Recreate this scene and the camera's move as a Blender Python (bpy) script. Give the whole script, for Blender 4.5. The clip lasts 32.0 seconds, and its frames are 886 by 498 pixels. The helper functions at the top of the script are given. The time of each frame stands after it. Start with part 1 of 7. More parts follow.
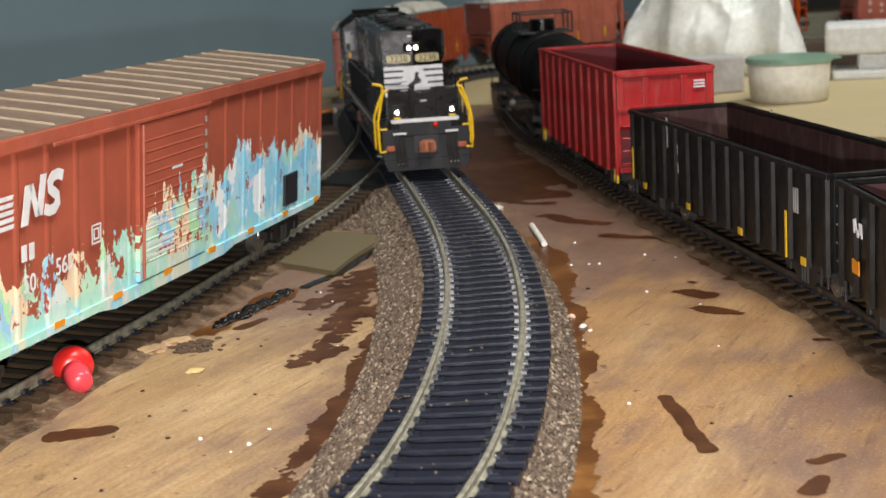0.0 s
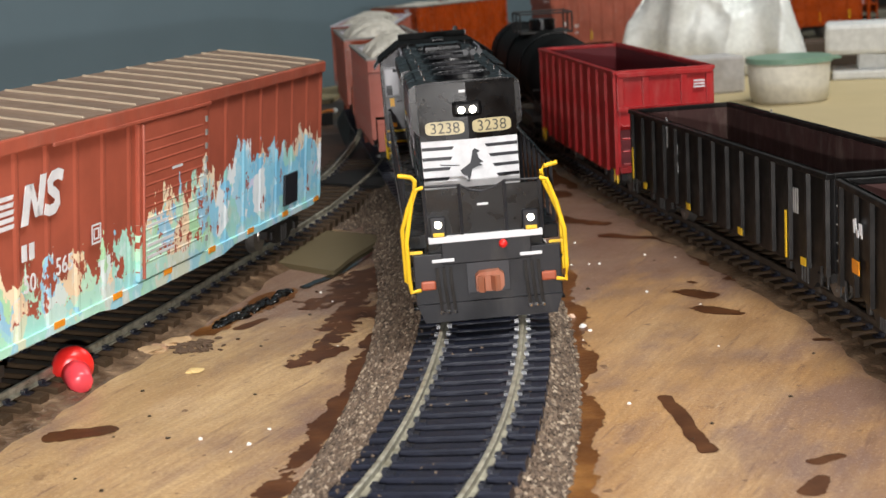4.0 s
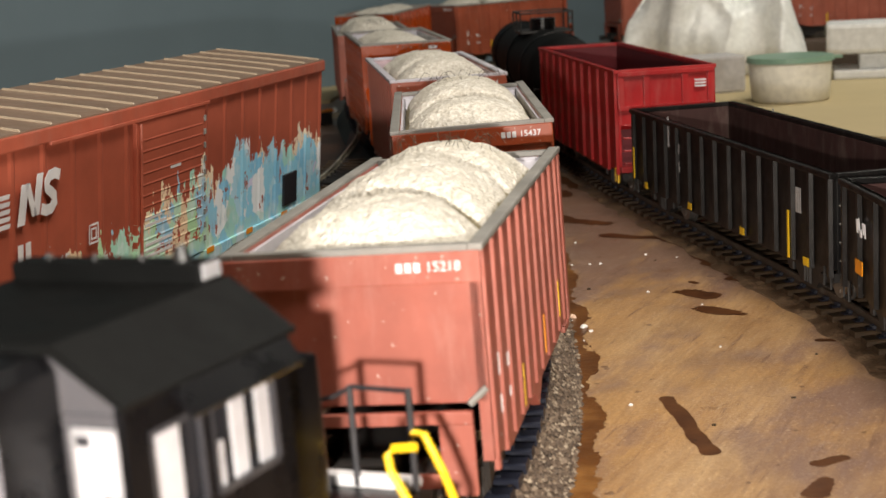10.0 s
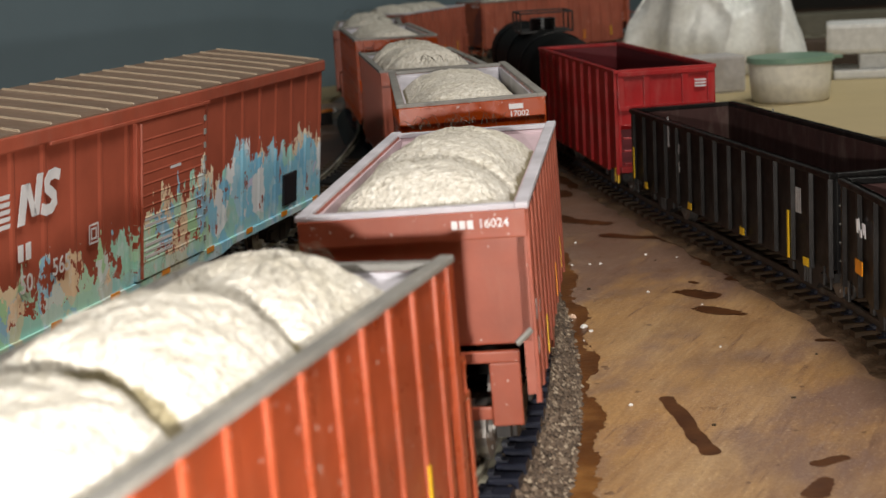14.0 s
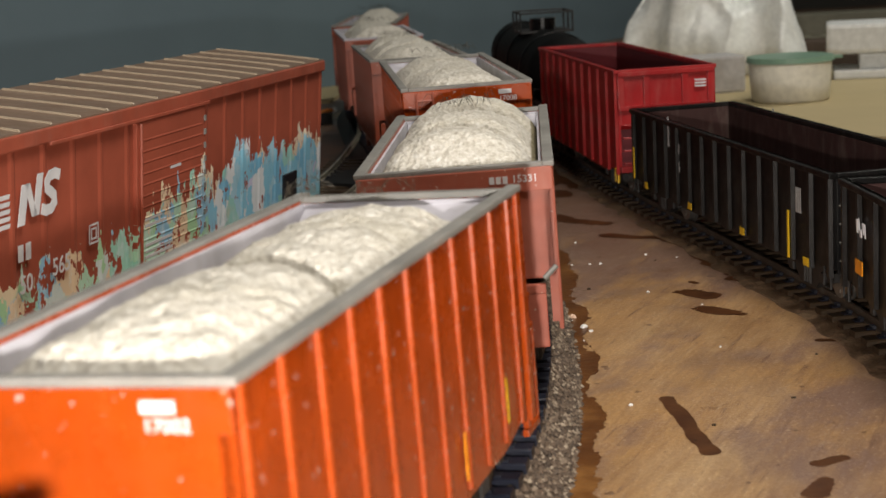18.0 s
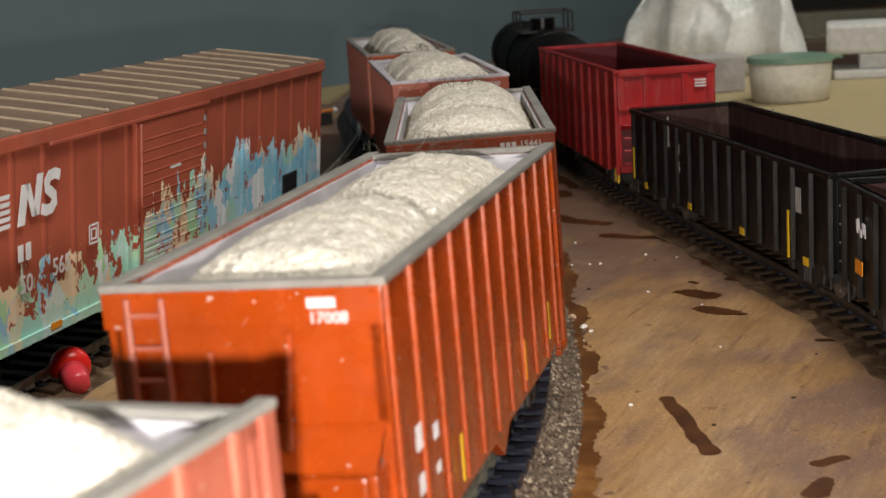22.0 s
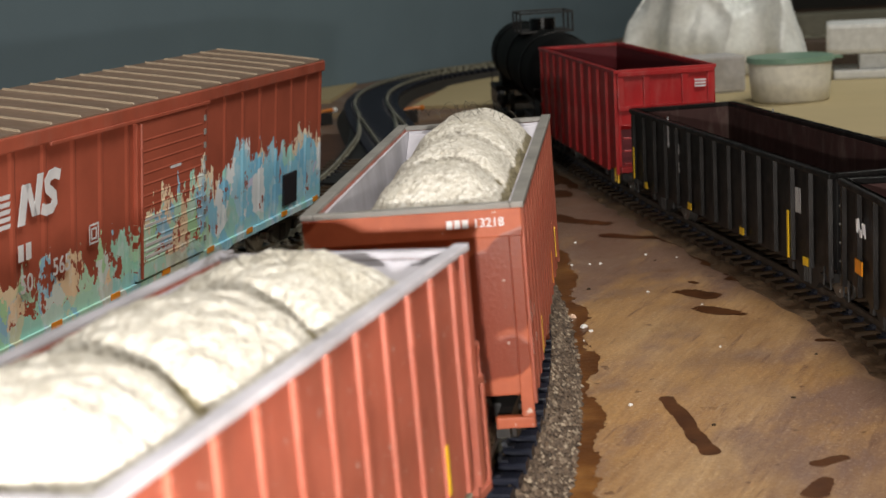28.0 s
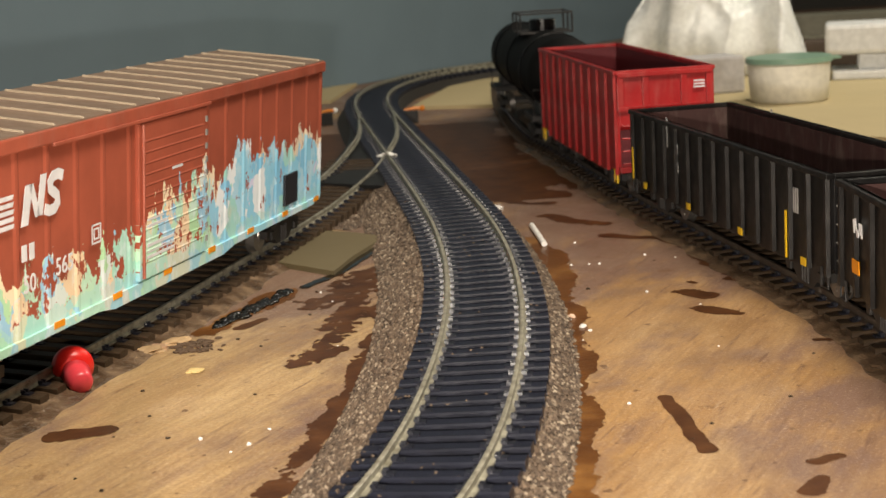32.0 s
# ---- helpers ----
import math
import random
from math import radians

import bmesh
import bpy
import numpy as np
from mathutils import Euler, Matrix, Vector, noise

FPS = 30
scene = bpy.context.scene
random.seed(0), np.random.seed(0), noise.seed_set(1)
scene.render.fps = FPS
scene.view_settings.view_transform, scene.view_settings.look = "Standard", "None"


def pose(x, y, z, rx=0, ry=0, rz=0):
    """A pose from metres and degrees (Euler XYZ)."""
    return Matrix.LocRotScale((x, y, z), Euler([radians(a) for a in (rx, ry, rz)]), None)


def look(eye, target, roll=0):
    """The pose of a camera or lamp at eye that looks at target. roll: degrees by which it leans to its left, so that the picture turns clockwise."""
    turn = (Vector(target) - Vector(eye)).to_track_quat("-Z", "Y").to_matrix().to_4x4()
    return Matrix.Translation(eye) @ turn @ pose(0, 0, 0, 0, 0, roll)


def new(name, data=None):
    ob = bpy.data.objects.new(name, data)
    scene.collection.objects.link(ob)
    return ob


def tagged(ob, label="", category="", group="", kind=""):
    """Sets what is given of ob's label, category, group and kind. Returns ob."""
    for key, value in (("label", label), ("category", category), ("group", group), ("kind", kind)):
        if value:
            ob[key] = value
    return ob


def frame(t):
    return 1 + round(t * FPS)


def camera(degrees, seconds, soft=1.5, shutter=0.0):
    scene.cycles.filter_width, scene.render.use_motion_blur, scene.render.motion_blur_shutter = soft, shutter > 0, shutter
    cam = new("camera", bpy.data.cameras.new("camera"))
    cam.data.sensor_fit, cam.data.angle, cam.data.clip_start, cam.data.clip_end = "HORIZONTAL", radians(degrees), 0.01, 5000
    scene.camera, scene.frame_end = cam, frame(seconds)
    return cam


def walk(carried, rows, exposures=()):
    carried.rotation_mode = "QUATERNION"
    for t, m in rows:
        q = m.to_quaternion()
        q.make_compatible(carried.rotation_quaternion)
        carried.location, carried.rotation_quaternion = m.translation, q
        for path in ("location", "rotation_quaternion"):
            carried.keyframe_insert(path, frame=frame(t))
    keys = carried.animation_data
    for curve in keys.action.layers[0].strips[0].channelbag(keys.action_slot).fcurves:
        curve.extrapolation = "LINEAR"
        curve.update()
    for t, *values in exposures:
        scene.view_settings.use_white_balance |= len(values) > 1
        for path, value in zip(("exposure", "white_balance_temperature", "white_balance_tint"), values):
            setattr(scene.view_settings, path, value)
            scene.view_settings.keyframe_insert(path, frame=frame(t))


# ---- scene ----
# One phone held still beside a small-scale railway layout; it creeps a little while the focus hunts.
EYE_Z = 0.0914
cam = camera(31.39, 32.0, soft=1.5)
cam.data.dof.use_dof = True
cam.data.dof.focus_distance = 0.36
cam.data.dof.aperture_fstop = 55.0


def eye_at(creep):
    p = radians(10.939)
    ahead = Vector((0, math.cos(p), -math.sin(p)))
    eye = Vector((0, 0, EYE_Z)) + ahead * creep
    return look(eye, eye + ahead, -3.317)


walk(cam, [(0, eye_at(0)), (3.5, eye_at(0)), (6.0, eye_at(0.0006)), (8.0, eye_at(0.0026)), (10, eye_at(0.0026)),
           (20, eye_at(0.0026)), (29.5, eye_at(0.0024)), (30.6, eye_at(0.0018)), (31.6, eye_at(0.0)), (32.0, eye_at(0.0))],
     exposures=[(0, -0.12, 6450, 10), (4.5, -0.20, 6350, 11), (5.6, -0.34, 6350, 12), (6.3, -0.28, 6350, 12), (7.0, -0.18, 6250, 11), (8.5, -0.17, 6750, 12), (10.0, -0.40, 7050, 12), (12.0, -0.84, 6900, 11), (14.0, -0.88, 6750, 11),
                (20.0, -0.86, 6850, 11), (24.0, -0.86, 6750, 11), (29.0, -0.88, 6700, 10), (30.6, -0.58, 6650, 8), (31.1, -0.42, 6500, 7), (31.6, -0.20, 7300, 12), (32.0, -0.16, 7500, 12)])

# ---------------------------------------------------------------- light
world = bpy.data.worlds.new("room_air")
scene.world = world
world.use_nodes = True
world.node_tree.nodes["Background"].inputs[0].default_value = (0.75, 0.9, 1.0, 1)
world.node_tree.nodes["Background"].inputs[1].default_value = 0.05


def lamp(name, kind, m, energy, colour, size):
    d = bpy.data.lights.new(name, kind)
    d.energy, d.color = energy, colour
    if kind == "AREA":
        d.shape, d.size, d.size_y = "RECTANGLE", size[0], size[1]
    else:
        d.shadow_soft_size = size
    ob = new(name, d)
    ob.matrix_world = m
    return ob


# the phone's own torch, just under the lens, and two unseen lamps added over the layout
lamp("torch_light", "POINT", pose(-0.009, 0.0, 0.072), 4.9, (1.0, 0.97, 0.93), 0.003)
lamp("work_light", "AREA", look((0.13, 0.13, 0.54), (0.0, 0.26, 0.0)), 5.1, (1.0, 0.96, 0.90), (0.26, 0.16))
lamp("back_light", "AREA", pose(0.46, 0.86, 0.50), 3.0, (0.98, 1.0, 0.94), (0.35, 0.2))

# ---------------------------------------------------------------- materials
MATS = {}


class Nodes:
    def __init__(self, name):
        self.m = bpy.data.materials.new(name)
        self.m.use_nodes = True
        self.t = self.m.node_tree
        self.b = self.t.nodes["Principled BSDF"]

    def n(self, kind, **ins):
        x = self.t.nodes.new(kind)
        for k, v in ins.items():
            x.inputs[k.replace("_", " ")].default_value = v
        return x

    def l(self, a, b):
        self.t.links.new(a, b)

    def coord(self, which="Object", stretch=None):
        c = self.t.nodes.new("ShaderNodeTexCoord").outputs[which]
        if stretch:
            mp = self.t.nodes.new("ShaderNodeMapping")
            mp.inputs["Scale"].default_value = stretch
            self.l(c, mp.inputs["Vector"])
            c = mp.outputs[0]
        return c

    def noise(self, scale, detail=4, rough=0.6, vec=None):
        x = self.n("ShaderNodeTexNoise", Scale=scale, Detail=detail, Roughness=rough)
        self.l(vec or self.coord(), x.inputs["Vector"])
        return x.outputs["Fac"]

    def ramp(self, fac, *stops, hard=False):
        x = self.t.nodes.new("ShaderNodeValToRGB")
        if hard:
            x.color_ramp.interpolation = "CONSTANT"
        els = x.color_ramp.elements
        while len(els) < len(stops):
            els.new(0.5)
        for e, (p, c) in zip(els, stops):
            e.position, e.color = p, (*c, 1) if len(c) == 3 else c
        self.l(fac, x.inputs[0])
        return x.outputs[0]

    def mix(self, fac, a, b, kind="MIX"):
        x = self.t.nodes.new("ShaderNodeMix")
        x.data_type, x.blend_type = "RGBA", kind
        for v, i in ((fac, 0), (a, 6), (b, 7)):
            if isinstance(v, (int, float)):
                x.inputs[i].default_value = v
            elif isinstance(v, tuple):
                x.inputs[i].default_value = (*v, 1)
            else:
                self.l(v, x.inputs[i])
        return x.outputs[2]

    def math(self, op, a, b=0.0):
        x = self.t.nodes.new("ShaderNodeMath")
        x.operation = op
        for v, i in ((a, 0), (b, 1)):
            if isinstance(v, (int, float)):
                x.inputs[i].default_value = v
            else:
                self.l(v, x.inputs[i])
        return x.outputs[0]

    def bump(self, height, dist, strength=0.6):
        x = self.n("ShaderNodeBump", Strength=strength, Distance=dist)
        self.l(height, x.inputs["Height"])
        self.l(x.outputs[0], self.b.inputs["Normal"])

    def out(self, colour=None, rough=0.5, metal=0.0, emit=0.0, ecol=None):
        if colour is not None:
            if isinstance(colour, tuple):
                self.b.inputs["Base Color"].default_value = (*colour, 1)
            else:
                self.l(colour, self.b.inputs["Base Color"])
        if isinstance(rough, (int, float)):
            self.b.inputs["Roughness"].default_value = rough
        else:
            self.l(rough, self.b.inputs["Roughness"])
        self.b.inputs["Metallic"].default_value = metal
        if emit:
            self.b.inputs["Emission Color"].default_value = (*(ecol or colour), 1)
            self.b.inputs["Emission Strength"].default_value = emit
        return self.m


def scaled(c, k):
    return tuple(min(1.0, v * k) for v in c)


def paint(name, c, rough=0.45, wear=0.25, dust=(0.35, 0.3, 0.25), fleck=0.0, spread=1.25):
    """Painted plastic: soft tone changes, faint dust, small chips."""
    if name in MATS:
        return MATS[name]
    n = Nodes(name)
    big = n.noise(70, 4)
    col = n.ramp(big, (0.3, scaled(c, 1 / spread)), (0.7, scaled(c, spread)))
    streak = n.noise(1.0, 5, 0.65, n.coord("Object", (260, 260, 60)))
    col = n.mix(n.math("MULTIPLY", n.ramp(streak, (0.5, (0, 0, 0)), (0.8, (1, 1, 1))), wear), col, dust)
    if fleck:
        fl = n.noise(900, 2, 0.5)
        col = n.mix(n.ramp(fl, (0.70, (0, 0, 0)), (0.74, (fleck, fleck, fleck))), col, (0.6, 0.5, 0.45))
    fine = n.noise(2200, 2)
    n.bump(n.math("ADD", n.math("MULTIPLY", fine, 0.4), big), 0.00012, 0.35)
    r = n.ramp(n.noise(160, 3), (0.3, (rough - 0.1,) * 3), (0.7, (rough + 0.12,) * 3))
    if sum(c) < 0.1:
        n.b.inputs["Specular IOR Level"].default_value = 0.24
    MATS[name] = n.out(col, r)
    return MATS[name]


def plain(name, c, rough=0.5, metal=0.0, emit=0.0, ecol=None):
    if name not in MATS:
        n = Nodes(name)
        v = n.noise(300, 3)
        MATS[name] = n.out(n.ramp(v, (0.3, scaled(c, 0.88)), (0.7, scaled(c, 1.1))), rough, metal, emit, ecol or c)
    return MATS[name]


def board_material():
    n = Nodes("stained plywood")

    def grain_space(along, across):
        turn = n.t.nodes.new("ShaderNodeMapping")
        turn.inputs["Rotation"].default_value = (0, 0, radians(25))
        n.l(n.coord(), turn.inputs["Vector"])
        st = n.t.nodes.new("ShaderNodeMapping")
        st.inputs["Scale"].default_value = (across, along, 1)
        n.l(turn.outputs[0], st.inputs["Vector"])
        return st.outputs[0]

    grain = n.noise(1.0, 7, 0.62, grain_space(13, 60))
    fine = n.noise(1.0, 7, 0.72, grain_space(60, 700))
    col = n.ramp(grain, (0.28, (0.21, 0.115, 0.048)), (0.48, (0.35, 0.205, 0.095)), (0.70, (0.48, 0.32, 0.17)))
    # varnished orange fields and purple-brown ones, denser towards the back, drawn out along the grain
    amber = n.noise(1.0, 5, 0.6, grain_space(9, 11))
    col = n.mix(n.ramp(amber, (0.48, (0, 0, 0)), (0.60, (0.60, 0.60, 0.60))), col, (0.45, 0.25, 0.09))
    sides = n.t.nodes.new("ShaderNodeSeparateXYZ")
    n.l(n.coord(), sides.inputs[0])
    edge = n.math("ADD", sides.outputs[0], n.math("MULTIPLY", n.noise(14, 5, 0.6), 0.03))
    col = n.mix(n.ramp(edge, (0.0, (0.62, 0.62, 0.62)), (0.012, (0, 0, 0))), col, n.ramp(grain, (0.3, (0.40, 0.265, 0.125)), (0.7, (0.58, 0.42, 0.22))))
    back = n.math("MULTIPLY", n.math("SUBTRACT", sides.outputs[1], 0.36), 0.9)
    blot = n.math("ADD", n.noise(1.0, 6, 0.66, grain_space(12, 30)), n.ramp(back, (0.0, (0, 0, 0)), (0.11, (0.14, 0.14, 0.14))))
    col = n.mix(n.ramp(blot, (0.47, (0, 0, 0)), (0.60, (0.82, 0.82, 0.82))), col, (0.170, 0.108, 0.094))
    white = n.noise(26, 6, 0.72)
    col = n.mix(n.ramp(white, (0.56, (0, 0, 0)), (0.72, (0.32, 0.32, 0.32))), col, (0.50, 0.39, 0.29))
    col = n.mix(n.math("MULTIPLY", n.ramp(fine, (0.44, (0, 0, 0)), (0.60, (1, 1, 1))), 0.30), col, (0.165, 0.085, 0.045))
    wet = n.noise(48, 6, 0.75)
    col = n.mix(n.ramp(wet, (0.64, (0, 0, 0)), (0.66, (0.6, 0.6, 0.6))), col, (0.15, 0.07, 0.028))
    streak = n.noise(1.0, 5, 0.72, grain_space(34, 420))
    col = n.mix(n.ramp(streak, (0.58, (0, 0, 0)), (0.68, (0.62, 0.62, 0.62))), col, (0.11, 0.056, 0.042))
    pale = n.noise(1.0, 5, 0.72, grain_space(40, 520))
    col = n.mix(n.ramp(pale, (0.60, (0, 0, 0)), (0.74, (0.35, 0.35, 0.35))), col, (0.56, 0.42, 0.28))
    spots = n.noise(260, 3, 0.5)
    col = n.mix(n.ramp(spots, (0.68, (0, 0, 0)), (0.71, (0.75, 0.75, 0.75))), col, (0.10, 0.05, 0.028))
    grit = n.noise(1300, 3, 0.7)
    col = n.mix(n.ramp(grit, (0.40, (0.30, 0.30, 0.30)), (0.52, (0, 0, 0))), col, (0.17, 0.09, 0.05))
    col = n.mix(n.ramp(grit, (0.58, (0, 0, 0)), (0.68, (0.40, 0.40, 0.40))), col, (0.64, 0.50, 0.36))
    n.bump(n.math("ADD", fine, n.math("MULTIPLY", grit, 0.6)), 0.0003, 0.6)
    n.b.inputs["Specular IOR Level"].default_value = 0.3
    r = n.ramp(n.noise(30, 4), (0.35, (0.34,) * 3), (0.65, (0.6,) * 3))
    return n.out(col, r)


def load_material():
    """Pale crushed stone; darker olive in the hollows and along the edge, where the mesh is marked bare."""
    n = Nodes("pale crushed stone")
    g = n.noise(900, 4, 0.7)
    v = n.t.nodes.new("ShaderNodeTexVoronoi")
    v.inputs["Scale"].default_value = 1150
    n.l(n.coord(), v.inputs["Vector"])
    col = n.ramp(g, (0.25, (0.36, 0.32, 0.26)), (0.5, (0.64, 0.607, 0.53)), (0.75, (0.86, 0.845, 0.795)))
    grime = n.noise(60, 4)
    col = n.mix(n.ramp(grime, (0.5, (0, 0, 0)), (0.75, (0.4, 0.4, 0.4))), col, (0.42, 0.38, 0.27))
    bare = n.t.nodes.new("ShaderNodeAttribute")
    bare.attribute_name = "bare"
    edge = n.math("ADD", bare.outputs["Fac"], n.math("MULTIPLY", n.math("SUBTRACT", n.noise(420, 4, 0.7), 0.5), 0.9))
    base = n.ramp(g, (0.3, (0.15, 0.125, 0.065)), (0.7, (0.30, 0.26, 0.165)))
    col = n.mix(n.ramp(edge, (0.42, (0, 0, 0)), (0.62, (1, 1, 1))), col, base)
    n.bump(n.math("ADD", v.outputs["Distance"], g), 0.0005, 0.8)
    return n.out(col, 0.75)


def ballast_material():
    n = Nodes("grey brown ballast")
    g = n.noise(900, 3, 0.6)
    rnd = n.t.nodes.new("ShaderNodeNewGeometry").outputs["Random Per Island"]
    col = n.ramp(rnd, (0.0, (0.014, 0.008, 0.005)), (0.4, (0.074, 0.046, 0.028)), (0.8, (0.165, 0.115, 0.076)), (1.0, (0.46, 0.38, 0.28)))
    col = n.mix(0.35, col, n.ramp(g, (0.3, (0.034, 0.021, 0.014)), (0.7, (0.24, 0.175, 0.125))))
    n.bump(g, 0.0003, 0.6)
    return n.out(col, 0.75)


def graffiti_material(base):
    """Red-brown boxcar paint under sprayed letters: mint and cream near the door, sky blue and lilac towards the far end."""
    n = Nodes("boxcar paint with graffiti")
    tex = n.t.nodes.new("ShaderNodeTexCoord")
    tex.name = "car space"

    def co(sx, sy, sz):
        mp = n.t.nodes.new("ShaderNodeMapping")
        mp.inputs["Scale"].default_value = (sx, sy, sz)
        n.l(tex.outputs["Object"], mp.inputs["Vector"])
        return mp.outputs[0]

    def shift(a, k):
        return n.math("MULTIPLY", n.math("SUBTRACT", a, 0.5), k)

    def cells(ky, kz, wobble):
        wn = n.t.nodes.new("ShaderNodeTexNoise")
        wn.inputs["Scale"].default_value, wn.inputs["Detail"].default_value = 190, 4
        n.l(tex.outputs["Object"], wn.inputs["Vector"])
        off = n.t.nodes.new("ShaderNodeVectorMath")
        off.operation = "MULTIPLY_ADD"
        n.l(wn.outputs["Color"], off.inputs[0])
        off.inputs[1].default_value = (0.0, wobble * 0.5, wobble)
        n.l(tex.outputs["Object"], off.inputs[2])
        mp = n.t.nodes.new("ShaderNodeMapping")
        mp.inputs["Scale"].default_value = (0, ky, kz)
        n.l(off.outputs[0], mp.inputs["Vector"])
        vor = n.t.nodes.new("ShaderNodeTexVoronoi")
        vor.inputs["Scale"].default_value = 1.0
        n.l(mp.outputs[0], vor.inputs["Vector"])
        pick = n.t.nodes.new("ShaderNodeSeparateColor")
        n.l(vor.outputs["Color"], pick.inputs[0])
        return pick.outputs

    sep = n.t.nodes.new("ShaderNodeSeparateXYZ")
    n.l(tex.outputs["Object"], sep.inputs[0])
    y, z = sep.outputs[1], sep.outputs[2]
    along = n.math("DIVIDE", y, 0.221)
    big = n.noise(70, 4)
    paintc = n.ramp(big, (0.3, scaled(base, 0.85)), (0.7, scaled(base, 1.15)))
    # ragged upper edge, highest beyond the door; broad letters, blocks and thin drips
    level = n.ramp(along, (0.0, (0.20,) * 3), (0.15, (0.24,) * 3), (0.36, (0.23,) * 3), (0.44, (0.29,) * 3), (0.58, (0.325,) * 3), (0.66, (0.33,) * 3), (1.0, (0.315,) * 3))
    top = n.math("MULTIPLY", level, 0.1)
    top = n.math("ADD", top, shift(n.noise(1.0, 1, 0.5, co(0, 60, 0)), 0.016))
    top = n.math("ADD", top, shift(n.noise(1.0, 4, 0.65, co(0, 150, 95)), 0.030))
    top = n.math("ADD", top, shift(n.noise(1.0, 2, 0.6, co(0, 480, 40)), 0.010))
    inside = n.math("GREATER_THAN", n.math("SUBTRACT", top, z), 0.0)
    pick = cells(135, 95, 0.020)
    far = n.ramp(pick[0], (0.0, (0.22, 0.56, 0.80)), (0.22, (0.28, 0.64, 0.84)), (0.46, (0.42, 0.70, 0.85)), (0.62, (0.36, 0.70, 0.66)), (0.72, (0.68, 0.68, 0.88)),
                 (0.84, (0.82, 0.88, 0.92)), hard=True)
    near = n.ramp(pick[0], (0.0, (0.42, 0.70, 0.42)), (0.22, (0.30, 0.56, 0.74)), (0.36, (0.48, 0.74, 0.56)), (0.54, (0.80, 0.62, 0.42)), (0.72, (0.64, 0.74, 0.72)),
                  (0.90, (0.36, 0.70, 0.58)), hard=True)
    mixer = n.math("ADD", along, shift(n.noise(1.0, 2, 0.5, co(0, 90, 90)), 0.35))
    hues = n.mix(n.ramp(mixer, (0.58, (0, 0, 0)), (0.66, (1, 1, 1))), near, far)
    # a strip of thin turquoise along the sill, brushed tones over all
    low = n.math("GREATER_THAN", n.math("ADD", 0.0155, shift(n.noise(1.0, 3, 0.6, co(0, 160, 60)), 0.010)), z)
    hues = n.mix(n.math("MULTIPLY", low, 0.5), hues, n.mix(pick[1], (0.28, 0.60, 0.74), (0.42, 0.72, 0.58)))
    soft = n.noise(1.0, 5, 0.7, co(0, 260, 110))
    hues = n.mix(n.ramp(soft, (0.52, (0, 0, 0)), (0.64, (0.55, 0.55, 0.55))), hues, (0.74, 0.84, 0.88))
    deep = n.noise(1.0, 4, 0.7, co(0, 240, 90))
    hues = n.mix(n.ramp(deep, (0.58, (0, 0, 0)), (0.68, (0.4, 0.4, 0.4))), hues, (0.16, 0.42, 0.50))
    # cream blobs along the upper edge
    crest = n.math("GREATER_THAN", n.math("ADD", n.math("SUBTRACT", z, top), n.math("MULTIPLY", n.noise(1.0, 2, 0.5, co(0, 85, 60)), 0.016)), 0.0052)
    cream = n.ramp(n.noise(1.0, 2, 0.5, co(0, 48, 20)), (0.50, (0, 0, 0)), (0.53, (0.9, 0.9, 0.9)))
    hues = n.mix(n.math("MULTIPLY", crest, cream), hues, (0.88, 0.70, 0.50))
    holes = n.math("ADD", n.noise(1.0, 4, 0.75, co(0, 130, 95)), n.ramp(along, (0.5, (0, 0, 0)), (0.68, (0.05, 0.05, 0.05)), (1.0, (0.05, 0.05, 0.05))))
    holes = n.math("ADD", holes, n.math("MULTIPLY", low, 0.25))
    show = n.math("MULTIPLY", inside, n.ramp(holes, (0.44, (0, 0, 0)), (0.455, (1, 1, 1))))
    col = n.mix(show, paintc, hues)
    dirt = n.noise(240, 4)
    col = n.mix(n.ramp(dirt, (0.62, (0, 0, 0)), (0.8, (0.25, 0.25, 0.25))), col, (0.20, 0.09, 0.06))
    n.bump(n.noise(1500, 2), 0.0001, 0.3)
    n.b.inputs["Specular IOR Level"].default_value = 0.3
    return n.out(col, 0.6)


def wall_material(name, c):
    n = Nodes(name)
    a = n.noise(3.0, 5)
    b = n.noise(45, 4)
    col = n.ramp(a, (0.3, scaled(c, 0.85)), (0.7, scaled(c, 1.15)))
    col = n.mix(n.math("MULTIPLY", b, 0.15), col, scaled(c, 0.7))
    n.bump(b, 0.001, 0.3)
    return n.out(col, 0.75)


def stain_material():
    n = Nodes("dried brown glue")
    a = n.noise(130, 5)
    col = n.ramp(a, (0.3, (0.044, 0.016, 0.007)), (0.7, (0.105, 0.042, 0.016)))
    n.bump(a, 0.0003, 0.5)
    n.b.inputs["Specular IOR Level"].default_value = 0.16
    return n.out(col, 0.42)


def rail_material():
    n = Nodes("nickel rail")
    a = n.noise(420, 4)
    col = n.ramp(a, (0.35, (0.20, 0.18, 0.13)), (0.6, (0.45, 0.43, 0.34)))
    n.bump(a, 0.0001, 0.3)
    return n.out(col, 0.34, 0.35)


def tie_material(name, c, rough=0.5):
    n = Nodes(name)
    rnd = n.t.nodes.new("ShaderNodeObjectInfo").outputs["Random"]
    g = n.noise(1.0, 5, 0.6, n.coord("Object", (250, 1500, 600)))
    col = n.ramp(g, (0.3, scaled(c, 0.7)), (0.7, scaled(c, 1.5)))
    col = n.mix(n.math("MULTIPLY", rnd, 0.25), col, scaled(c, 2.0))
    n.bump(g, 0.0002, 0.7)
    n.b.inputs["Specular IOR Level"].default_value = 0.3
    return n.out(col, rough)


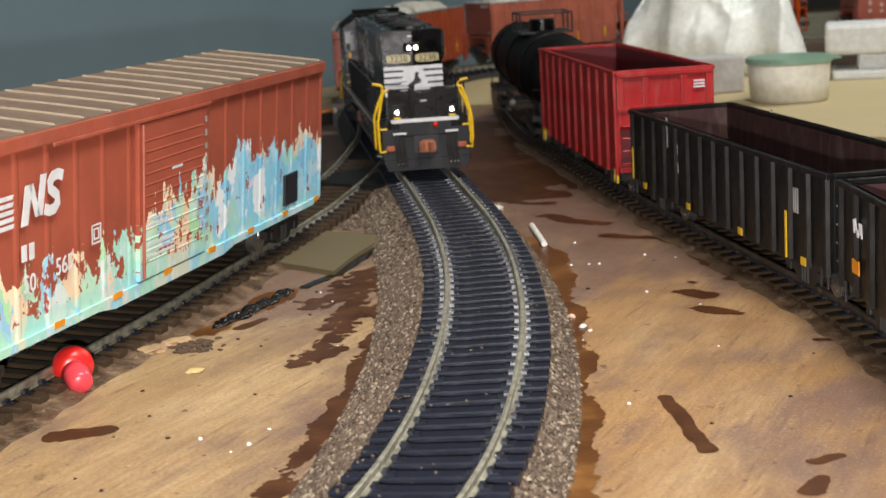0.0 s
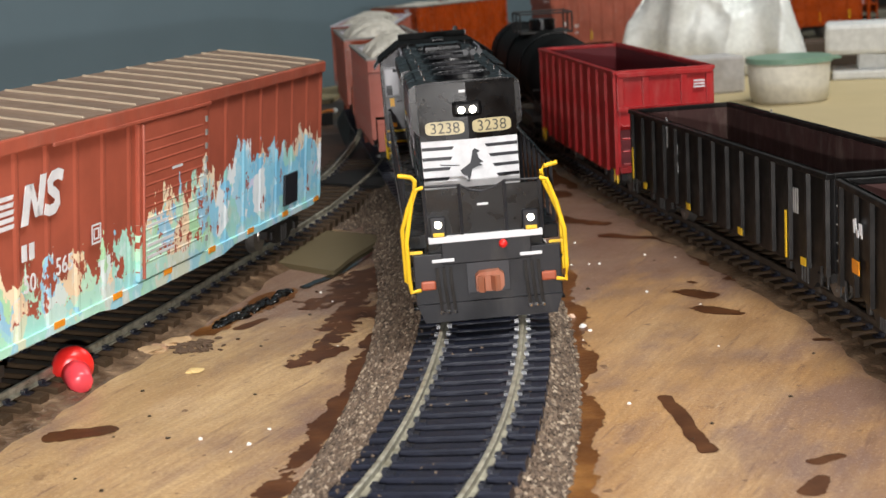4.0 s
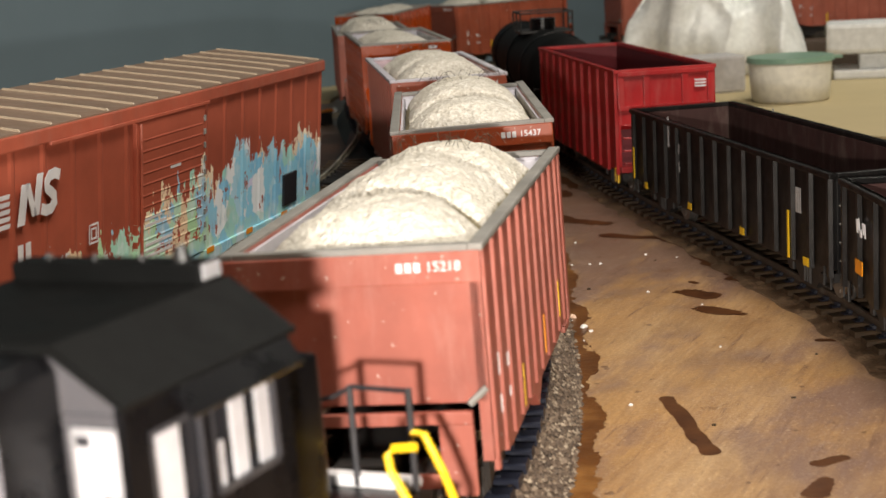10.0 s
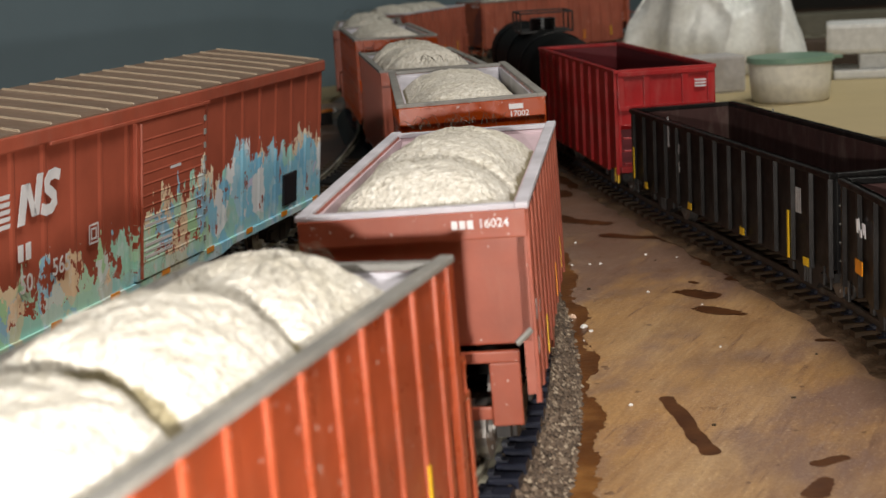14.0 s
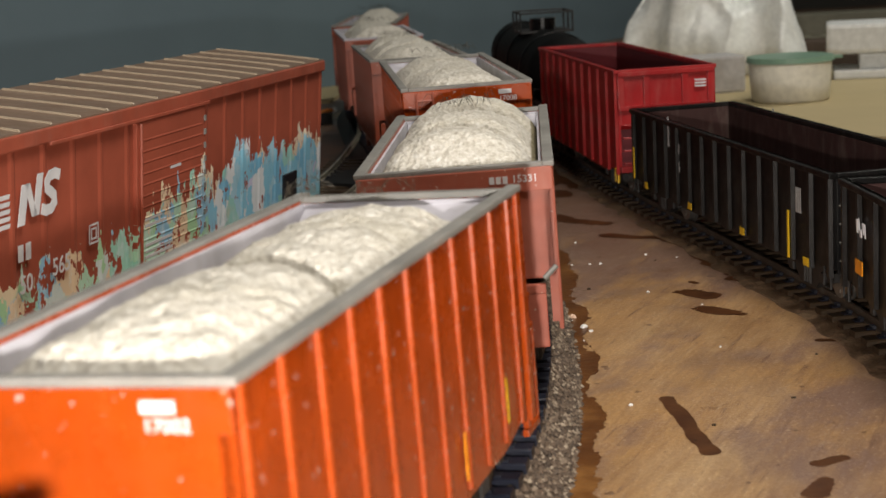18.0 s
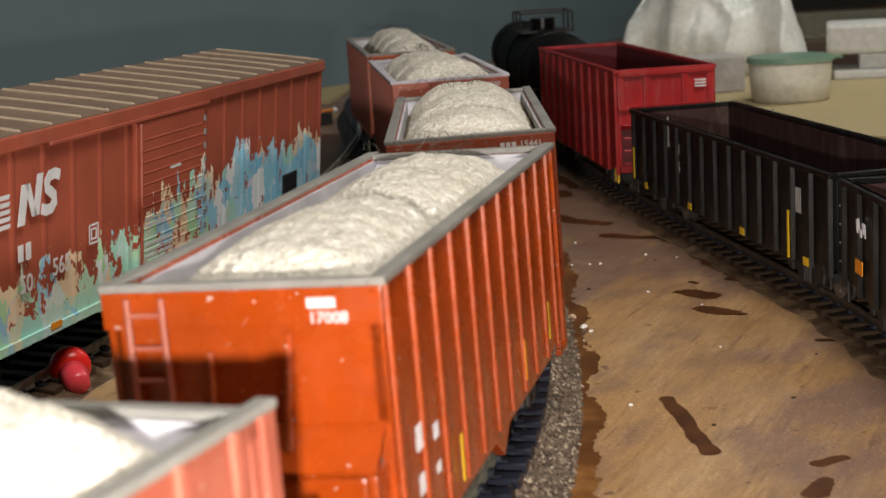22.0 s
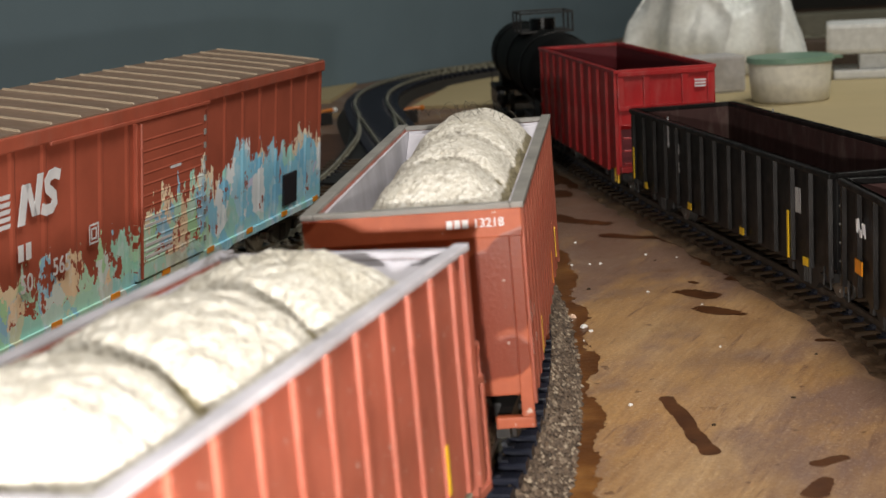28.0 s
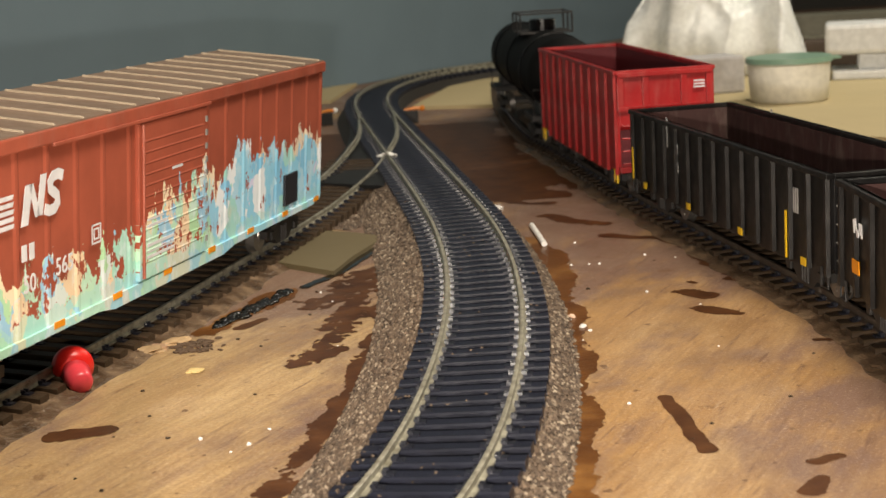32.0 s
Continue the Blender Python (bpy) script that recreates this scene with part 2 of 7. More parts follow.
BOARD = board_material()
LOAD = load_material()
BALLAST = ballast_material()
CINDER = wall_material("sooty cinder", (0.022, 0.018, 0.014))
STAIN_SHADE = stain_material()
RAIL = rail_material()
TIE = tie_material("blue black plastic tie", (0.0085, 0.010, 0.018), 0.40)
PLATE = tie_material("glossy black tie plate", (0.012, 0.013, 0.019), 0.28)
TIE_OLD = tie_material("dark brown tie", (0.040, 0.025, 0.014))
BOXRED = (0.35, 0.080, 0.045)
GRAFFITI = graffiti_material(BOXRED)
BOXPAINT = paint("boxcar red brown", BOXRED, 0.5, 0.15)
ROOFTIN = paint("weathered tan roof", (0.19, 0.130, 0.092), 0.42, 0.5, (0.20, 0.095, 0.06))
LOCOBLACK = paint("satin black", (0.0022, 0.0022, 0.0027), 0.28, 0.015, (0.08, 0.08, 0.08), spread=1.1)
LOCOGREY = paint("locomotive dark grey", (0.020, 0.020, 0.023), 0.4, 0.08)
CABGREY = paint("cab wall grey", (0.042, 0.041, 0.046), 0.4, 0.08)
ROOFBLACK = paint("matt black roof", (0.0022, 0.0024, 0.0024), 0.6, 0.01, (0.08, 0.08, 0.08), spread=1.1)
ROOFBLACK.node_tree.nodes["Principled BSDF"].inputs["Specular IOR Level"].default_value = 0.1
CABGLASS = plain("dark cab glass", (0.012, 0.012, 0.014), 0.08)
SASH = plain("pale sash", (0.33, 0.33, 0.35), 0.4)
AMBER = plain("amber plate", (0.75, 0.38, 0.01), 0.45)
GRILLE = plain("radiator grey", (0.125, 0.125, 0.145), 0.6)
HATCH = paint("filter hatch grey", (0.125, 0.125, 0.142), 0.5, 0.1)
WHITE = plain("white lettering", (0.68, 0.68, 0.70), 0.5)
YELLOW = plain("safety yellow", (0.80, 0.50, 0.015), 0.45)
ORANGE = plain("reflector orange", (0.85, 0.30, 0.01), 0.4)
REDPL = plain("clear red plastic", (0.74, 0.022, 0.018), 0.32)
RUST = paint("rust brown coupler", (0.30, 0.095, 0.045), 0.6, 0.3)
STEEL = plain("wheel steel", (0.30, 0.28, 0.26), 0.4, 0.8)
FRAMES = plain("window frame grey", (0.20, 0.20, 0.21), 0.45)
CHROME = plain("bright metal", (0.75, 0.75, 0.76), 0.2, 1.0)
HAIR = plain("dark hair", (0.05, 0.04, 0.025), 0.6)
DARK = plain("dark underframe", (0.018, 0.016, 0.015), 0.6)
GLOW = plain("lamp glow", (1.0, 0.93, 0.74), 0.3, 0.0, 9.0)
BOARDLIT = plain("lit number board", (0.46, 0.39, 0.22), 0.4, 0.0, 0.08)
INK = plain("black ink", (0.015, 0.015, 0.02), 0.5)
GONBLACK = paint("weathered black gondola", (0.0062, 0.0058, 0.0058), 0.40, 0.34, (0.085, 0.075, 0.068))
GONBLACK.node_tree.nodes["Principled BSDF"].inputs["Specular IOR Level"].default_value = 0.20
GONIN = paint("maroon gondola inside", (0.048, 0.022, 0.020), 0.6, 0.2)
GONRED = paint("scarlet red paint", (0.34, 0.010, 0.012), 0.42, 0.45, (0.42, 0.13, 0.11))
SALMON = paint("faded salmon red", (0.345, 0.090, 0.056), 0.5, 0.18, (0.5, 0.28, 0.2), 0.7)
BRICK = paint("oxide red", (0.27, 0.048, 0.016), 0.34, 0.15, (0.45, 0.2, 0.12), 0.6)
BROWN = paint("brown oxide", (0.27, 0.058, 0.028), 0.45, 0.15, (0.4, 0.2, 0.13), 0.6)
VIVID = paint("vivid orange red", (0.33, 0.046, 0.004), 0.26, 0.08, (0.55, 0.15, 0.05), 0.7)
DUSTY = paint("dusty pinkish red", (0.31, 0.084, 0.058), 0.55, 0.45, (0.46, 0.22, 0.18), 0.7)


def peel_material():
    """Orange end paint with darker brown-red patches where a glossy coat has run and flaked."""
    n = Nodes("chipped orange")
    big = n.noise(38, 3, 0.45)
    col = n.ramp(n.noise(160, 4), (0.3, (0.34, 0.070, 0.026)), (0.7, (0.46, 0.110, 0.045)))
    patch = n.ramp(big, (0.52, (0, 0, 0)), (0.53, (1, 1, 1)))
    col = n.mix(patch, col, (0.19, 0.030, 0.010))
    chips = n.noise(620, 3, 0.6)
    col = n.mix(n.ramp(chips, (0.68, (0, 0, 0)), (0.71, (0.8, 0.8, 0.8))), col, (0.55, 0.46, 0.40))
    n.bump(n.math("ADD", patch, n.noise(1500, 2)), 0.0001, 0.4)
    return n.out(col, n.mix(patch, (0.55, 0.55, 0.55), (0.3, 0.3, 0.3)))


PEEL = peel_material()
LOCOBLACK.node_tree.nodes["Principled BSDF"].inputs["Specular IOR Level"].default_value = 0.26
RIM = paint("bare grey rim", (0.22, 0.215, 0.20), 0.55, 0.3)
LINER = paint("pale grey lining", (0.50, 0.49, 0.54), 0.6, 0.2)
BACKDROP = wall_material("blue grey backdrop", (0.16, 0.225, 0.26))
PLASTER = wall_material("room plaster", (0.40, 0.39, 0.36))
SAND = wall_material("bare tan board", (0.50, 0.40, 0.22))

# ---------------------------------------------------------------- mesh helpers (sizes in millimetres)
MM = 0.001


def part(name, bm, material, parent, label=""):
    me = bpy.data.meshes.new(name)
    bmesh.ops.recalc_face_normals(bm, faces=bm.faces)
    bm.to_mesh(me)
    bm.free()
    me.transform(Matrix.Scale(MM, 4))
    for m in (material if isinstance(material, (list, tuple)) else [material]):
        me.materials.append(m)
    ob = new(name, me)
    ob.parent = parent
    if label:
        tagged(ob, label)
    return ob


def share(ob, m, parent=None):
    """A piece of its own on the mesh of ob; m in metres."""
    o = new(ob.name.split(".")[0], ob.data)
    o.parent = parent or ob.parent
    o.matrix_basis = m
    return o


def smooth(ob):
    for p in ob.data.polygons:
        p.use_smooth = True
    return ob


def root(name, label, category, group="", kind=""):
    return tagged(new(name), label, category, group, kind)


def box(bm, x0, x1, y0, y1, z0, z1, bevel=0.0, mat=0):
    r = bmesh.ops.create_cube(bm, size=1.0)
    vs = r["verts"]
    for v in vs:
        v.co = Vector(((x0 + x1) / 2 + v.co.x * (x1 - x0), (y0 + y1) / 2 + v.co.y * (y1 - y0), (z0 + z1) / 2 + v.co.z * (z1 - z0)))
    fs = list({f for v in vs for f in v.link_faces})
    for f in fs:
        f.material_index = mat
    if bevel:
        es = list({e for v in vs for e in v.link_edges})
        bmesh.ops.bevel(bm, geom=es, offset=bevel, segments=2, profile=0.6, affect="EDGES", material=-1)
    return bm


def prism(bm, pts, axis, a, b, mat=0):
    """A polygon drawn across an axis and pushed along it from a to b. pts: the other two coordinates, in xyz order."""
    def at(p, w):
        return {"x": (w, p[0], p[1]), "y": (p[0], w, p[1]), "z": (p[0], p[1], w)}[axis]
    lo = [bm.verts.new(at(p, a)) for p in pts]
    hi = [bm.verts.new(at(p, b)) for p in pts]
    k = len(pts)
    fs = [bm.faces.new(lo), bm.faces.new(hi[::-1])]
    for i in range(k):
        fs.append(bm.faces.new((lo[i], lo[(i + 1) % k], hi[(i + 1) % k], hi[i])))
    for f in fs:
        f.material_index = mat
    return bm


def tube(bm, pts, r, seg=8, caps=True):
    pts = [Vector(p) for p in pts]
    rings = []
    for i, p in enumerate(pts):
        d = (pts[min(i + 1, len(pts) - 1)] - pts[max(i - 1, 0)]).normalized()
        s = d.cross(Vector((0, 0, 1)) if abs(d.z) < 0.9 else Vector((1, 0, 0))).normalized()
        u = s.cross(d)
        rr = r[i] if isinstance(r, (list, tuple)) else r
        rings.append([bm.verts.new(p + (s * math.cos(a) + u * math.sin(a)) * rr) for a in [2 * math.pi * k / seg for k in range(seg)]])
    for a, b in zip(rings, rings[1:]):
        for k in range(seg):
            bm.faces.new((a[k], a[(k + 1) % seg], b[(k + 1) % seg], b[k]))
    if caps:
        bm.faces.new(rings[0])
        bm.faces.new(rings[-1][::-1])
    return bm


def B():
    return bmesh.new()


def ribbon(bm, pts, half, axis, a, b):
    """A flat bent band of even width along points, pushed from a to b."""
    p = [Vector(q) for q in pts]
    left, right = [], []
    for i, q in enumerate(p):
        d = (p[min(i + 1, len(p) - 1)] - p[max(i - 1, 0)]).normalized()
        left.append((q.x - d.y * half, q.y + d.x * half))
        right.append((q.x + d.y * half, q.y - d.x * half))
    return prism(bm, left + right[::-1], axis, a, b)


def words(text, size, m, material, parent, name="lettering", label="", bold=0.0, squeeze=1.0):
    """Raised letters in the built-in font. m: pose in millimetres; letters stand in the local xy plane."""
    cu = bpy.data.curves.new(name, "FONT")
    cu.body, cu.size, cu.extrude, cu.offset = text, size, 0.04, bold
    cu.align_x, cu.align_y = "CENTER", "CENTER"
    tmp = new("lettering_curve", cu)
    me = bpy.data.meshes.new_from_object(tmp)
    bpy.data.objects.remove(tmp)
    me.transform(Matrix.Scale(MM, 4) @ m @ Matrix.Diagonal((squeeze, 1, 1, 1)))
    me.materials.append(material)
    ob = new(name, me)
    ob.parent = parent
    if label:
        tagged(ob, label)
    return ob


# on the end that faces the viewer (letters run along +x), on the right flank (along -y towards the front... seen from +x: +y), flat planes
def on_front(x, y, z):
    return Matrix.Translation((x, y, z)) @ Euler((radians(90), 0, 0)).to_matrix().to_4x4()


def on_right(x, y, z):
    return Matrix.Translation((x, y, z)) @ Euler((radians(90), 0, radians(90))).to_matrix().to_4x4()

# ---------------------------------------------------------------- the lines of track (millimetres on the board)
MAIN = [(-1500, -1100), (-1130, -950), (-800, -740), (-560, -545), (-365, -345), (-220, -170), (-128, -40), (-73.5, 50), (-42.0, 120), (-20.3, 187),
        (-3.1, 247), (6.7, 321), (9.2, 395), (6.6, 458), (1.6, 513), (-6, 583), (-13.6, 650), (-22, 724), (-30, 800), (-34.5, 860), (-33.5, 915),
        (-26, 965), (-12, 1008), (10, 1045), (42, 1077), (85, 1103), (150, 1127), (250, 1148), (420, 1165), (700, 1170), (1100, 1170), (1700, 1170)]
LEFT = [(-205, -60), (-170, 70), (-138, 185), (-103, 312), (-88.5, 363), (-79.5, 396), (-70, 436), (-58, 484), (-50, 520), (-43, 553), (-34, 600),
        (-28.5, 655), (-26.5, 700), (-28, 760), (-31.5, 815)]
RIGHT = [(108, 150), (107, 250), (104, 331), (101, 365), (97, 393), (92, 425), (86.5, 460), (78, 513), (70.5, 572), (62, 647), (52, 717), (48, 806), (47, 880), (50, 980)]


class Line:
    """A smooth line through points, by its length in millimetres."""

    def __init__(self, pts, origin_y=None, n=24):
        p = [np.array(q, float) for q in pts]
        p = [2 * p[0] - p[1]] + p + [2 * p[-1] - p[-2]]
        out = []
        for i in range(1, len(p) - 2):
            a, b, c, d = p[i - 1:i + 3]
            u, v, w = [np.linalg.norm(s) ** 0.5 for s in (b - a, c - b, d - c)]
            m1 = (c - b) + v * ((b - a) / u - (c - a) / (u + v))
            m2 = (c - b) + v * ((d - c) / w - (d - b) / (v + w))
            for k in range(n):
                t = k / n
                out.append((2 * t**3 - 3 * t**2 + 1) * b + (t**3 - 2 * t**2 + t) * m1 + (3 * t**2 - 2 * t**3) * c + (t**3 - t**2) * m2)
        out.append(p[-2])
        self.d = np.array(out)
        self.s = np.concatenate([[0], np.cumsum(np.linalg.norm(np.diff(self.d, axis=0), axis=1))])
        if origin_y is not None:
            self.s -= self.s[np.argmin(abs(self.d[:, 1] - origin_y))]

    def at(self, s):
        return np.array([np.interp(s, self.s, self.d[:, 0]), np.interp(s, self.s, self.d[:, 1])])

    def way(self, s):
        v = self.at(s + 1.5) - self.at(s - 1.5)
        return v / np.linalg.norm(v)

    def side(self, s, off):
        """A point off to the right of the line, looking along it."""
        w = self.way(s)
        return self.at(s) + off * np.array([w[1], -w[0]])


main_line = Line(MAIN, 247)
left_line = Line(LEFT)
right_line = Line(RIGHT)
RAIL_MAIN, RAIL_LEFT, RAIL_RIGHT = 10.0, 5.5, 4.5   # rail tops over the board


def main_bank(s):
    """The main track leans into its curve near the viewer, and lies flat from the turnout on."""
    return -radians(1.6) * min(1.0, max(0.0, (330 - s) / 170))



def sweep(bm, line, s0, s1, step, prof, zf=None, bank=None, pivot=8.7):
    """Push a cross-section (offset to the right, height) along a line."""
    rings = []
    k = max(2, int((s1 - s0) / step))
    for i in range(k + 1):
        s = s0 + (s1 - s0) * i / k
        dz = zf(s) if zf else 0.0
        k2 = math.tan(bank(s)) if bank else 0.0
        rings.append([bm.verts.new((*line.side(s, o), z + dz + (pivot - o) * k2)) for o, z in prof])
    n = len(prof)
    for a, b in zip(rings, rings[1:]):
        for j in range(n):
            bm.faces.new((a[j], a[(j + 1) % n], b[(j + 1) % n], b[j]))
    bm.faces.new(rings[0][::-1])
    bm.faces.new(rings[-1])
    return bm


def rail_profile(off, top):
    return [(off - 1.0, top - 2.1), (off + 1.0, top - 2.1), (off + 1.0, top - 1.8), (off + 0.2, top - 1.6), (off + 0.2, top - 0.8),
            (off + 0.45, top - 0.6), (off + 0.45, top - 0.1), (off + 0.3, top), (off - 0.3, top), (off - 0.45, top - 0.1), (off - 0.45, top - 0.6),
            (off - 0.2, top - 0.8), (off - 0.2, top - 1.6), (off - 1.0, top - 1.8)]


def tie_mesh(bm, half=14.6, wide=3.9, high=1.9, grain=True):
    """One tie, with its four spike plates."""
    prism(bm, [(-wide / 2, -high), (wide / 2, -high), (wide / 2, -0.3), (wide / 2 - 0.3, 0), (-wide / 2 + 0.3, 0), (-wide / 2, -0.3)], "x", -half, half)
    for x in (-8.7, 8.7):
        for sx in (-1, 1):
            a, b = sorted((x + sx * 0.95, x + sx * 2.9))
            prism(bm, [(-1.15, -0.02), (1.15, -0.02), (0.95, 0.32), (-0.95, 0.32)], "x", a, b, 1)
            for y in (-0.62, 0.62):
                a, b = sorted((x + sx * 0.75, x + sx * 1.75))
                prism(bm, [(y - 0.32, 0.3), (y + 0.32, 0.3), (y + 0.2, 0.95), (y - 0.2, 0.95)], "x", a, b, 1)
    return bm


def track(name, label, line, s0, s1, top, material, spacing, zf=None, skip=None, bank=None, high=1.9, pivot=8.7, rail=None):
    tr = root(name, label, "railway track", kind="structure")
    for off in (-8.7, 8.7):
        part("rail", sweep(B(), line, s0, s1, 4.0, rail_profile(off, top), zf, bank, pivot), rail or RAIL, tr)
    first = None
    s = s0 + 2
    rnd = random.Random(name)
    while s < s1:
        p, w = line.at(s), line.way(s)
        dz = zf(s) if zf else 0.0
        m = Matrix.Translation((p[0] * MM, p[1] * MM, (top - 2.1 + dz) * MM)) @ Matrix.Rotation(math.atan2(w[1], w[0]) - math.pi / 2 + rnd.uniform(-0.012, 0.012), 4, "Z")
        if bank:
            m = m @ Matrix.Translation((pivot * MM, 0, 0)) @ Matrix.Rotation(bank(s), 4, "Y") @ Matrix.Translation((-pivot * MM, 0, 0))
        if not (skip and skip(s)):
            if first is None:
                first = part("tie", tie_mesh(B(), high=high), [material, PLATE], tr)
                first.matrix_basis = m
            else:
                share(first, m, tr)
        s += spacing + rnd.uniform(-0.15, 0.15)
    return tr


# ---------------------------------------------------------------- room, board and backdrop
def room():
    r = tagged(part("floor", box(B(), -3000, 3000, -2600, 3200, -960, -900), wall_material("concrete floor", (0.25, 0.24, 0.22)), None), "plain grey concrete floor under the layout", "floor", kind="structure")
    for n, b in (("wall_north", (-3000, 3000, 3200, 3300)), ("wall_south", (-3000, 3000, -2700, -2600)), ("wall_west", (-3100, -3000, -2600, 3200)), ("wall_east", (3000, 3100, -2600, 3200))):
        tagged(part(n, box(B(), *b, -900, 1500), PLASTER, None), "plain pale plaster wall of the room", "wall", kind="structure")
    tagged(part("ceiling", box(B(), -3000, 3000, -2600, 3200, 1500, 1560), PLASTER, None), "plain pale ceiling", "ceiling", kind="structure")


def board_and_backdrop():
    bm = B()
    box(bm, -1700, 1900, -1300, 1700, -19, 0, 0.8)
    tagged(part("layout_board", bm, BOARD, None), "brown stained plywood layout board with glue marks", "board", kind="structure")
    for x in (-1600, 1800):
        for y in (-1200, 1600):
            tagged(part("board_leg", box(B(), x - 30, x + 30, y - 30, y + 30, -900, -19, 3), SAND, None), "square timber leg under the layout board", "leg", group="legs of the board")
    a, b = Vector((-560, 340)), Vector((330, 1640))
    d = (b - a).normalized()
    n = Vector((-d.y, d.x))
    bm = B()
    pts = [a, b, b + n * 12, a + n * 12]
    prism(bm, [(p.x, p.y) for p in pts], "z", 0.2, 420)
    tagged(part("backdrop", bm, BACKDROP, None), "blue-grey painted backdrop board behind the track", "backdrop", kind="structure")


room()
board_and_backdrop()


# ---------------------------------------------------------------- roadbed and tracks
def top_drop(s):
    """The left siding comes down from the turnout to the bare board."""
    y = left_line.at(s)[1]
    return 4.5 * min(1, max(0, (y - 540) / 120))


def siding_bank(s):
    """The siding leans over a little where the boxcar stands."""
    return radians(3.6) * min(1, max(0, (650 - left_line.at(s)[1]) / 110))


def stones(name, label, line, s0, s1, bands, count, size, seed, zf, parent=None):
    """Loose ballast: little uneven stones scattered over bands of a line, joined in one mesh."""
    rnd = random.Random(seed)
    vs, fs = [], []
    for _ in range(count):
        s = s0 + (s1 - s0) * rnd.random() ** 1.5
        lo, hi = rnd.choice(bands)
        o = rnd.uniform(lo, hi)
        p = line.side(s, o)
        r = size * rnd.uniform(0.55, 1.35)
        z = zf(o, s)
        k = len(vs)
        a0 = rnd.uniform(0, 6.28)
        for dx, dy, dz in ((1, 0, 0), (0, 1, 0.1), (-1, 0, 0), (0, -1, -0.1), (0.1, 0.1, 0.9), (0, 0, -0.6)):
            q = rnd.uniform(0.7, 1.2)
            vs.append(((p[0] + (dx * math.cos(a0) - dy * math.sin(a0)) * r * q) * MM, (p[1] + (dx * math.sin(a0) + dy * math.cos(a0)) * r * q) * MM, (z + dz * r * q) * MM))
        fs += [(k, k + 1, k + 4), (k + 1, k + 2, k + 4), (k + 2, k + 3, k + 4), (k + 3, k, k + 4), (k + 1, k, k + 5), (k + 2, k + 1, k + 5), (k + 3, k + 2, k + 5), (k, k + 3, k + 5)]
    me = bpy.data.meshes.new(name)
    me.from_pydata(vs, [], fs)
    me.materials.append(BALLAST)
    ob = new(name, me)
    return tagged(ob, label, "ballast", kind="stuff")


def shoulder(o, s=0):
    """Height of the ballast across the roadbed."""
    a = abs(o)
    return 6.2 if a < 14.5 else max(0.2, 6.2 - (a - 14.5) * (0.48 if o < 0 else 1.1))


def roadbed():
    prof = [(-27, 0.1), (-14.5, 6.0), (14.5, 6.0), (20.0, 0.1)]
    tagged(part("roadbed", sweep(B(), main_line, -900, 318, 6, prof), BALLAST, None), "grey-brown ballasted roadbed under the main track", "roadbed", kind="structure")
    far = [(-19, 0.1), (-14.5, 5.6), (14.5, 5.6), (17.5, 0.1)]
    tagged(part("roadbed", sweep(B(), main_line, 318, 1500, 6, far), CINDER, None), "sooty black roadbed behind the turnout", "roadbed", kind="structure")
    stones("ballast", "loose grey-brown ballast on the main track's shoulders", main_line, -40, 330, [(-27, -20), (-21, -13.5), (13.5, 20.5)], 19000, 0.55, 3, shoulder)


roadbed()
main_track = track("main_track", "black-tied main track with dull metal rails on ballast", main_line, -420, 1500, RAIL_MAIN, TIE, 7.0, bank=main_bank, pivot=0.0)
left_track = track("siding_track", "dark-tied siding track under the boxcar on the bare board", left_line, 10, left_line.s[-1] - 2, RAIL_LEFT, TIE_OLD, 7.3, top_drop,
                   skip=lambda s: left_line.at(s)[1] > 640, bank=siding_bank, high=6.0)
right_track = track("storage_track", "brown-tied storage track with gondolas, partly sunk in glue", right_line, 5, right_line.s[-1] - 5, RAIL_RIGHT, TIE_OLD, 7.6, high=2.6, rail=paint("rusty brown rail", (0.055, 0.038, 0.026), 0.5, 0.3))


def glue_bank(label, line, s0, s1, o0, o1, high, seed, zf=None):
    """A low uneven fillet of dirt and glue along a track, in which its ties are half sunk."""
    rnd = random.Random(seed)
    bm, rows = B(), []
    for i in range(int((s1 - s0) / 1.5) + 1):
        sx = s0 + i * 1.5
        row = []
        for j in range(15):
            f = j / 14
            wander = 2.2 * noise.noise(Vector((sx * 0.09, seed * 3.1, 0))) * f
            o = o0 + (o1 - o0) * f + math.copysign(wander, o1 - o0) * (1 if wander > 0 else -1)
            p = line.side(sx, o)
            z = high * (1 - f ** 1.6) + 0.5 * noise.noise(Vector((sx * 0.22, o * 0.3, seed))) * (1 - f) + 0.22 * noise.noise(Vector((sx * 0.9, o * 0.9, seed))) + rnd.uniform(-0.07, 0.07)
            row.append(bm.verts.new((p[0], p[1], max(-0.3, z + (zf(sx) if zf else 0.0)) if f < 0.99 else -0.3)))
        rows.append(row)
    for a, b in zip(rows, rows[1:]):
        for j in range(14):
            bm.faces.new((a[j], a[j + 1], b[j + 1], b[j]))
    return tagged(part("glue_bank", bm, GRIME, None), label, "dirt", kind="stuff")


def grime_material():
    n = Nodes("brown dirt and glue")
    a, g = n.noise(120, 5, 0.65), n.noise(900, 3, 0.7)
    col = n.ramp(a, (0.32, (0.040, 0.022, 0.012)), (0.52, (0.105, 0.062, 0.033)), (0.70, (0.24, 0.155, 0.085)))
    col = n.mix(n.ramp(g, (0.60, (0, 0, 0)), (0.70, (0.5, 0.5, 0.5))), col, (0.33, 0.25, 0.17))
    n.bump(n.math("ADD", a, g), 0.0006, 0.7)
    return n.out(col, n.ramp(a, (0.4, (0.35,) * 3), (0.6, (0.65,) * 3)))


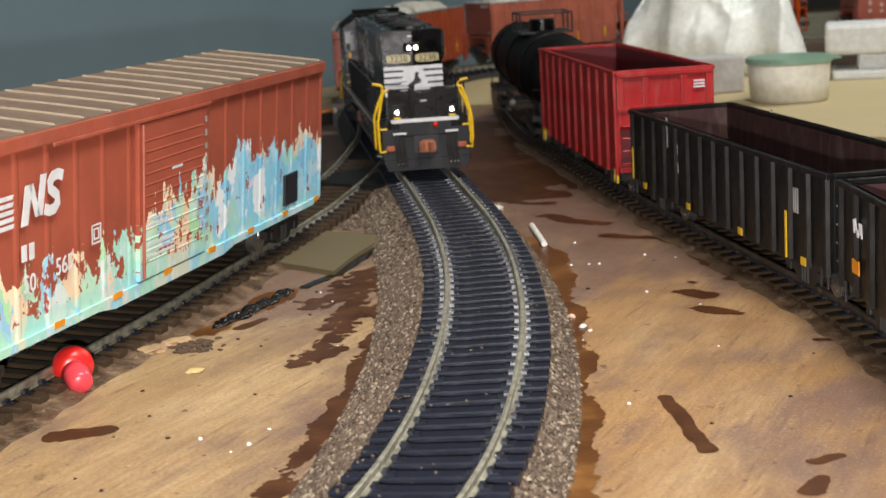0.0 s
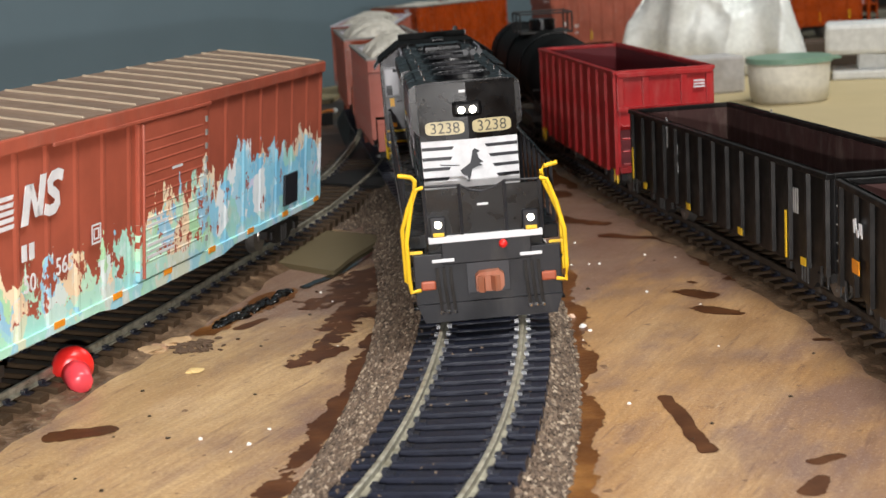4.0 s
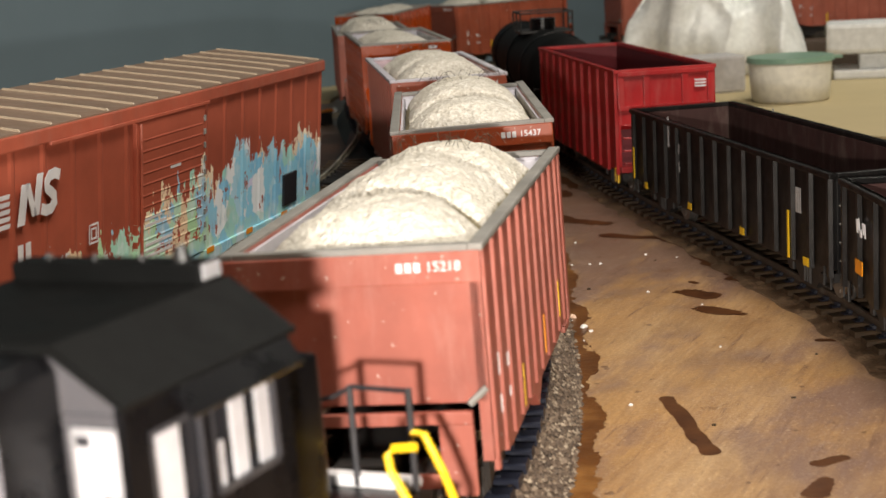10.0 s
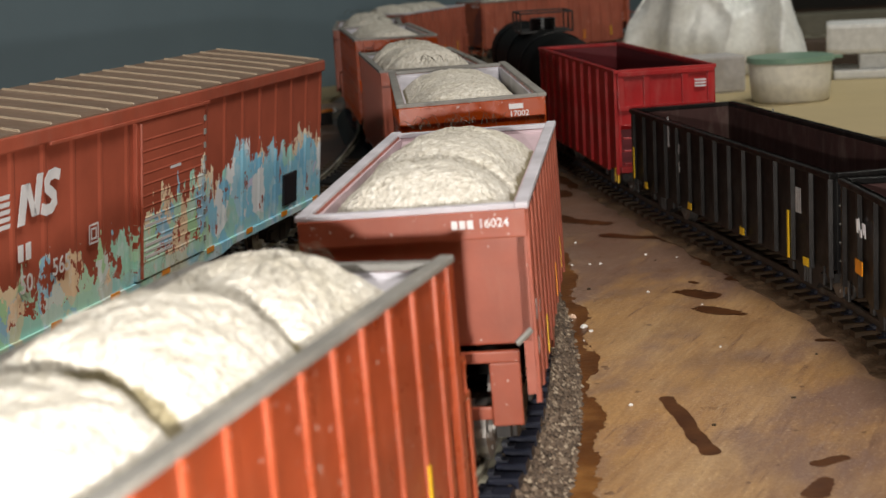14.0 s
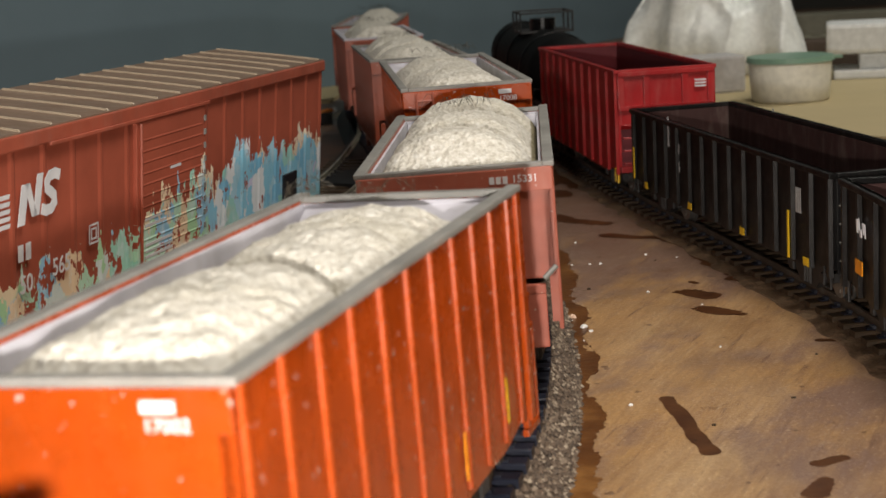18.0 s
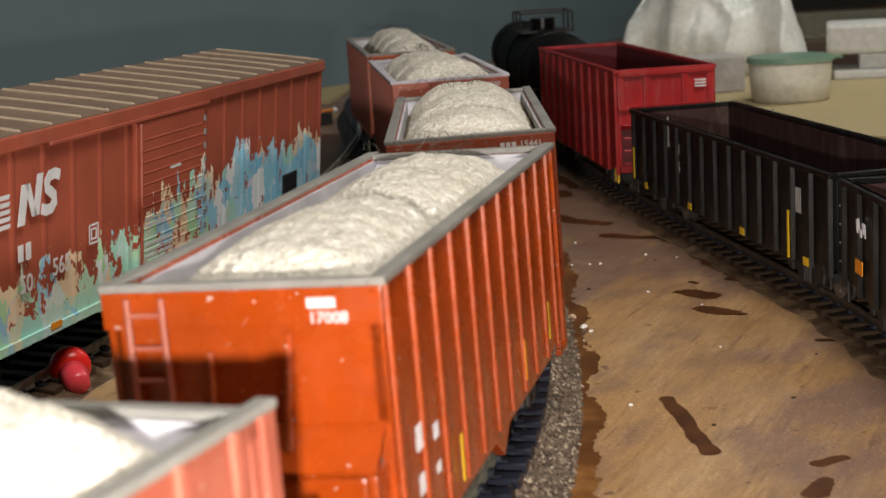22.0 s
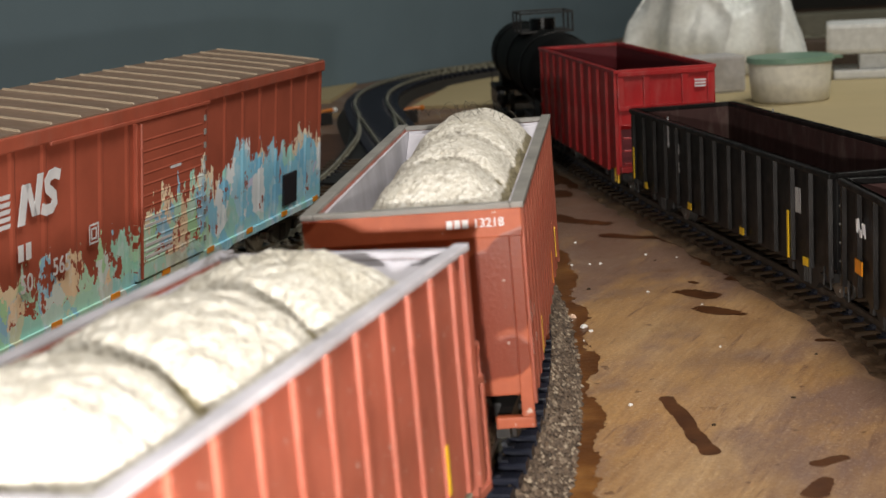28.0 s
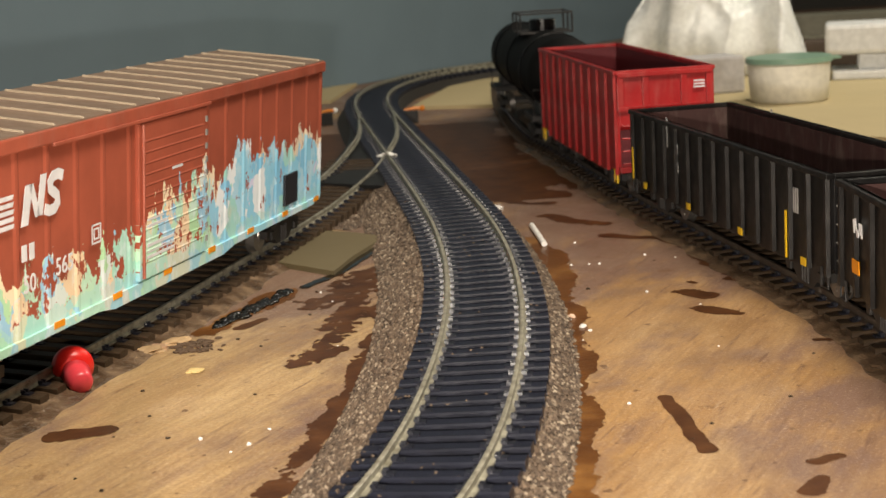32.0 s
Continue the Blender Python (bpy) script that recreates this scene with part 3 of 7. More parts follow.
GRIME = grime_material()
glue_bank("brown dirt and dried glue along the siding ties", left_line, 60, 560, 9.6, 19.5, 2.3, 5)
glue_bank("brown dirt and dried glue between the siding rails", left_line, 60, 560, 9.4, -9.4, 2.0, 6)
glue_bank("brown dirt and dried glue along the storage track ties", right_line, 10, 560, -9.6, -19.0, 1.7, 7)
# tiny pale stones stand in for wet glints on the ties
stones("ballast", "pale specks standing in for glints on the main track's ties", main_line, -20, 300, [(-14, -9.8), (-7.6, 7.6), (9.8, 14)], 150, 0.34, 5, lambda o, s: 7.9)

# ---------------------------------------------------------------- running gear shared by all cars (millimetres, rail top at 0, +y to the rear)
def wheel_mesh(bm, r, x):
    """A flanged wheel whose axle lies along x."""
    s = 1 if x > 0 else -1
    for dx0, dx1, rr in ((0.0, 0.6, r + 0.7), (0.6, 2.4, r)):
        a, b = sorted((x - s * 0.6 + s * dx0, x - s * 0.6 + s * dx1))
        bmesh.ops.create_cone(bm, cap_ends=True, segments=20, radius1=rr, radius2=rr, depth=b - a,
                              matrix=Matrix.Translation(((a + b) / 2, 0, 0)) @ Matrix.Rotation(math.pi / 2, 4, "Y"))
    bmesh.ops.create_cone(bm, cap_ends=True, segments=12, radius1=r * 0.45, radius2=r * 0.4, depth=0.6, matrix=Matrix.Translation((x + s * 2.0, 0, 0)) @ Matrix.Rotation(math.pi / 2, 4, "Y"))
    for k in range(4):
        a = k * math.pi / 2
        box(bm, min(x + s * 1.7, x + s * 2.0), max(x + s * 1.7, x + s * 2.0), math.cos(a) * r * 0.65 - 0.4, math.cos(a) * r * 0.65 + 0.4, math.sin(a) * r * 0.65 - 0.4, math.sin(a) * r * 0.65 + 0.4)
    return bm


SPINS = []     # (wheelset, radius, car key)
SWIVELS = []   # (truck, y of its pivot, car key)


def truck(car, key, y, r, axles, material, half=13.4):
    """A truck of its own that swivels, with its wheelsets."""
    bm = B()
    span = max(axles) + r * 0.75
    for s in (-1, 1):
        x0, x1 = sorted((s * half, s * (half - 2.2)))
        prism(bm, [(-span, r - 0.5), (-span, r + 1.8), (-span * 0.55, r + 2.8), (span * 0.55, r + 2.8), (span, r + 1.8), (span, r - 0.5), (span * 0.6, r - 0.6),
                   (span * 0.35, r - 3.2), (-span * 0.35, r - 3.2), (-span * 0.6, r - 0.6)], "x", x0, x1)
        for a in axles:
            box(bm, *sorted((s * (half - 0.2), s * (half + 0.7))), a - 1.3, a + 1.3, r - 1.2, r + 1.4, 0.3)
        for k in (-1.6, 0, 1.6):
            tube(bm, [(s * (half + 0.1), k, r - 2.6), (s * (half + 0.1), k, r + 1.8)], 0.55, 6)
    box(bm, -half + 1, half - 1, -2.4, 2.4, r - 1.5, r + 2.0, 0.4)
    t = part("truck", bm, material, car, "dark truck frame with springs")
    t.matrix_basis = Matrix.Translation((0, y * MM, 0))
    for a in axles:
        bm = B()
        wheel_mesh(bm, r, -7.9)
        wheel_mesh(bm, r, 7.9)
        tube(bm, [(-10.5, 0, 0), (10.5, 0, 0)], 1.0, 8)
        w = part("wheelset", bm, STEEL, t)
        w.matrix_basis = Matrix.Translation((0, a * MM, r * MM))
        SPINS.append((w, r, key, a))
    SWIVELS.append((t, y, key))
    return t


def coupler(car, y, direction, material=None, z=9.6):
    bm = B()
    d = direction
    box(bm, -1.1, 1.1, *sorted((y, y + d * 6)), z - 1.0, z + 1.0, 0.2)
    prism(bm, [(-2.2, y + d * 5), (1.4, y + d * 5), (2.2, y + d * 7.2), (1.0, y + d * 8.6), (0.2, y + d * 7.0), (-1.0, y + d * 7.2), (-1.4, y + d * 9.0), (-2.6, y + d * 8.2)], "z", z - 1.6, z + 1.6)
    return part("coupler", bm, material or DARK, car)


def ladder(car, pts_bottom, pts_top, rungs, r, material, name="ladder"):
    """Two stiles between bottom and top points, and rungs."""
    bm = B()
    (a0, b0), (a1, b1) = [(Vector(p[0]), Vector(p[1])) for p in (pts_bottom, pts_top)]
    tube(bm, [a0, a1], r, 6)
    tube(bm, [b0, b1], r, 6)
    for k in range(rungs):
        t = (k + 0.5) / rungs
        tube(bm, [a0.lerp(a1, t), b0.lerp(b1, t)], r * 0.8, 6)
    return part(name, bm, material, car)


# ---------------------------------------------------------------- hoppers with stone loads
def load_mesh(bm, half, y0, y1, humps, base, rise, seed):
    """Heaped stone: one rounded hump after another with grooves between, lumpy all over."""
    nx, ny = 44, int((y1 - y0) / 0.75)
    rnd = random.Random(seed)
    offs = [rnd.uniform(-0.6, 0.6) for _ in range(humps)]
    tops = [rnd.uniform(0.85, 1.1) for _ in range(humps)]
    grid = []
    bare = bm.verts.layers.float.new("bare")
    for j in range(ny + 1):
        y = y0 + (y1 - y0) * j / ny
        row = []
        for i in range(nx + 1):
            u = -1 + 2 * i / nx
            x = u * half
            h = (y - y0) / (y1 - y0) * humps + 0.16 * u * u - 0.04 + 0.08 * u
            k = min(humps - 1, max(0, int(h)))
            f = min(1, max(0, h - k))
            gap = min(f if k > 0 else 1, 1 - f if k < humps - 1 else 1) * (y1 - y0) / humps
            prof = max(0, 1 - abs(u) ** 2.4) ** 0.75
            ends = max(0.0, min(1, (y - y0) / 8, (y1 - y) / 9)) ** 0.5
            z = base + (rise * tops[k] * (0.80 + 0.20 * (1 - (2 * f - 1) ** 2)) + offs[k]) * prof * ends
            z -= (0.8 + 2.6 * prof) * math.exp(-(gap / 2.0) ** 2)
            p = Vector((x * 0.55, y * 0.55, seed * 7.3))
            z += noise.noise(p * 0.6) * 0.6 + noise.noise(p * 2.7) * 0.20 + noise.noise(p * 6.3) * 0.12
            row.append(bm.verts.new((x, y, z)))
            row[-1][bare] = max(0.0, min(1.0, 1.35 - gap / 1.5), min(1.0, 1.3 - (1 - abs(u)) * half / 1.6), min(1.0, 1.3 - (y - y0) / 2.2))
        grid.append(row)
    for a, b in zip(grid, grid[1:]):
        for i in range(nx):
            bm.faces.new((a[i], a[i + 1], b[i + 1], b[i]))
    return bm


def hopper(key, label, colour, number, seed, length=95.0, humps=3, two_lines=False, climb=False, load_side=0.0, load_front=4.0, load_rear=7.5, lining=None, side=None, rim=None, ribs=11, rise=9.0, height=41.6, width=17.8, end="box"):
    """Open hopper: front sheet at y=0, rim at 42 over the rail."""
    car = root("hopper_car", label, "hopper car", group="loaded hoppers of the train")
    W, H, Z0, L = width, height, 8.5, length
    side = side or colour
    rim = rim or RIM
    # flanks: sheet, floor slopes and lower edge in one part each
    for s in (-1, 1):
        bm = B()
        x0, x1 = sorted((s * (W - 0.5), s * (W - 2.0)))
        sag = [(0, Z0 + 3), (0, H - 0.6), (L, H - 0.6), (L, Z0 + 3), (L - 3.0, Z0 + 3), (L - 16, Z0), (L / 2 + 5, Z0), (L / 2, Z0 - 3.5), (L / 2 - 5, Z0), (16, Z0), (3, Z0 + 3)]
        if s > 0:
            # an open slot between the slope sheet and the rear corner post
            sag = [(0, Z0 + 3), (0, H - 0.6), (L, H - 0.6), (L, H - 3.0), (L - 4.4, H - 3.0), (L - 6.8, Z0 + 9), (L - 6.8, Z0 + 1.4), (L - 16, Z0), (L / 2 + 5, Z0), (L / 2, Z0 - 3.5), (L / 2 - 5, Z0), (16, Z0), (3, Z0 + 3)]
        prism(bm, sag, "x", x0, x1)
        part("side_sheet", bm, side, car)
        if s > 0:
            bm = B()
            box(bm, W - 2.0, W, L - 2.4, L, Z0, H - 0.8, 0.2)
            part("corner_post", bm, side, car)
        post = None
        for k in range(ribs):
            y = 2.2 + (L - 9.0) * k / (ribs - 1)
            if post is None:
                bm = B()
                prism(bm, [(W - 0.8, -0.95), (W - 0.12, -0.8), (W, -0.62), (W, 0.62), (W - 0.12, 0.8), (W - 0.8, 0.95)], "z", Z0 + 1.2, H - 1.0)
                post = part("rib", bm, side, car)
                post.matrix_basis = Matrix.Translation((0, y * MM, 0)) if s > 0 else Matrix.Translation((0, y * MM, 0)) @ Matrix.Rotation(math.pi, 4, "Z")
            else:
                share(post, Matrix.Translation((0, y * MM, 0)) if s > 0 else Matrix.Translation((0, y * MM, 0)) @ Matrix.Rotation(math.pi, 4, "Z"), car)
    # ends
    foot = {"box": Z0 + 11.2, "ledge": H - 17.0, "full": Z0 + 3.0}[end]
    for y0, y1 in ((0.0, 1.2), (L - 1.2 - 3, L - 3)):
        bm = B()
        box(bm, -W + 1.0, W - 0.5, y0, y1, foot if y0 == 0 else Z0 + 14, H - 0.9, 0.3)
        part("end_sheet", bm, colour, car)
    # sloped inner sheets seen under the load
    bm = B()
    prism(bm, [(-W + 2.0, 1.3), (W - 2.0, 1.3), (W - 2.0, L - 4.5), (-W + 2.0, L - 4.5)], "z", 20.0, 21.0)
    part("floor_sheet", bm, colour, car)
    bm = B()
    for x in (-W + 2.3, W - 2.3):
        box(bm, x - 0.25, x + 0.25, 1.4, L - 4.3, 21, H - 1.1)
    for y in (1.7, L - 4.6):
        box(bm, -W + 2.6, W - 2.6, y - 0.25, y + 0.25, 21, H - 1.1)
    part("lining", bm, lining or LINER, car, "pale inner lining")
    # top chord: bare grey rim
    bm = B()
    for s in (-1, 1):
        box(bm, *sorted((s * (W + 0.2), s * (W - 1.9))), -0.3, L + 0.2, H - 1.0, H, 0.25)
    for y0, y1 in ((-0.3, 1.5), (L - 4.8, L - 2.8)):
        box(bm, -W + 1.9, W - 1.9, y0, y1, H - 1.0, H - 0.02, 0.2)
    part("rim", bm, rim, car, "chipped bare grey rim")
    bm = B()
    box(bm, -W + 0.2, W - 0.2, -0.7, -0.05, H - 5.2, H - 0.9, 0.2)
    part("top_band", bm, colour, car)
    # end platforms, sills and grab irons
    for y, d in ((0.0, -1), (L - 3, 1)):
        bm = B()
        reach = 1.4 if d < 0 and end == "box" else 4.5 if d < 0 else 9.0
        ya, yb = sorted((y - d * 4, y + d * reach))

        def piece(name, x0, x1, y0, y1, z0, z1, bevel=0.25):
            part(name, box(B(), *sorted((x0, x1)), *sorted((y0, y1)), z0, z1, bevel), colour, car)

        if d < 0 and end == "full":
            piece("end_sill", -W + 4.0, W - 8.0, ya, yb, Z0 - 1.0, Z0 + 1.0)
            # corner post that runs on below the sheet, with its foot bar
            piece("corner_post", W - 2.4, W - 0.4, -0.5, -0.02, Z0 - 0.4, H - 1.0, 0.2)
            piece("foot_bar", W - 6.5, W - 0.4, -0.5, 1.4, Z0 - 2.2, Z0 - 0.4)
        elif d < 0 and end == "ledge":
            # slope from the end sheet out to the sill box, with a rounded lip
            part("slope_ledge", prism(B(), [(0.6, foot + 0.6), (0.6, foot - 0.6), (-4.4, foot - 4.9), (-4.7, foot - 4.2)], "x", -W + 1.0, W - 1.4), colour, car)
            piece("sill_box", -W + 2.7, W - 2.7, -4.4, -3.0, foot - 11.5, foot - 5.0, 0.5)
            for sx in (-1, 1):
                piece("step_post", sx * (W - 2.6), sx * (W - 1.4), -4.6, 0.8, Z0 - 1.2, foot - 4.7, 0.3)
                piece("step_post", sx * (W - 6.5), sx * (W - 5.4), -4.4, -3.2, Z0 - 1.2, foot - 11.5, 0.2)
                piece("foot_bar", sx * (W - 6.5), sx * (W - 1.4), -4.5, -3.0, Z0 - 2.6, Z0 - 1.2, 0.2)
        elif d < 0:
            # sill box a little narrower than the sheet, below a dark gap, its face cut by an opening
            piece("sill_beam", -W + 2.4, W - 2.8, -1.4, -0.2, Z0 + 8.6, Z0 + 10.4)
            for x0, x1 in ((-W + 2.4, -W + 6.0), (W - 7.6, W - 2.8)):
                piece("step_panel", x0, x1, -1.35, -0.2, Z0 - 1.5, Z0 + 8.6)
            piece("foot_bar", -W + 6.0, W - 7.6, -1.2, -0.3, Z0 - 0.5, Z0 + 1.6)
            part("grab_iron", tube(B(), [(W - 3.0, -1.6, Z0 + 11.5), (W - 0.6, -1.0, Z0 + 13.6)], 0.5, 6), RIM, car, "bare metal grab iron")
        else:
            piece("end_platform", -W + 1.0, W - 1.0, ya, yb, Z0 + 12.6, Z0 + 13.6, 0.2)
            piece("sill_beam", -W + 2.0, W - 2.0, y + d * (reach - 1.0), y + d * (reach + 0.2), Z0 + 6.5, Z0 + 12.6, 0.2)
            for sx in (-1, 1):
                for q in (2.6, reach - 0.4):
                    piece("step_post", sx * (W - 1.0), sx * (W - 2.0), y + d * (q - 0.5), y + d * (q + 0.5), Z0 - 1.8, Z0 + 12.6, 0.2)
                piece("foot_bar", sx * (W - 1.0), sx * (W - 2.0), y + d * 1.5, y + d * reach, Z0 - 3.0, Z0 - 1.8, 0.2)
        if d < 0:
            coupler(car, y + d * reach, d)
            continue
        bm = B()
        for s in (-1, 1):
            q = reach - 0.6
            tube(bm, [(s * (W - 1.6), y + d * q, Z0 + 13), (s * (W - 1.6), y + d * q, Z0 + 18), (s * (W - 1.6), y + d * 0.3, Z0 + 19)], 0.5, 6)
            tube(bm, [(s * (W - 1.6), y + d * q * 0.5, Z0 + 13), (s * (W - 1.6), y + d * 0.3, Z0 + 23)], 0.45, 6)
            tube(bm, [(s * (W - 8), y + d * q, Z0 + 13), (s * (W - 9), y + d * 0.3, Z0 + 26)], 0.4, 6)
        part("end_brace", bm, colour, car)
        coupler(car, y + d * reach, d)
    bm = B()
    box(bm, -4, 4, -4, L + 4, Z0 - 0.5, Z0 + 4, 0.3)
    prism(bm, [(20, Z0 + 1), (L / 2 - 2, Z0 - 4.5), (L / 2 + 2, Z0 - 4.5), (L - 20, Z0 + 1)], "x", -W + 4, W - 4)
    part("centre_sill", bm, DARK, car)
    bm = B()
    tube(bm, [(3, L + 4.5, Z0 + 13), (3, L + 4.5, Z0 + 20)], 0.4, 6)
    bmesh.ops.create_cone(bm, cap_ends=True, segments=16, radius1=2.2, radius2=2.2, depth=0.5, matrix=Matrix.Translation((3, L + 4.9, Z0 + 20)) @ Matrix.Rotation(math.pi / 2, 4, "X"))
    part("brake_wheel", bm, colour, car)
    if climb:
        ladder(car, ((-13.5, -1.3, H - 17), (-9.2, -1.3, H - 17)), ((-13.5, -1.3, H - 1.5), (-9.2, -1.3, H - 1.5)), 4, 0.42, SALMON)
        ladder(car, ((-4.2, -1.4, H - 19), (-4.0, -1.4, H - 19)), ((-4.2, -0.8, H - 8), (-4.0, -0.8, H - 8)), 1, 0.35, colour, "grab_iron")
        ladder(car, ((4.6, -3.0, H - 23), (4.8, -3.0, H - 23)), ((5.6, -0.8, H - 6), (5.8, -0.8, H - 6)), 1, 0.35, colour, "grab_iron")
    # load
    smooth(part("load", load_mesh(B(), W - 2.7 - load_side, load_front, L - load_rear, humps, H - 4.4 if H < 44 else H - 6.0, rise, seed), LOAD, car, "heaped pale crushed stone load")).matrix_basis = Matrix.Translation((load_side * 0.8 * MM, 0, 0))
    bm = B()
    prism(bm, [(L - 9.5 - load_rear, H - 8), (L - 4.4, H - 1.6), (L - 4.4, H - 2.4), (L - 9.5 - load_rear, H - 9)], "x", -W + 2.7, W - 2.7)
    part("slope_sheet", bm, lining or LINER, car, "pale slope sheet behind the load")
    bm = B()
    prism(bm, [(1.9, H - 2.6), (9, H - 7.5), (9, H - 8.4), (1.9, H - 3.4)], "x", -W + 2.7, W - 2.7)
    part("slope_sheet", bm, LINER, car)
    rnd = random.Random(seed + 50)
    for _ in range(22):
        p0 = Vector((rnd.uniform(-9, 10), rnd.uniform(L * 0.62, L - 12 - load_rear), H - 1.2 + rise * 0.66))
        turn, bow = Vector((rnd.uniform(-2.4, 2.4), rnd.uniform(-1, 2), 0)), rnd.uniform(1.0, 2.0)
        pts = [p0 + turn * k * 0.5 + Vector((0, 0, bow * math.sin(k * 0.9))) for k in range(5)]
        part("hair", tube(B(), pts, 0.05, 3, False), HAIR, car)
    # marks: a bar for the owner's initials, then the number
    if two_lines:
        bm = B()
        box(bm, W - 9.0, W - 5.6, -0.86, -0.7, H - 3.2, H - 2.0)
        part("owner_mark", bm, WHITE, car)
        words(number, 1.9, on_front(W - 6.6, -0.74, H - 4.4), WHITE, car, "car_number", bold=0.02)
    else:
        bm = B()
        for k in range(3):
            box(bm, W - 11.6 + k * 1.2, W - 10.7 + k * 1.2, -0.86, -0.7, H - 3.5, H - 2.2)
        part("owner_mark", bm, WHITE, car)
        words(number, 1.9, on_front(W - 5.2, -0.74, H - 2.85), WHITE, car, "car_number", bold=0.02)
    for y, z, w, h in ((9, 21, 3.0, 3.2), (9, 15.5, 2.6, 2.6), (17, 20, 2.6, 2.0), (17.2, 15.5, 2.2, 1.4)):
        for j in range(3):
            part("side_mark", box(B(), W - 0.46, W - 0.38, y + j * w / 3, y + j * w / 3 + w / 4.5, z, z + h), WHITE, car, "faint white lettering bar")
    for y, z, m in ((29, 10.5, YELLOW), (L - 38, 11.5, ORANGE), (L - 16, 12.5, YELLOW)):
        part("reflector", box(B(), W - 0.1, W + 0.05, y - 0.45, y + 0.45, z, z + 6.5), m, car)
    for y in (15.0, L - 18.0):
        truck(car, key, y, 4.9, (-9.5, 9.5), DARK)
    return car


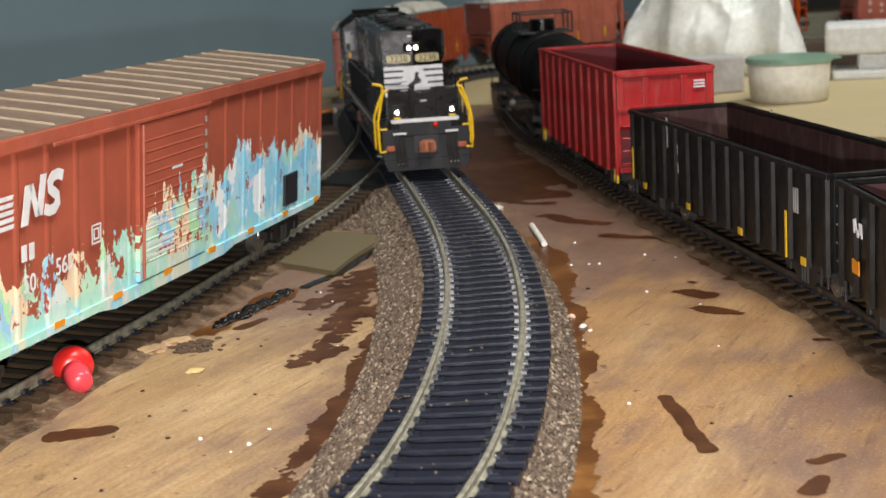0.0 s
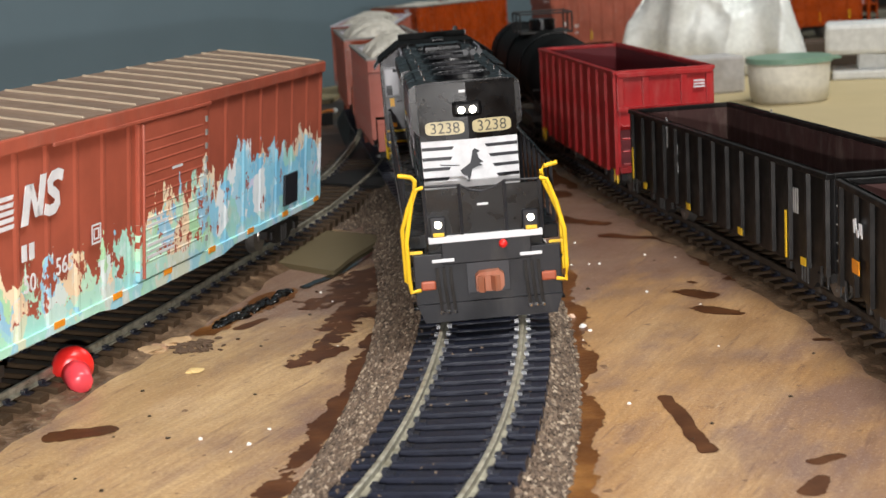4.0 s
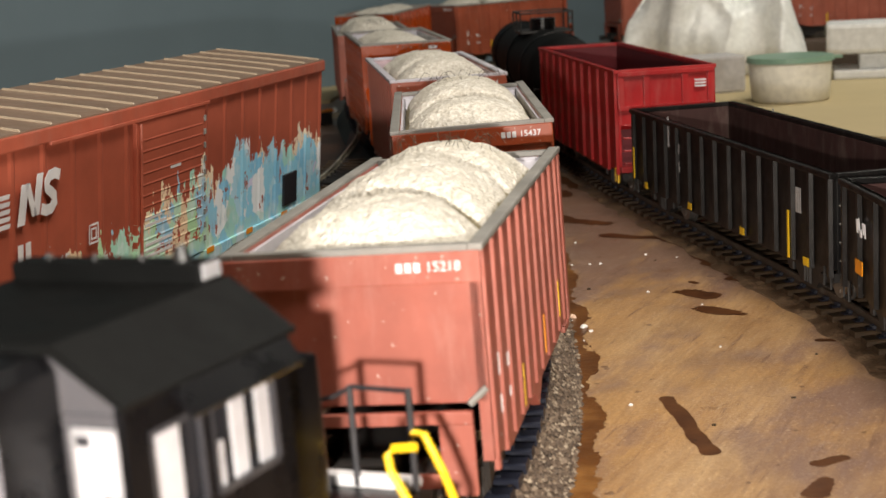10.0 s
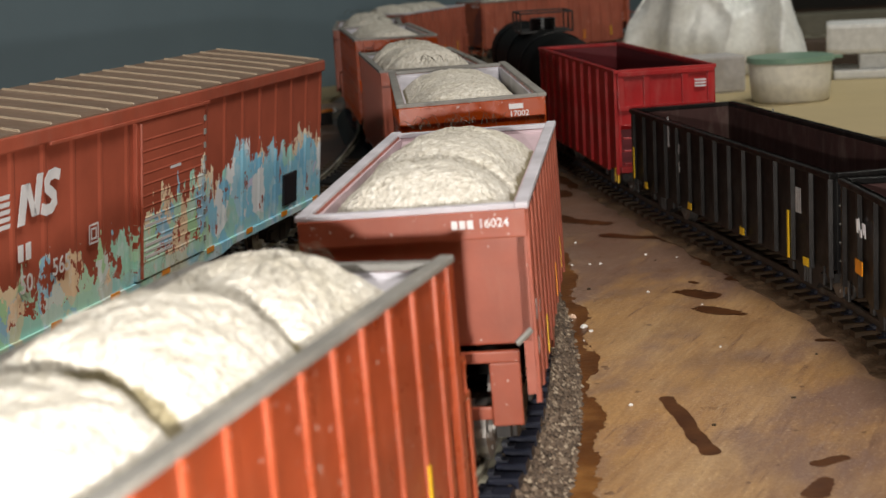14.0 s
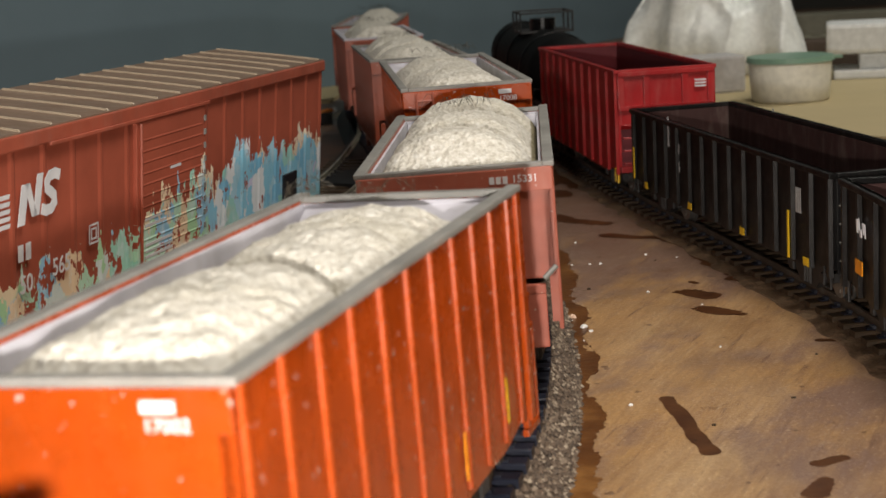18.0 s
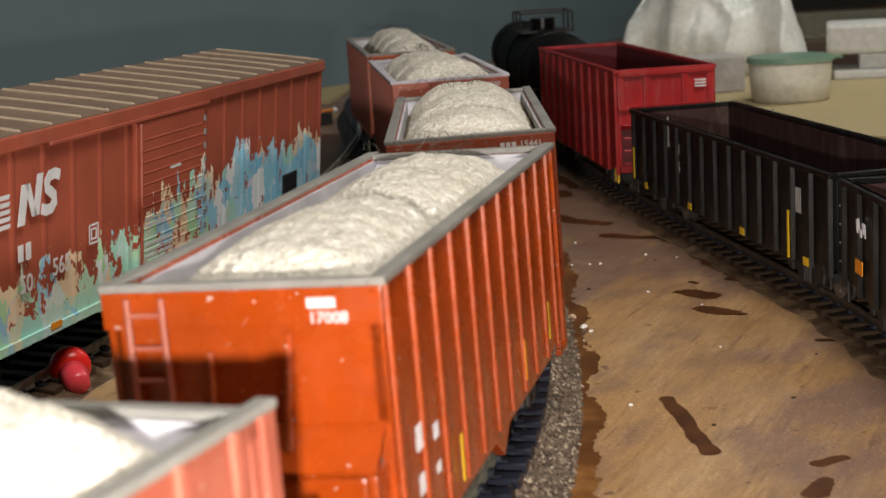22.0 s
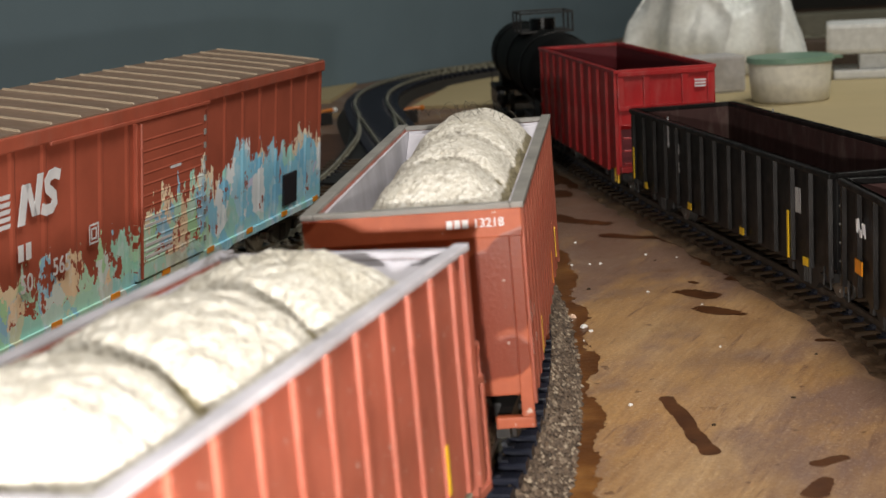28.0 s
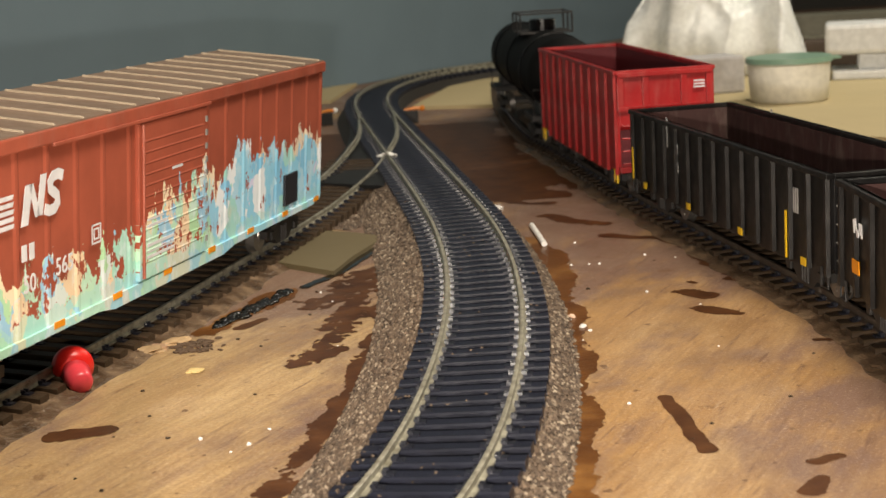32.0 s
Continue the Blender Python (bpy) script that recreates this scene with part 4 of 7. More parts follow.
# ---------------------------------------------------------------- the locomotive (long hood first)
def locomotive():
    car = root("locomotive", "black six-axle diesel locomotive running long hood first, lamps lit", "locomotive")
    key = "loco"
    FRONT, END = -10.0, 217.0
    # frame and deck
    bm = B()
    box(bm, -16.6, 16.6, FRONT + 9, END - 9, 16.6, 19.6, 0.25)
    box(bm, -12.5, 12.5, FRONT + 1.5, END - 1.5, 15.5, 19.5, 0.25)
    part("deck", bm, LOCOBLACK, car)
    for s in (-1, 1):
        part("sill_stripe", box(B(), *sorted((s * 16.55, s * 16.75)), FRONT + 12, END - 12, 16.9, 18.2), WHITE, car, "white stripe along the sill")
    # pilots
    for y, d in ((FRONT, 1), (END, -1)):
        bm = B()
        box(bm, -15.8, 15.8, *sorted((y, y + d * 1.6)), 6.0, 17.0, 0.3)
        prism(bm, [(-15.6, 6.2), (15.6, 6.2), (14.2, 2.2), (-14.2, 2.2)], "y", *sorted((y - d * 0.8, y + d * 0.6)))
        box(bm, -9.6, 9.6, *sorted((y - d * 0.6, y + d * 1.2)), 14.5, 19.4, 0.3)
        part("pilot", bm, LOCOGREY, car, "dark grey pilot plate")
        part("deck_edge", box(B(), -12.2, 12.2, *sorted((y - d * 0.9, y + d * 1.2)), 19.3, 20.6, 0.2), WHITE, car, "white edge strip")
        part("coupler_box", box(B(), -4.6, 4.6, *sorted((y - d * 0.3, y - d * 0.62)), 8.0, 14.5, 0.1), INK, car)
        cp = coupler(car, y + d * 3.0, -d, RUST, 10.6)
        knuckle = B()
        prism(knuckle, [(-2.9, 8.9), (2.2, 8.6), (3.1, 9.6), (3.1, 12.2), (2.2, 13.0), (-2.0, 12.8), (-2.9, 12.0)], "y", *sorted((y - d * 0.7, y - d * 3.6)))
        part("coupler_head", knuckle, RUST, car, "rust-brown coupler head")
        for x in (-10.8, -9.4, -8.0, 8.0, 9.4, 10.8):
            hose = part("hose", tube(B(), [(x, y - d * 0.6, 14), (x, y - d * 1.8, 10), (x + 0.4, y - d * 1.8, 5)], 0.42, 6), DARK, car)
            bm = B()
            bmesh.ops.create_icosphere(bm, subdivisions=1, radius=0.62, matrix=Matrix.Translation((x + 0.4, y - d * 1.9, 4.6)))
            part("hose_end", bm, CHROME, hose, "bright metal hose end")
        for x in (-9.4, 9.4):
            part("grab_bar", box(B(), x - 2.4, x + 2.4, *sorted((y - d * 0.4, y - d * 1.0)), 15.2, 15.9, 0.15), WHITE, car, "white grab bar")
        for x in (-12.9, 12.9):
            bm = B()
            box(bm, x - 1.6, x + 1.6, *sorted((y - d * 0.3, y - d * 1.2)), 9.4, 11.4, 0.4)
            part("step_light", bm, plain("rusty orange lens", (0.34, 0.075, 0.03), 0.4), car)
        # corner steps
        for s in (-1, 1):
            bm = B()
            for k, z in enumerate((4.5, 9.0, 13.5)):
                box(bm, *sorted((s * 12.6, s * 16.4)), *sorted((y + d * 2.2, y + d * 8.5)), z, z + 0.6, 0.1)
            box(bm, *sorted((s * 12.4, s * 12.9)), *sorted((y + d * 1.8, y + d * 8.8)), 4, 17)
            part("steps", bm, LOCOBLACK, car)
            part("step_edge", box(B(), *sorted((s * 13.6, s * 16.6)), *sorted((y + d * 1.4, y + d * 1.8)), 17.0, 17.6), YELLOW, car)
            hh = 1.0 if d > 0 else 0.84
            # yellow bent grab rails at the corner, one on the end and one on the flank
            bm = B()
            tube(bm, [(s * 14.6, y + d * 0.2, 9.4), (s * 16.6, y - d * 0.4, 9.2), (s * 16.9, y - d * 0.4, 12), (s * 16.9, y - d * 0.4, 20 * hh), (s * 15.6, y + d * 0.4, 26 * hh), (s * 13.9, y + d * 0.8, 31.0 * hh), (s * 12.4, y + d * 1.0, 31.3 * hh)], 0.5, 8)
            part("grab_rail", bm, YELLOW, car, "bent safety-yellow grab rail")
            bm = B()
            tube(bm, [(s * 16.9, y + d * 9.4, 9.4), (s * 17.4, y + d * 9.4, 9.6), (s * 17.4, y + d * 9.4, 21 * hh), (s * 15.8, y + d * 9.6, 25.5 * hh), (s * 14.0, y + d * 9.6, 29.5 * hh), (s * 13.8, y + d * 9.6, 31.6 * hh), (s * 14.6, y + d * 9.6, 32.5 * hh), (s * 17.4, y + d * 9.8, 33.0 * hh)], 0.5, 8)
            part("grab_rail", bm, YELLOW, car, "bent safety-yellow grab rail")
        # end railing with a slack chain in the middle
        for x in (-12.4, -4.8, 4.8, 12.4):
            part("railing_post", tube(B(), [(x, y + d * 1.0, 19.5), (x, y + d * 1.0, 31.5)], 0.42, 6), LOCOGREY, car)
        bm = B()
        for a, b in ((-12.4, -4.8), (4.8, 12.4)):
            tube(bm, [(a, y + d * 1.0, 31.4), (b, y + d * 1.0, 31.2)], 0.3, 6)
        tube(bm, [(-4.8, y + d, 31.2), (-2.4, y + d, 30.0), (0, y + d, 29.5), (2.4, y + d, 30.0), (4.8, y + d, 31.2)], 0.3, 6)
        part("end_railing", bm, LOCOGREY, car)
    # low plate and drop step on the front end
    bm = B()
    box(bm, -12.2, 12.2, FRONT + 1.3, FRONT + 1.7, 20.2, 30.6, 0.1)
    part("end_panel", bm, LOCOBLACK, car)
    part("label_plate", box(B(), -1.2, 1.2, FRONT + 0.9, FRONT + 1.25, 26.5, 27.0, 0.1), WHITE, car)
    # ditch lights
    for x in (-9.9, 9.9):
        bm = B()
        box(bm, x - 1.7, x + 1.7, FRONT - 0.2, FRONT + 2.4, 20.4, 24.8, 0.4)
        d1 = part("ditch_light", bm, LOCOGREY, car)
        bm = B()
        bmesh.ops.create_uvsphere(bm, u_segments=14, v_segments=8, radius=0.8, matrix=Matrix.Translation((x, FRONT - 0.2, 23.2)) @ Matrix.Diagonal((1, 0.45, 1, 1)))
        part("lens", bm, GLOW, d1, "lit white lens")
        part("lamp_base", box(B(), x - 1.2, x + 1.2, FRONT - 0.6, FRONT - 0.1, 20.7, 21.5, 0.1), YELLOW, d1)
    part("marker_lamp", smooth_ball(3.6, FRONT - 1.0, 18.2, 0.95), REDPL, car, "small red marker lens")
    # long hood, its end bent to a shallow ridge
    HF, HW, HT = 20.0, 11.2, 50.7
    bm = B()
    prism(bm, [(-HW, HF + 1.3), (0, HF), (HW, HF + 1.3), (HW, 159), (-HW, 159)], "z", 19.5, HT - 1.6)
    prism(bm, [(-HW, HF + 1.3), (0, HF), (HW, HF + 1.3), (HW, 30), (-HW, 30)], "z", HT - 1.6, HT - 0.4)
    part("long_hood", bm, LOCOBLACK, car)
    bm = B()
    prism(bm, [(-HW, HT - 1.6), (HW, HT - 1.6), (HW - 0.9, HT - 0.3), (HW - 3, HT), (-HW + 3, HT), (-HW + 0.9, HT - 0.3)], "y", HF + 1.4, 159)
    part("hood_roof", bm, LOCOBLACK, car)
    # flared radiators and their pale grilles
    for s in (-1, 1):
        bm = B()
        prism(bm, [(s * HW, 38.0), (s * (HW + 1.6), 40.0), (s * (HW + 1.6), HT - 1.4), (s * (HW - 0.3), HT - 0.5)], "y", 25, 66)
        part("radiator_flare", bm, LOCOBLACK, car)
        for y0, y1 in ((26.5, 45), (46.2, 64.5)):
            g = part("radiator_grille", box(B(), *sorted((s * (HW + 1.62), s * (HW + 1.85))), y0, y1, 40.6, HT - 2.2, 0.05), GRILLE, car, "pale grey radiator grille")
        bm = B()
        prism(bm, [(s * HW, 44.6), (s * (HW + 2.2), 46.6), (s * (HW + 2.2), HT - 1.0), (s * (HW - 0.3), HT - 0.4)], "y", 69, 127)
        part("brake_flare", bm, LOCOBLACK, car)
        part("brake_grille", box(B(), *sorted((s * (HW + 2.22), s * (HW + 2.4))), 73, 124, 47.0, HT - 1.8, 0.05), plain("dark bronze grille", (0.06, 0.05, 0.045), 0.5), car)
        part("filter_panel", box(B(), *sorted((s * HW, s * (HW + 0.7))), 130, 150.8, 41.0, 51.0, 0.2), HATCH, car, "pale grey filter hatch")
        # hood doors, latches and small labels
        first = None
        for y in range(26, 150, 10):
            bm = B()
            if first is None:
                box(bm, -0.12, 0.12, -4.5, 4.5, 21.5, 35.8, 0.1)
                box(bm, -0.4, 0.4, 3.2, 3.7, 27, 29.5, 0.1)
                first = part("hood_door", bm, LOCOBLACK, car)
                first.matrix_basis = Matrix.Translation((s * (HW + 0.1) * MM, y * MM, 0))
            else:
                bm.free()
                share(first, Matrix.Translation((s * (HW + 0.1) * MM, y * MM, 0)), car)
        for y, z, m in ((65, 38, YELLOW), (92, 43.2, YELLOW), (116, 43.6, YELLOW), (131, 33, YELLOW), (66, 29.0, RUST), (143, 30, WHITE), (122, 34, RUST), (52, 28, WHITE), (54, 25.5, WHITE), (74, 30, WHITE), (131, 35.5, RUST)):
            bm = B()
            bmesh.ops.create_cone(bm, cap_ends=True, segments=12, radius1=0.75, radius2=0.75, depth=0.25, matrix=Matrix.Translation((s * (HW + 0.3), y, z)) @ Matrix.Rotation(math.pi / 2, 4, "Y"))
            part("warning_label", bm, m, car)
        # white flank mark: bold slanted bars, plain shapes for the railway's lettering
        for k in range(6):
            z = 31.4 + k * 2.15
            y0, y1 = 67.0 + 0.2 * k, 87 + k * 1.1
            part("flank_stripe", prism(B(), [(y0, z), (y1, z), (y1 + 0.8, z + 1.5), (y0, z + 1.5)], "x", *sorted((s * (HW + 0.26), s * (HW + 0.36)))), WHITE, car, "white slanted flank stripe")
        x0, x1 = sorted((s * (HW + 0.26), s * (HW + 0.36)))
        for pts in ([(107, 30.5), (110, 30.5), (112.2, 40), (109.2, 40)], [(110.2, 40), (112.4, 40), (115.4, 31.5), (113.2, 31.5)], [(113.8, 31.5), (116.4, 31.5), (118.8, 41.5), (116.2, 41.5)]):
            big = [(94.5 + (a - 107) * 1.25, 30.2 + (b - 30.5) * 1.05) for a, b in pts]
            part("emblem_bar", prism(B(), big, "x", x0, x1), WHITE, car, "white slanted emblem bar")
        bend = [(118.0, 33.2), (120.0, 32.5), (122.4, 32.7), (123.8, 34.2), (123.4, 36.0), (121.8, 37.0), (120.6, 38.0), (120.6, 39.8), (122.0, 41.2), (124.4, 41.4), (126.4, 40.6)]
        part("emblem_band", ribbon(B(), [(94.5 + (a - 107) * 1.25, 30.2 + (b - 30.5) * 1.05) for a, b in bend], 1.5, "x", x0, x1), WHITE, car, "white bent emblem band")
        bar = part("flank_bar", prism(B(), [(0, 0), (2.0, 0), (2.4, 3.0), (0.4, 3.0)], "x", x0, x1), WHITE, car, "white slanted bar")
        bar.matrix_basis = Matrix.Translation((0, 95 * MM, 25.4 * MM))
        for z, k in [(25.4, k) for k in range(1, 8)] + [(21.4, k) for k in range(9)]:
            share(bar, Matrix.Translation((0, (95 + k * 2.75) * MM, z * MM)), car)
    # end of the hood: white panel with dark bars and a dark emblem, lamps and number boards
    for s in (-1, 1):
        bm = B()
        def face(pts, a, b, target):
            lo = [target.verts.new((x, HF + 1.3 * abs(x) / HW - a, z)) for x, z in pts]
            hi = [target.verts.new((x, HF + 1.3 * abs(x) / HW - b, z)) for x, z in pts]
            target.faces.new(lo)
            target.faces.new(hi[::-1])
            for i in range(len(pts)):
                j = (i + 1) % len(pts)
                target.faces.new((lo[i], lo[j], hi[j], hi[i]))
        face([(0, 26.0), (s * (HW - 0.1), 26.0), (s * (HW - 0.1), 37.2), (0, 37.2)], 0.0, 0.12, bm)
        part("end_panel_white", bm, WHITE, car, "white end panel")
        for k in range(4):
            bm = B()
            z = 28.0 + k * 2.35
            i0 = 6.2 - k * 0.75 if s > 0 else 5.6 - k * 0.5
            face([(s * i0, z), (s * (HW - 0.15), z), (s * (HW - 0.15), z + 0.75), (s * (i0 - 0.5), z + 0.75)], 0.12, 0.18, bm)
            part("end_bar", bm, INK, car, "black bar across the white panel")
        bm = B()
        c = 5.4 * s
        w, h = 4.5, 1.55
        pts = []
        for k in range(24):
            a = 2 * math.pi * k / 24
            pts.append((c + w * math.copysign(abs(math.cos(a)) ** 0.45, math.cos(a)), 40.1 + h * math.copysign(abs(math.sin(a)) ** 0.45, math.sin(a))))
        face(pts, 0.05, 0.75, bm)
        nb = part("number_board", bm, BOARDLIT, car, "lit cream number board")
        tilt = math.atan2(1.3, HW) * (1 if s > 0 else -1)
        words("3238", 3.5, Matrix.Translation((c, HF + 1.3 * abs(c) / HW - 0.8, 40.0)) @ Matrix.Rotation(tilt, 4, "Z") @ Euler((radians(90), 0, 0)).to_matrix().to_4x4(), plain("olive grey ink", (0.075, 0.07, 0.05), 0.5), nb, "board_number", bold=0.0)
        bm = B()
        bmesh.ops.create_uvsphere(bm, u_segments=16, v_segments=8, radius=0.85, matrix=Matrix.Translation((s * 1.3, HF - 0.6, 44.0)) @ Matrix.Diagonal((1, 0.5, 1, 1)))
        part("headlight", bm, GLOW, car, "lit twin headlight")
    bm = B()
    box(bm, -3.4, 3.4, HF - 0.5, HF + 1, 42.4, 46.0, 0.8)
    part("headlight_housing", bm, LOCOBLACK, car)
    bm = B()
    prism(bm, [(1.04, 35.0), (2.2, 34.3), (1.5, 33.9), (1.9, 32.6), (2.9, 31.7), (1.9, 31.5), (2.8, 30.9), (1.5, 30.8), (0.15, 30.3), (-0.2, 28.7), (-0.7, 27.6), (-1.1, 28.7), (-1.9, 29.0), (-2.6, 30.1), (-1.6, 30.8), (-0.2, 31.7), (0.25, 33.2), (0.5, 34.5)], "y", HF - 0.30, HF - 0.16)
    part("end_emblem", bm, INK, car, "dark slanted emblem on the white panel")
    bm = B()
    tube(bm, [(-7.0, HF + 0.6, 31.8), (-7.0, HF - 0.9, 31.8), (-2.8, HF - 0.9, 31.4), (-2.8, HF - 0.2, 31.4)], 0.12, 5)
    tube(bm, [(0, HF - 0.1, 38), (0, HF - 0.1, 49)], 0.12, 5)
    part("hand_grab", bm, LOCOGREY, car)
    part("vent_tag", box(B(), -1.6, -0.2, HF - 0.3, HF + 0.4, 48.0, 48.6), WHITE, car)
    # roof: fans, blower, exhaust, horn, lift rings
    for y, r in ((32, 7.0), (47, 7.0), (62, 7.0), (86, 7.2), (104, 7.2)):
        bm = B()
        bmesh.ops.create_cone(bm, cap_ends=True, segments=36, radius1=r, radius2=r - 0.5, depth=1.0, matrix=Matrix.Translation((0, y, HT + 0.4)))
        fan = part("roof_fan", bm, LOCOBLACK, car)
        bm = B()
        for k in range(10):
            a = k * math.pi / 5
            tube(bm, [(0, y, HT + 0.95), (math.cos(a) * (r - 1), y + math.sin(a) * (r - 1), HT + 0.95)], 0.2, 5)
        for q in (0.3, 0.55, 0.8):
            ring = [(math.cos(a) * r * q, y + math.sin(a) * r * q, HT + 0.98) for a in [2 * math.pi * i / 24 for i in range(25)]]
            tube(bm, ring, 0.18, 4, False)
        part("fan_grille", bm, LOCOGREY, fan)
    bm = B()
    box(bm, -5.5, 5.5, 114, 124, HT - 0.2, HT + 2.6, 0.6)
    box(bm, -6.5, 6.5, 132, 147, HT - 0.2, HT + 1.2, 0.5)
    part("roof_hatch", bm, LOCOBLACK, car)
    bm = B()
    box(bm, -2, 2, 139, 144, HT + 1, HT + 3.0, 0.4)
    part("exhaust", bm, LOCOBLACK, car)
    bm = B()
    for x, dy in ((-1.8, -3.6), (0, -4.6), (1.8, -3.6), (-1.0, 3.2), (1.0, 3.2)):
        tube(bm, [(5.5 + x * 0.6, 72, HT + 2.9), (5.5 + x, 72 + dy * 0.7, HT + 2.9), (5.5 + x, 72 + dy, HT + 2.9)], [0.25, 0.4, 0.8], 10)
    tube(bm, [(5.5, 72, HT - 0.2), (5.5, 72, HT + 3.0)], 0.5, 8)
    part("air_horn", bm, plain("tarnished horn metal", (0.03, 0.03, 0.033), 0.45), car, "tarnished five-chime horn")
    ring = None
    for x, y in [(x, y) for y in (28, 45, 63, 88, 127, 150) for x in (-8.8, 8.8)]:
        m = Matrix.Translation((x * MM, y * MM, HT * MM))
        if ring is None:
            ring = part("lift_ring", tube(B(), [(0, -0.5, -0.4), (0, -0.5, 1.0), (0, 0.5, 1.0), (0, 0.5, -0.4)], 0.22, 5), CHROME, car, "bright lift ring")
            ring.matrix_basis = m
        else:
            share(ring, m, car)
    # cab with sloped roof edges
    C0, C1, CW = 158.5, 183.0, 17.7
    sect = [(-CW, 19.6), (CW, 19.6), (CW, 46.3), (11.2, 50.6), (-11.2, 50.6), (-CW, 46.3)]
    bm = B()
    prism(bm, sect, "y", C0 + 0.6, C0 + 1.4)
    part("cab_rear_wall", bm, CABGREY, car, "dark grey cab wall towards the hood")
    bm = B()
    prism(bm, sect, "y", C1 - 1.2, C1)
    part("cab_front_wall", bm, LOCOBLACK, car)
    for s in (-1, 1):
        x0, x1 = sorted((s * CW, s * (CW - 0.8)))
        part("cab_side", box(B(), x0, x1, C0, C1, 19.6, 35.3), LOCOBLACK, car)
        part("cab_header", box(B(), x0, x1, C0, C1, 43.4, 46.3), LOCOBLACK, car)
        for y0, y1 in ((C0, C0 + 3.0), (C0 + 10.4, C0 + 11.6), (C0 + 22.0, C1)):
            part("window_post", box(B(), x0, x1, y0, y1, 35.3, 43.4), LOCOBLACK, car)
        for y0, y1 in ((C0 + 3.0, C0 + 10.4), (C0 + 11.6, C0 + 22.0)):
            bm = B()
            for a, b, c, d in ((y0, y1, 35.1, 35.6), (y0, y1, 43.1, 43.6), (y0, y0 + 0.4, 35.1, 43.6), (y1 - 0.4, y1, 35.1, 43.6)):
                box(bm, *sorted((s * (CW + 0.1), s * (CW - 0.4))), a, b, c, d)
            wn = part("side_window", bm, LOCOGREY, car, "dark framed cab window")
            part("pane", box(B(), *sorted((s * (CW - 0.65), s * (CW - 0.75))), y0, y1, 35.2, 43.5), CABGLASS, wn, "dark cab glass")
            for f0, f1, top in (((0.06, 0.62, 43.0),) if y0 < C0 + 5 else ((0.02, 0.20, 39.6), (0.34, 0.56, 43.0), (0.74, 0.95, 43.0))):
                part("sash", box(B(), *sorted((s * (CW - 0.64), s * (CW - 0.42))), y0 + f0 * (y1 - y0), y0 + f1 * (y1 - y0), 35.6, top, 0.08), SASH, wn, "pale sliding window sash")
        bm = B()
        prism(bm, [(s * CW, 45.9), (s * (CW + 0.3), 46.4), (s * (CW + 2.0), 43.9), (s * (CW + 1.8), 43.6)], "y", C0 + 6.5, C1 - 0.3)
        part("sun_shade", bm, LOCOBLACK, car)
        words("3238", 5.8, Matrix.Translation((s * (CW + 0.06), C0 + 11.6, 30.0)) @ Euler((radians(90), 0, radians(90 if s > 0 else -90))).to_matrix().to_4x4(), WHITE, car, "cab_number", bold=0.12, squeeze=1.05)
        part("cab_dash", box(B(), *sorted((s * (CW + 0.02), s * (CW + 0.1))), C0 + 21.0, C0 + 23.8, 29.0, 29.6), WHITE, car)
        # cab wall window and door towards the hood
        bm = B()
        for a, b, c, d in ((12.2, 16.9, 35.4, 35.9), (12.2, 16.9, 44.1, 44.6), (12.2, 12.6, 35.4, 44.6), (16.5, 16.9, 35.4, 44.6)):
            box(bm, *sorted((s * a, s * b)), C0 + 0.0, C0 + 0.5, c, d, 0.1)
        wn = part("rear_window", bm, FRAMES, car, "grey framed window in the cab wall")
        part("pane", box(B(), *sorted((s * 12.5, s * 16.6)), C0 + 0.2, C0 + 0.35, 35.8, 44.2), SASH, wn, "pale cab lining behind the glass")
        part("seat_back", box(B(), *sorted((s * 14.6, s * 16.4)), C0 + 0.05, C0 + 0.2, 35.9, 38.9, 0.05), LOCOGREY, wn)
        part("blind", box(B(), *sorted((s * 12.7, s * 14.0)), C0 + 0.05, C0 + 0.2, 43.0, 43.9, 0.05), LOCOGREY, wn)
        bm = B()
        box(bm, *sorted((s * 11.6, s * 17.0)), C0 + 0.3, C0 + 0.62, 25.0, 45.6, 0.1)
        part("cab_door", bm, CABGREY, car)
        part("door_latch", tube(B(), [(s * 11.9, C0 + 0.1, 33.9), (s * 13.4, C0 + 0.1, 33.7)], 0.2, 6), LOCOBLACK, car)
        for z, m, w in ((32.3, AMBER, 0.7), (25.7, ORANGE, 0.9)):
            part("door_label", box(B(), *sorted((s * (14.9 - w), s * (14.9 + w))), C0 + 0.1, C0 + 0.3, z, z + 2.6 - 1.2 * (w > 0.8)), m, car)
        # yellow-edged side steps up to the cab
        bm = B()
        for k in range(3):
            box(bm, *sorted((s * 11.6, s * 17.2)), C0 - 1.2 - 2.6 * k, C0 - 0.9 - 2.6 * k, 24.4 - 3.1 * k, 25.0 - 3.1 * k)
        part("step_edges", bm, YELLOW, car)
        bm = B()
        for k in range(3):
            box(bm, *sorted((s * 11.6, s * 17.2)), C0 - 0.9 - 2.6 * k, C0 + 1.6 - 2.6 * k, 23.9 - 3.1 * k, 24.9 - 3.1 * k)
        part("cab_steps", bm, LOCOBLACK, car)
    bm = B()
    prism(bm, [(-CW - 0.3, 46.1), (-11.3, 50.5), (11.3, 50.5), (CW + 0.3, 46.1), (CW + 0.6, 46.6), (11.6, 51.4), (-11.6, 51.4), (-CW - 0.6, 46.6)], "y", C0 - 0.4, C1 + 1.2)
    part("cab_roof", bm, ROOFBLACK, car, "matt black cab roof")
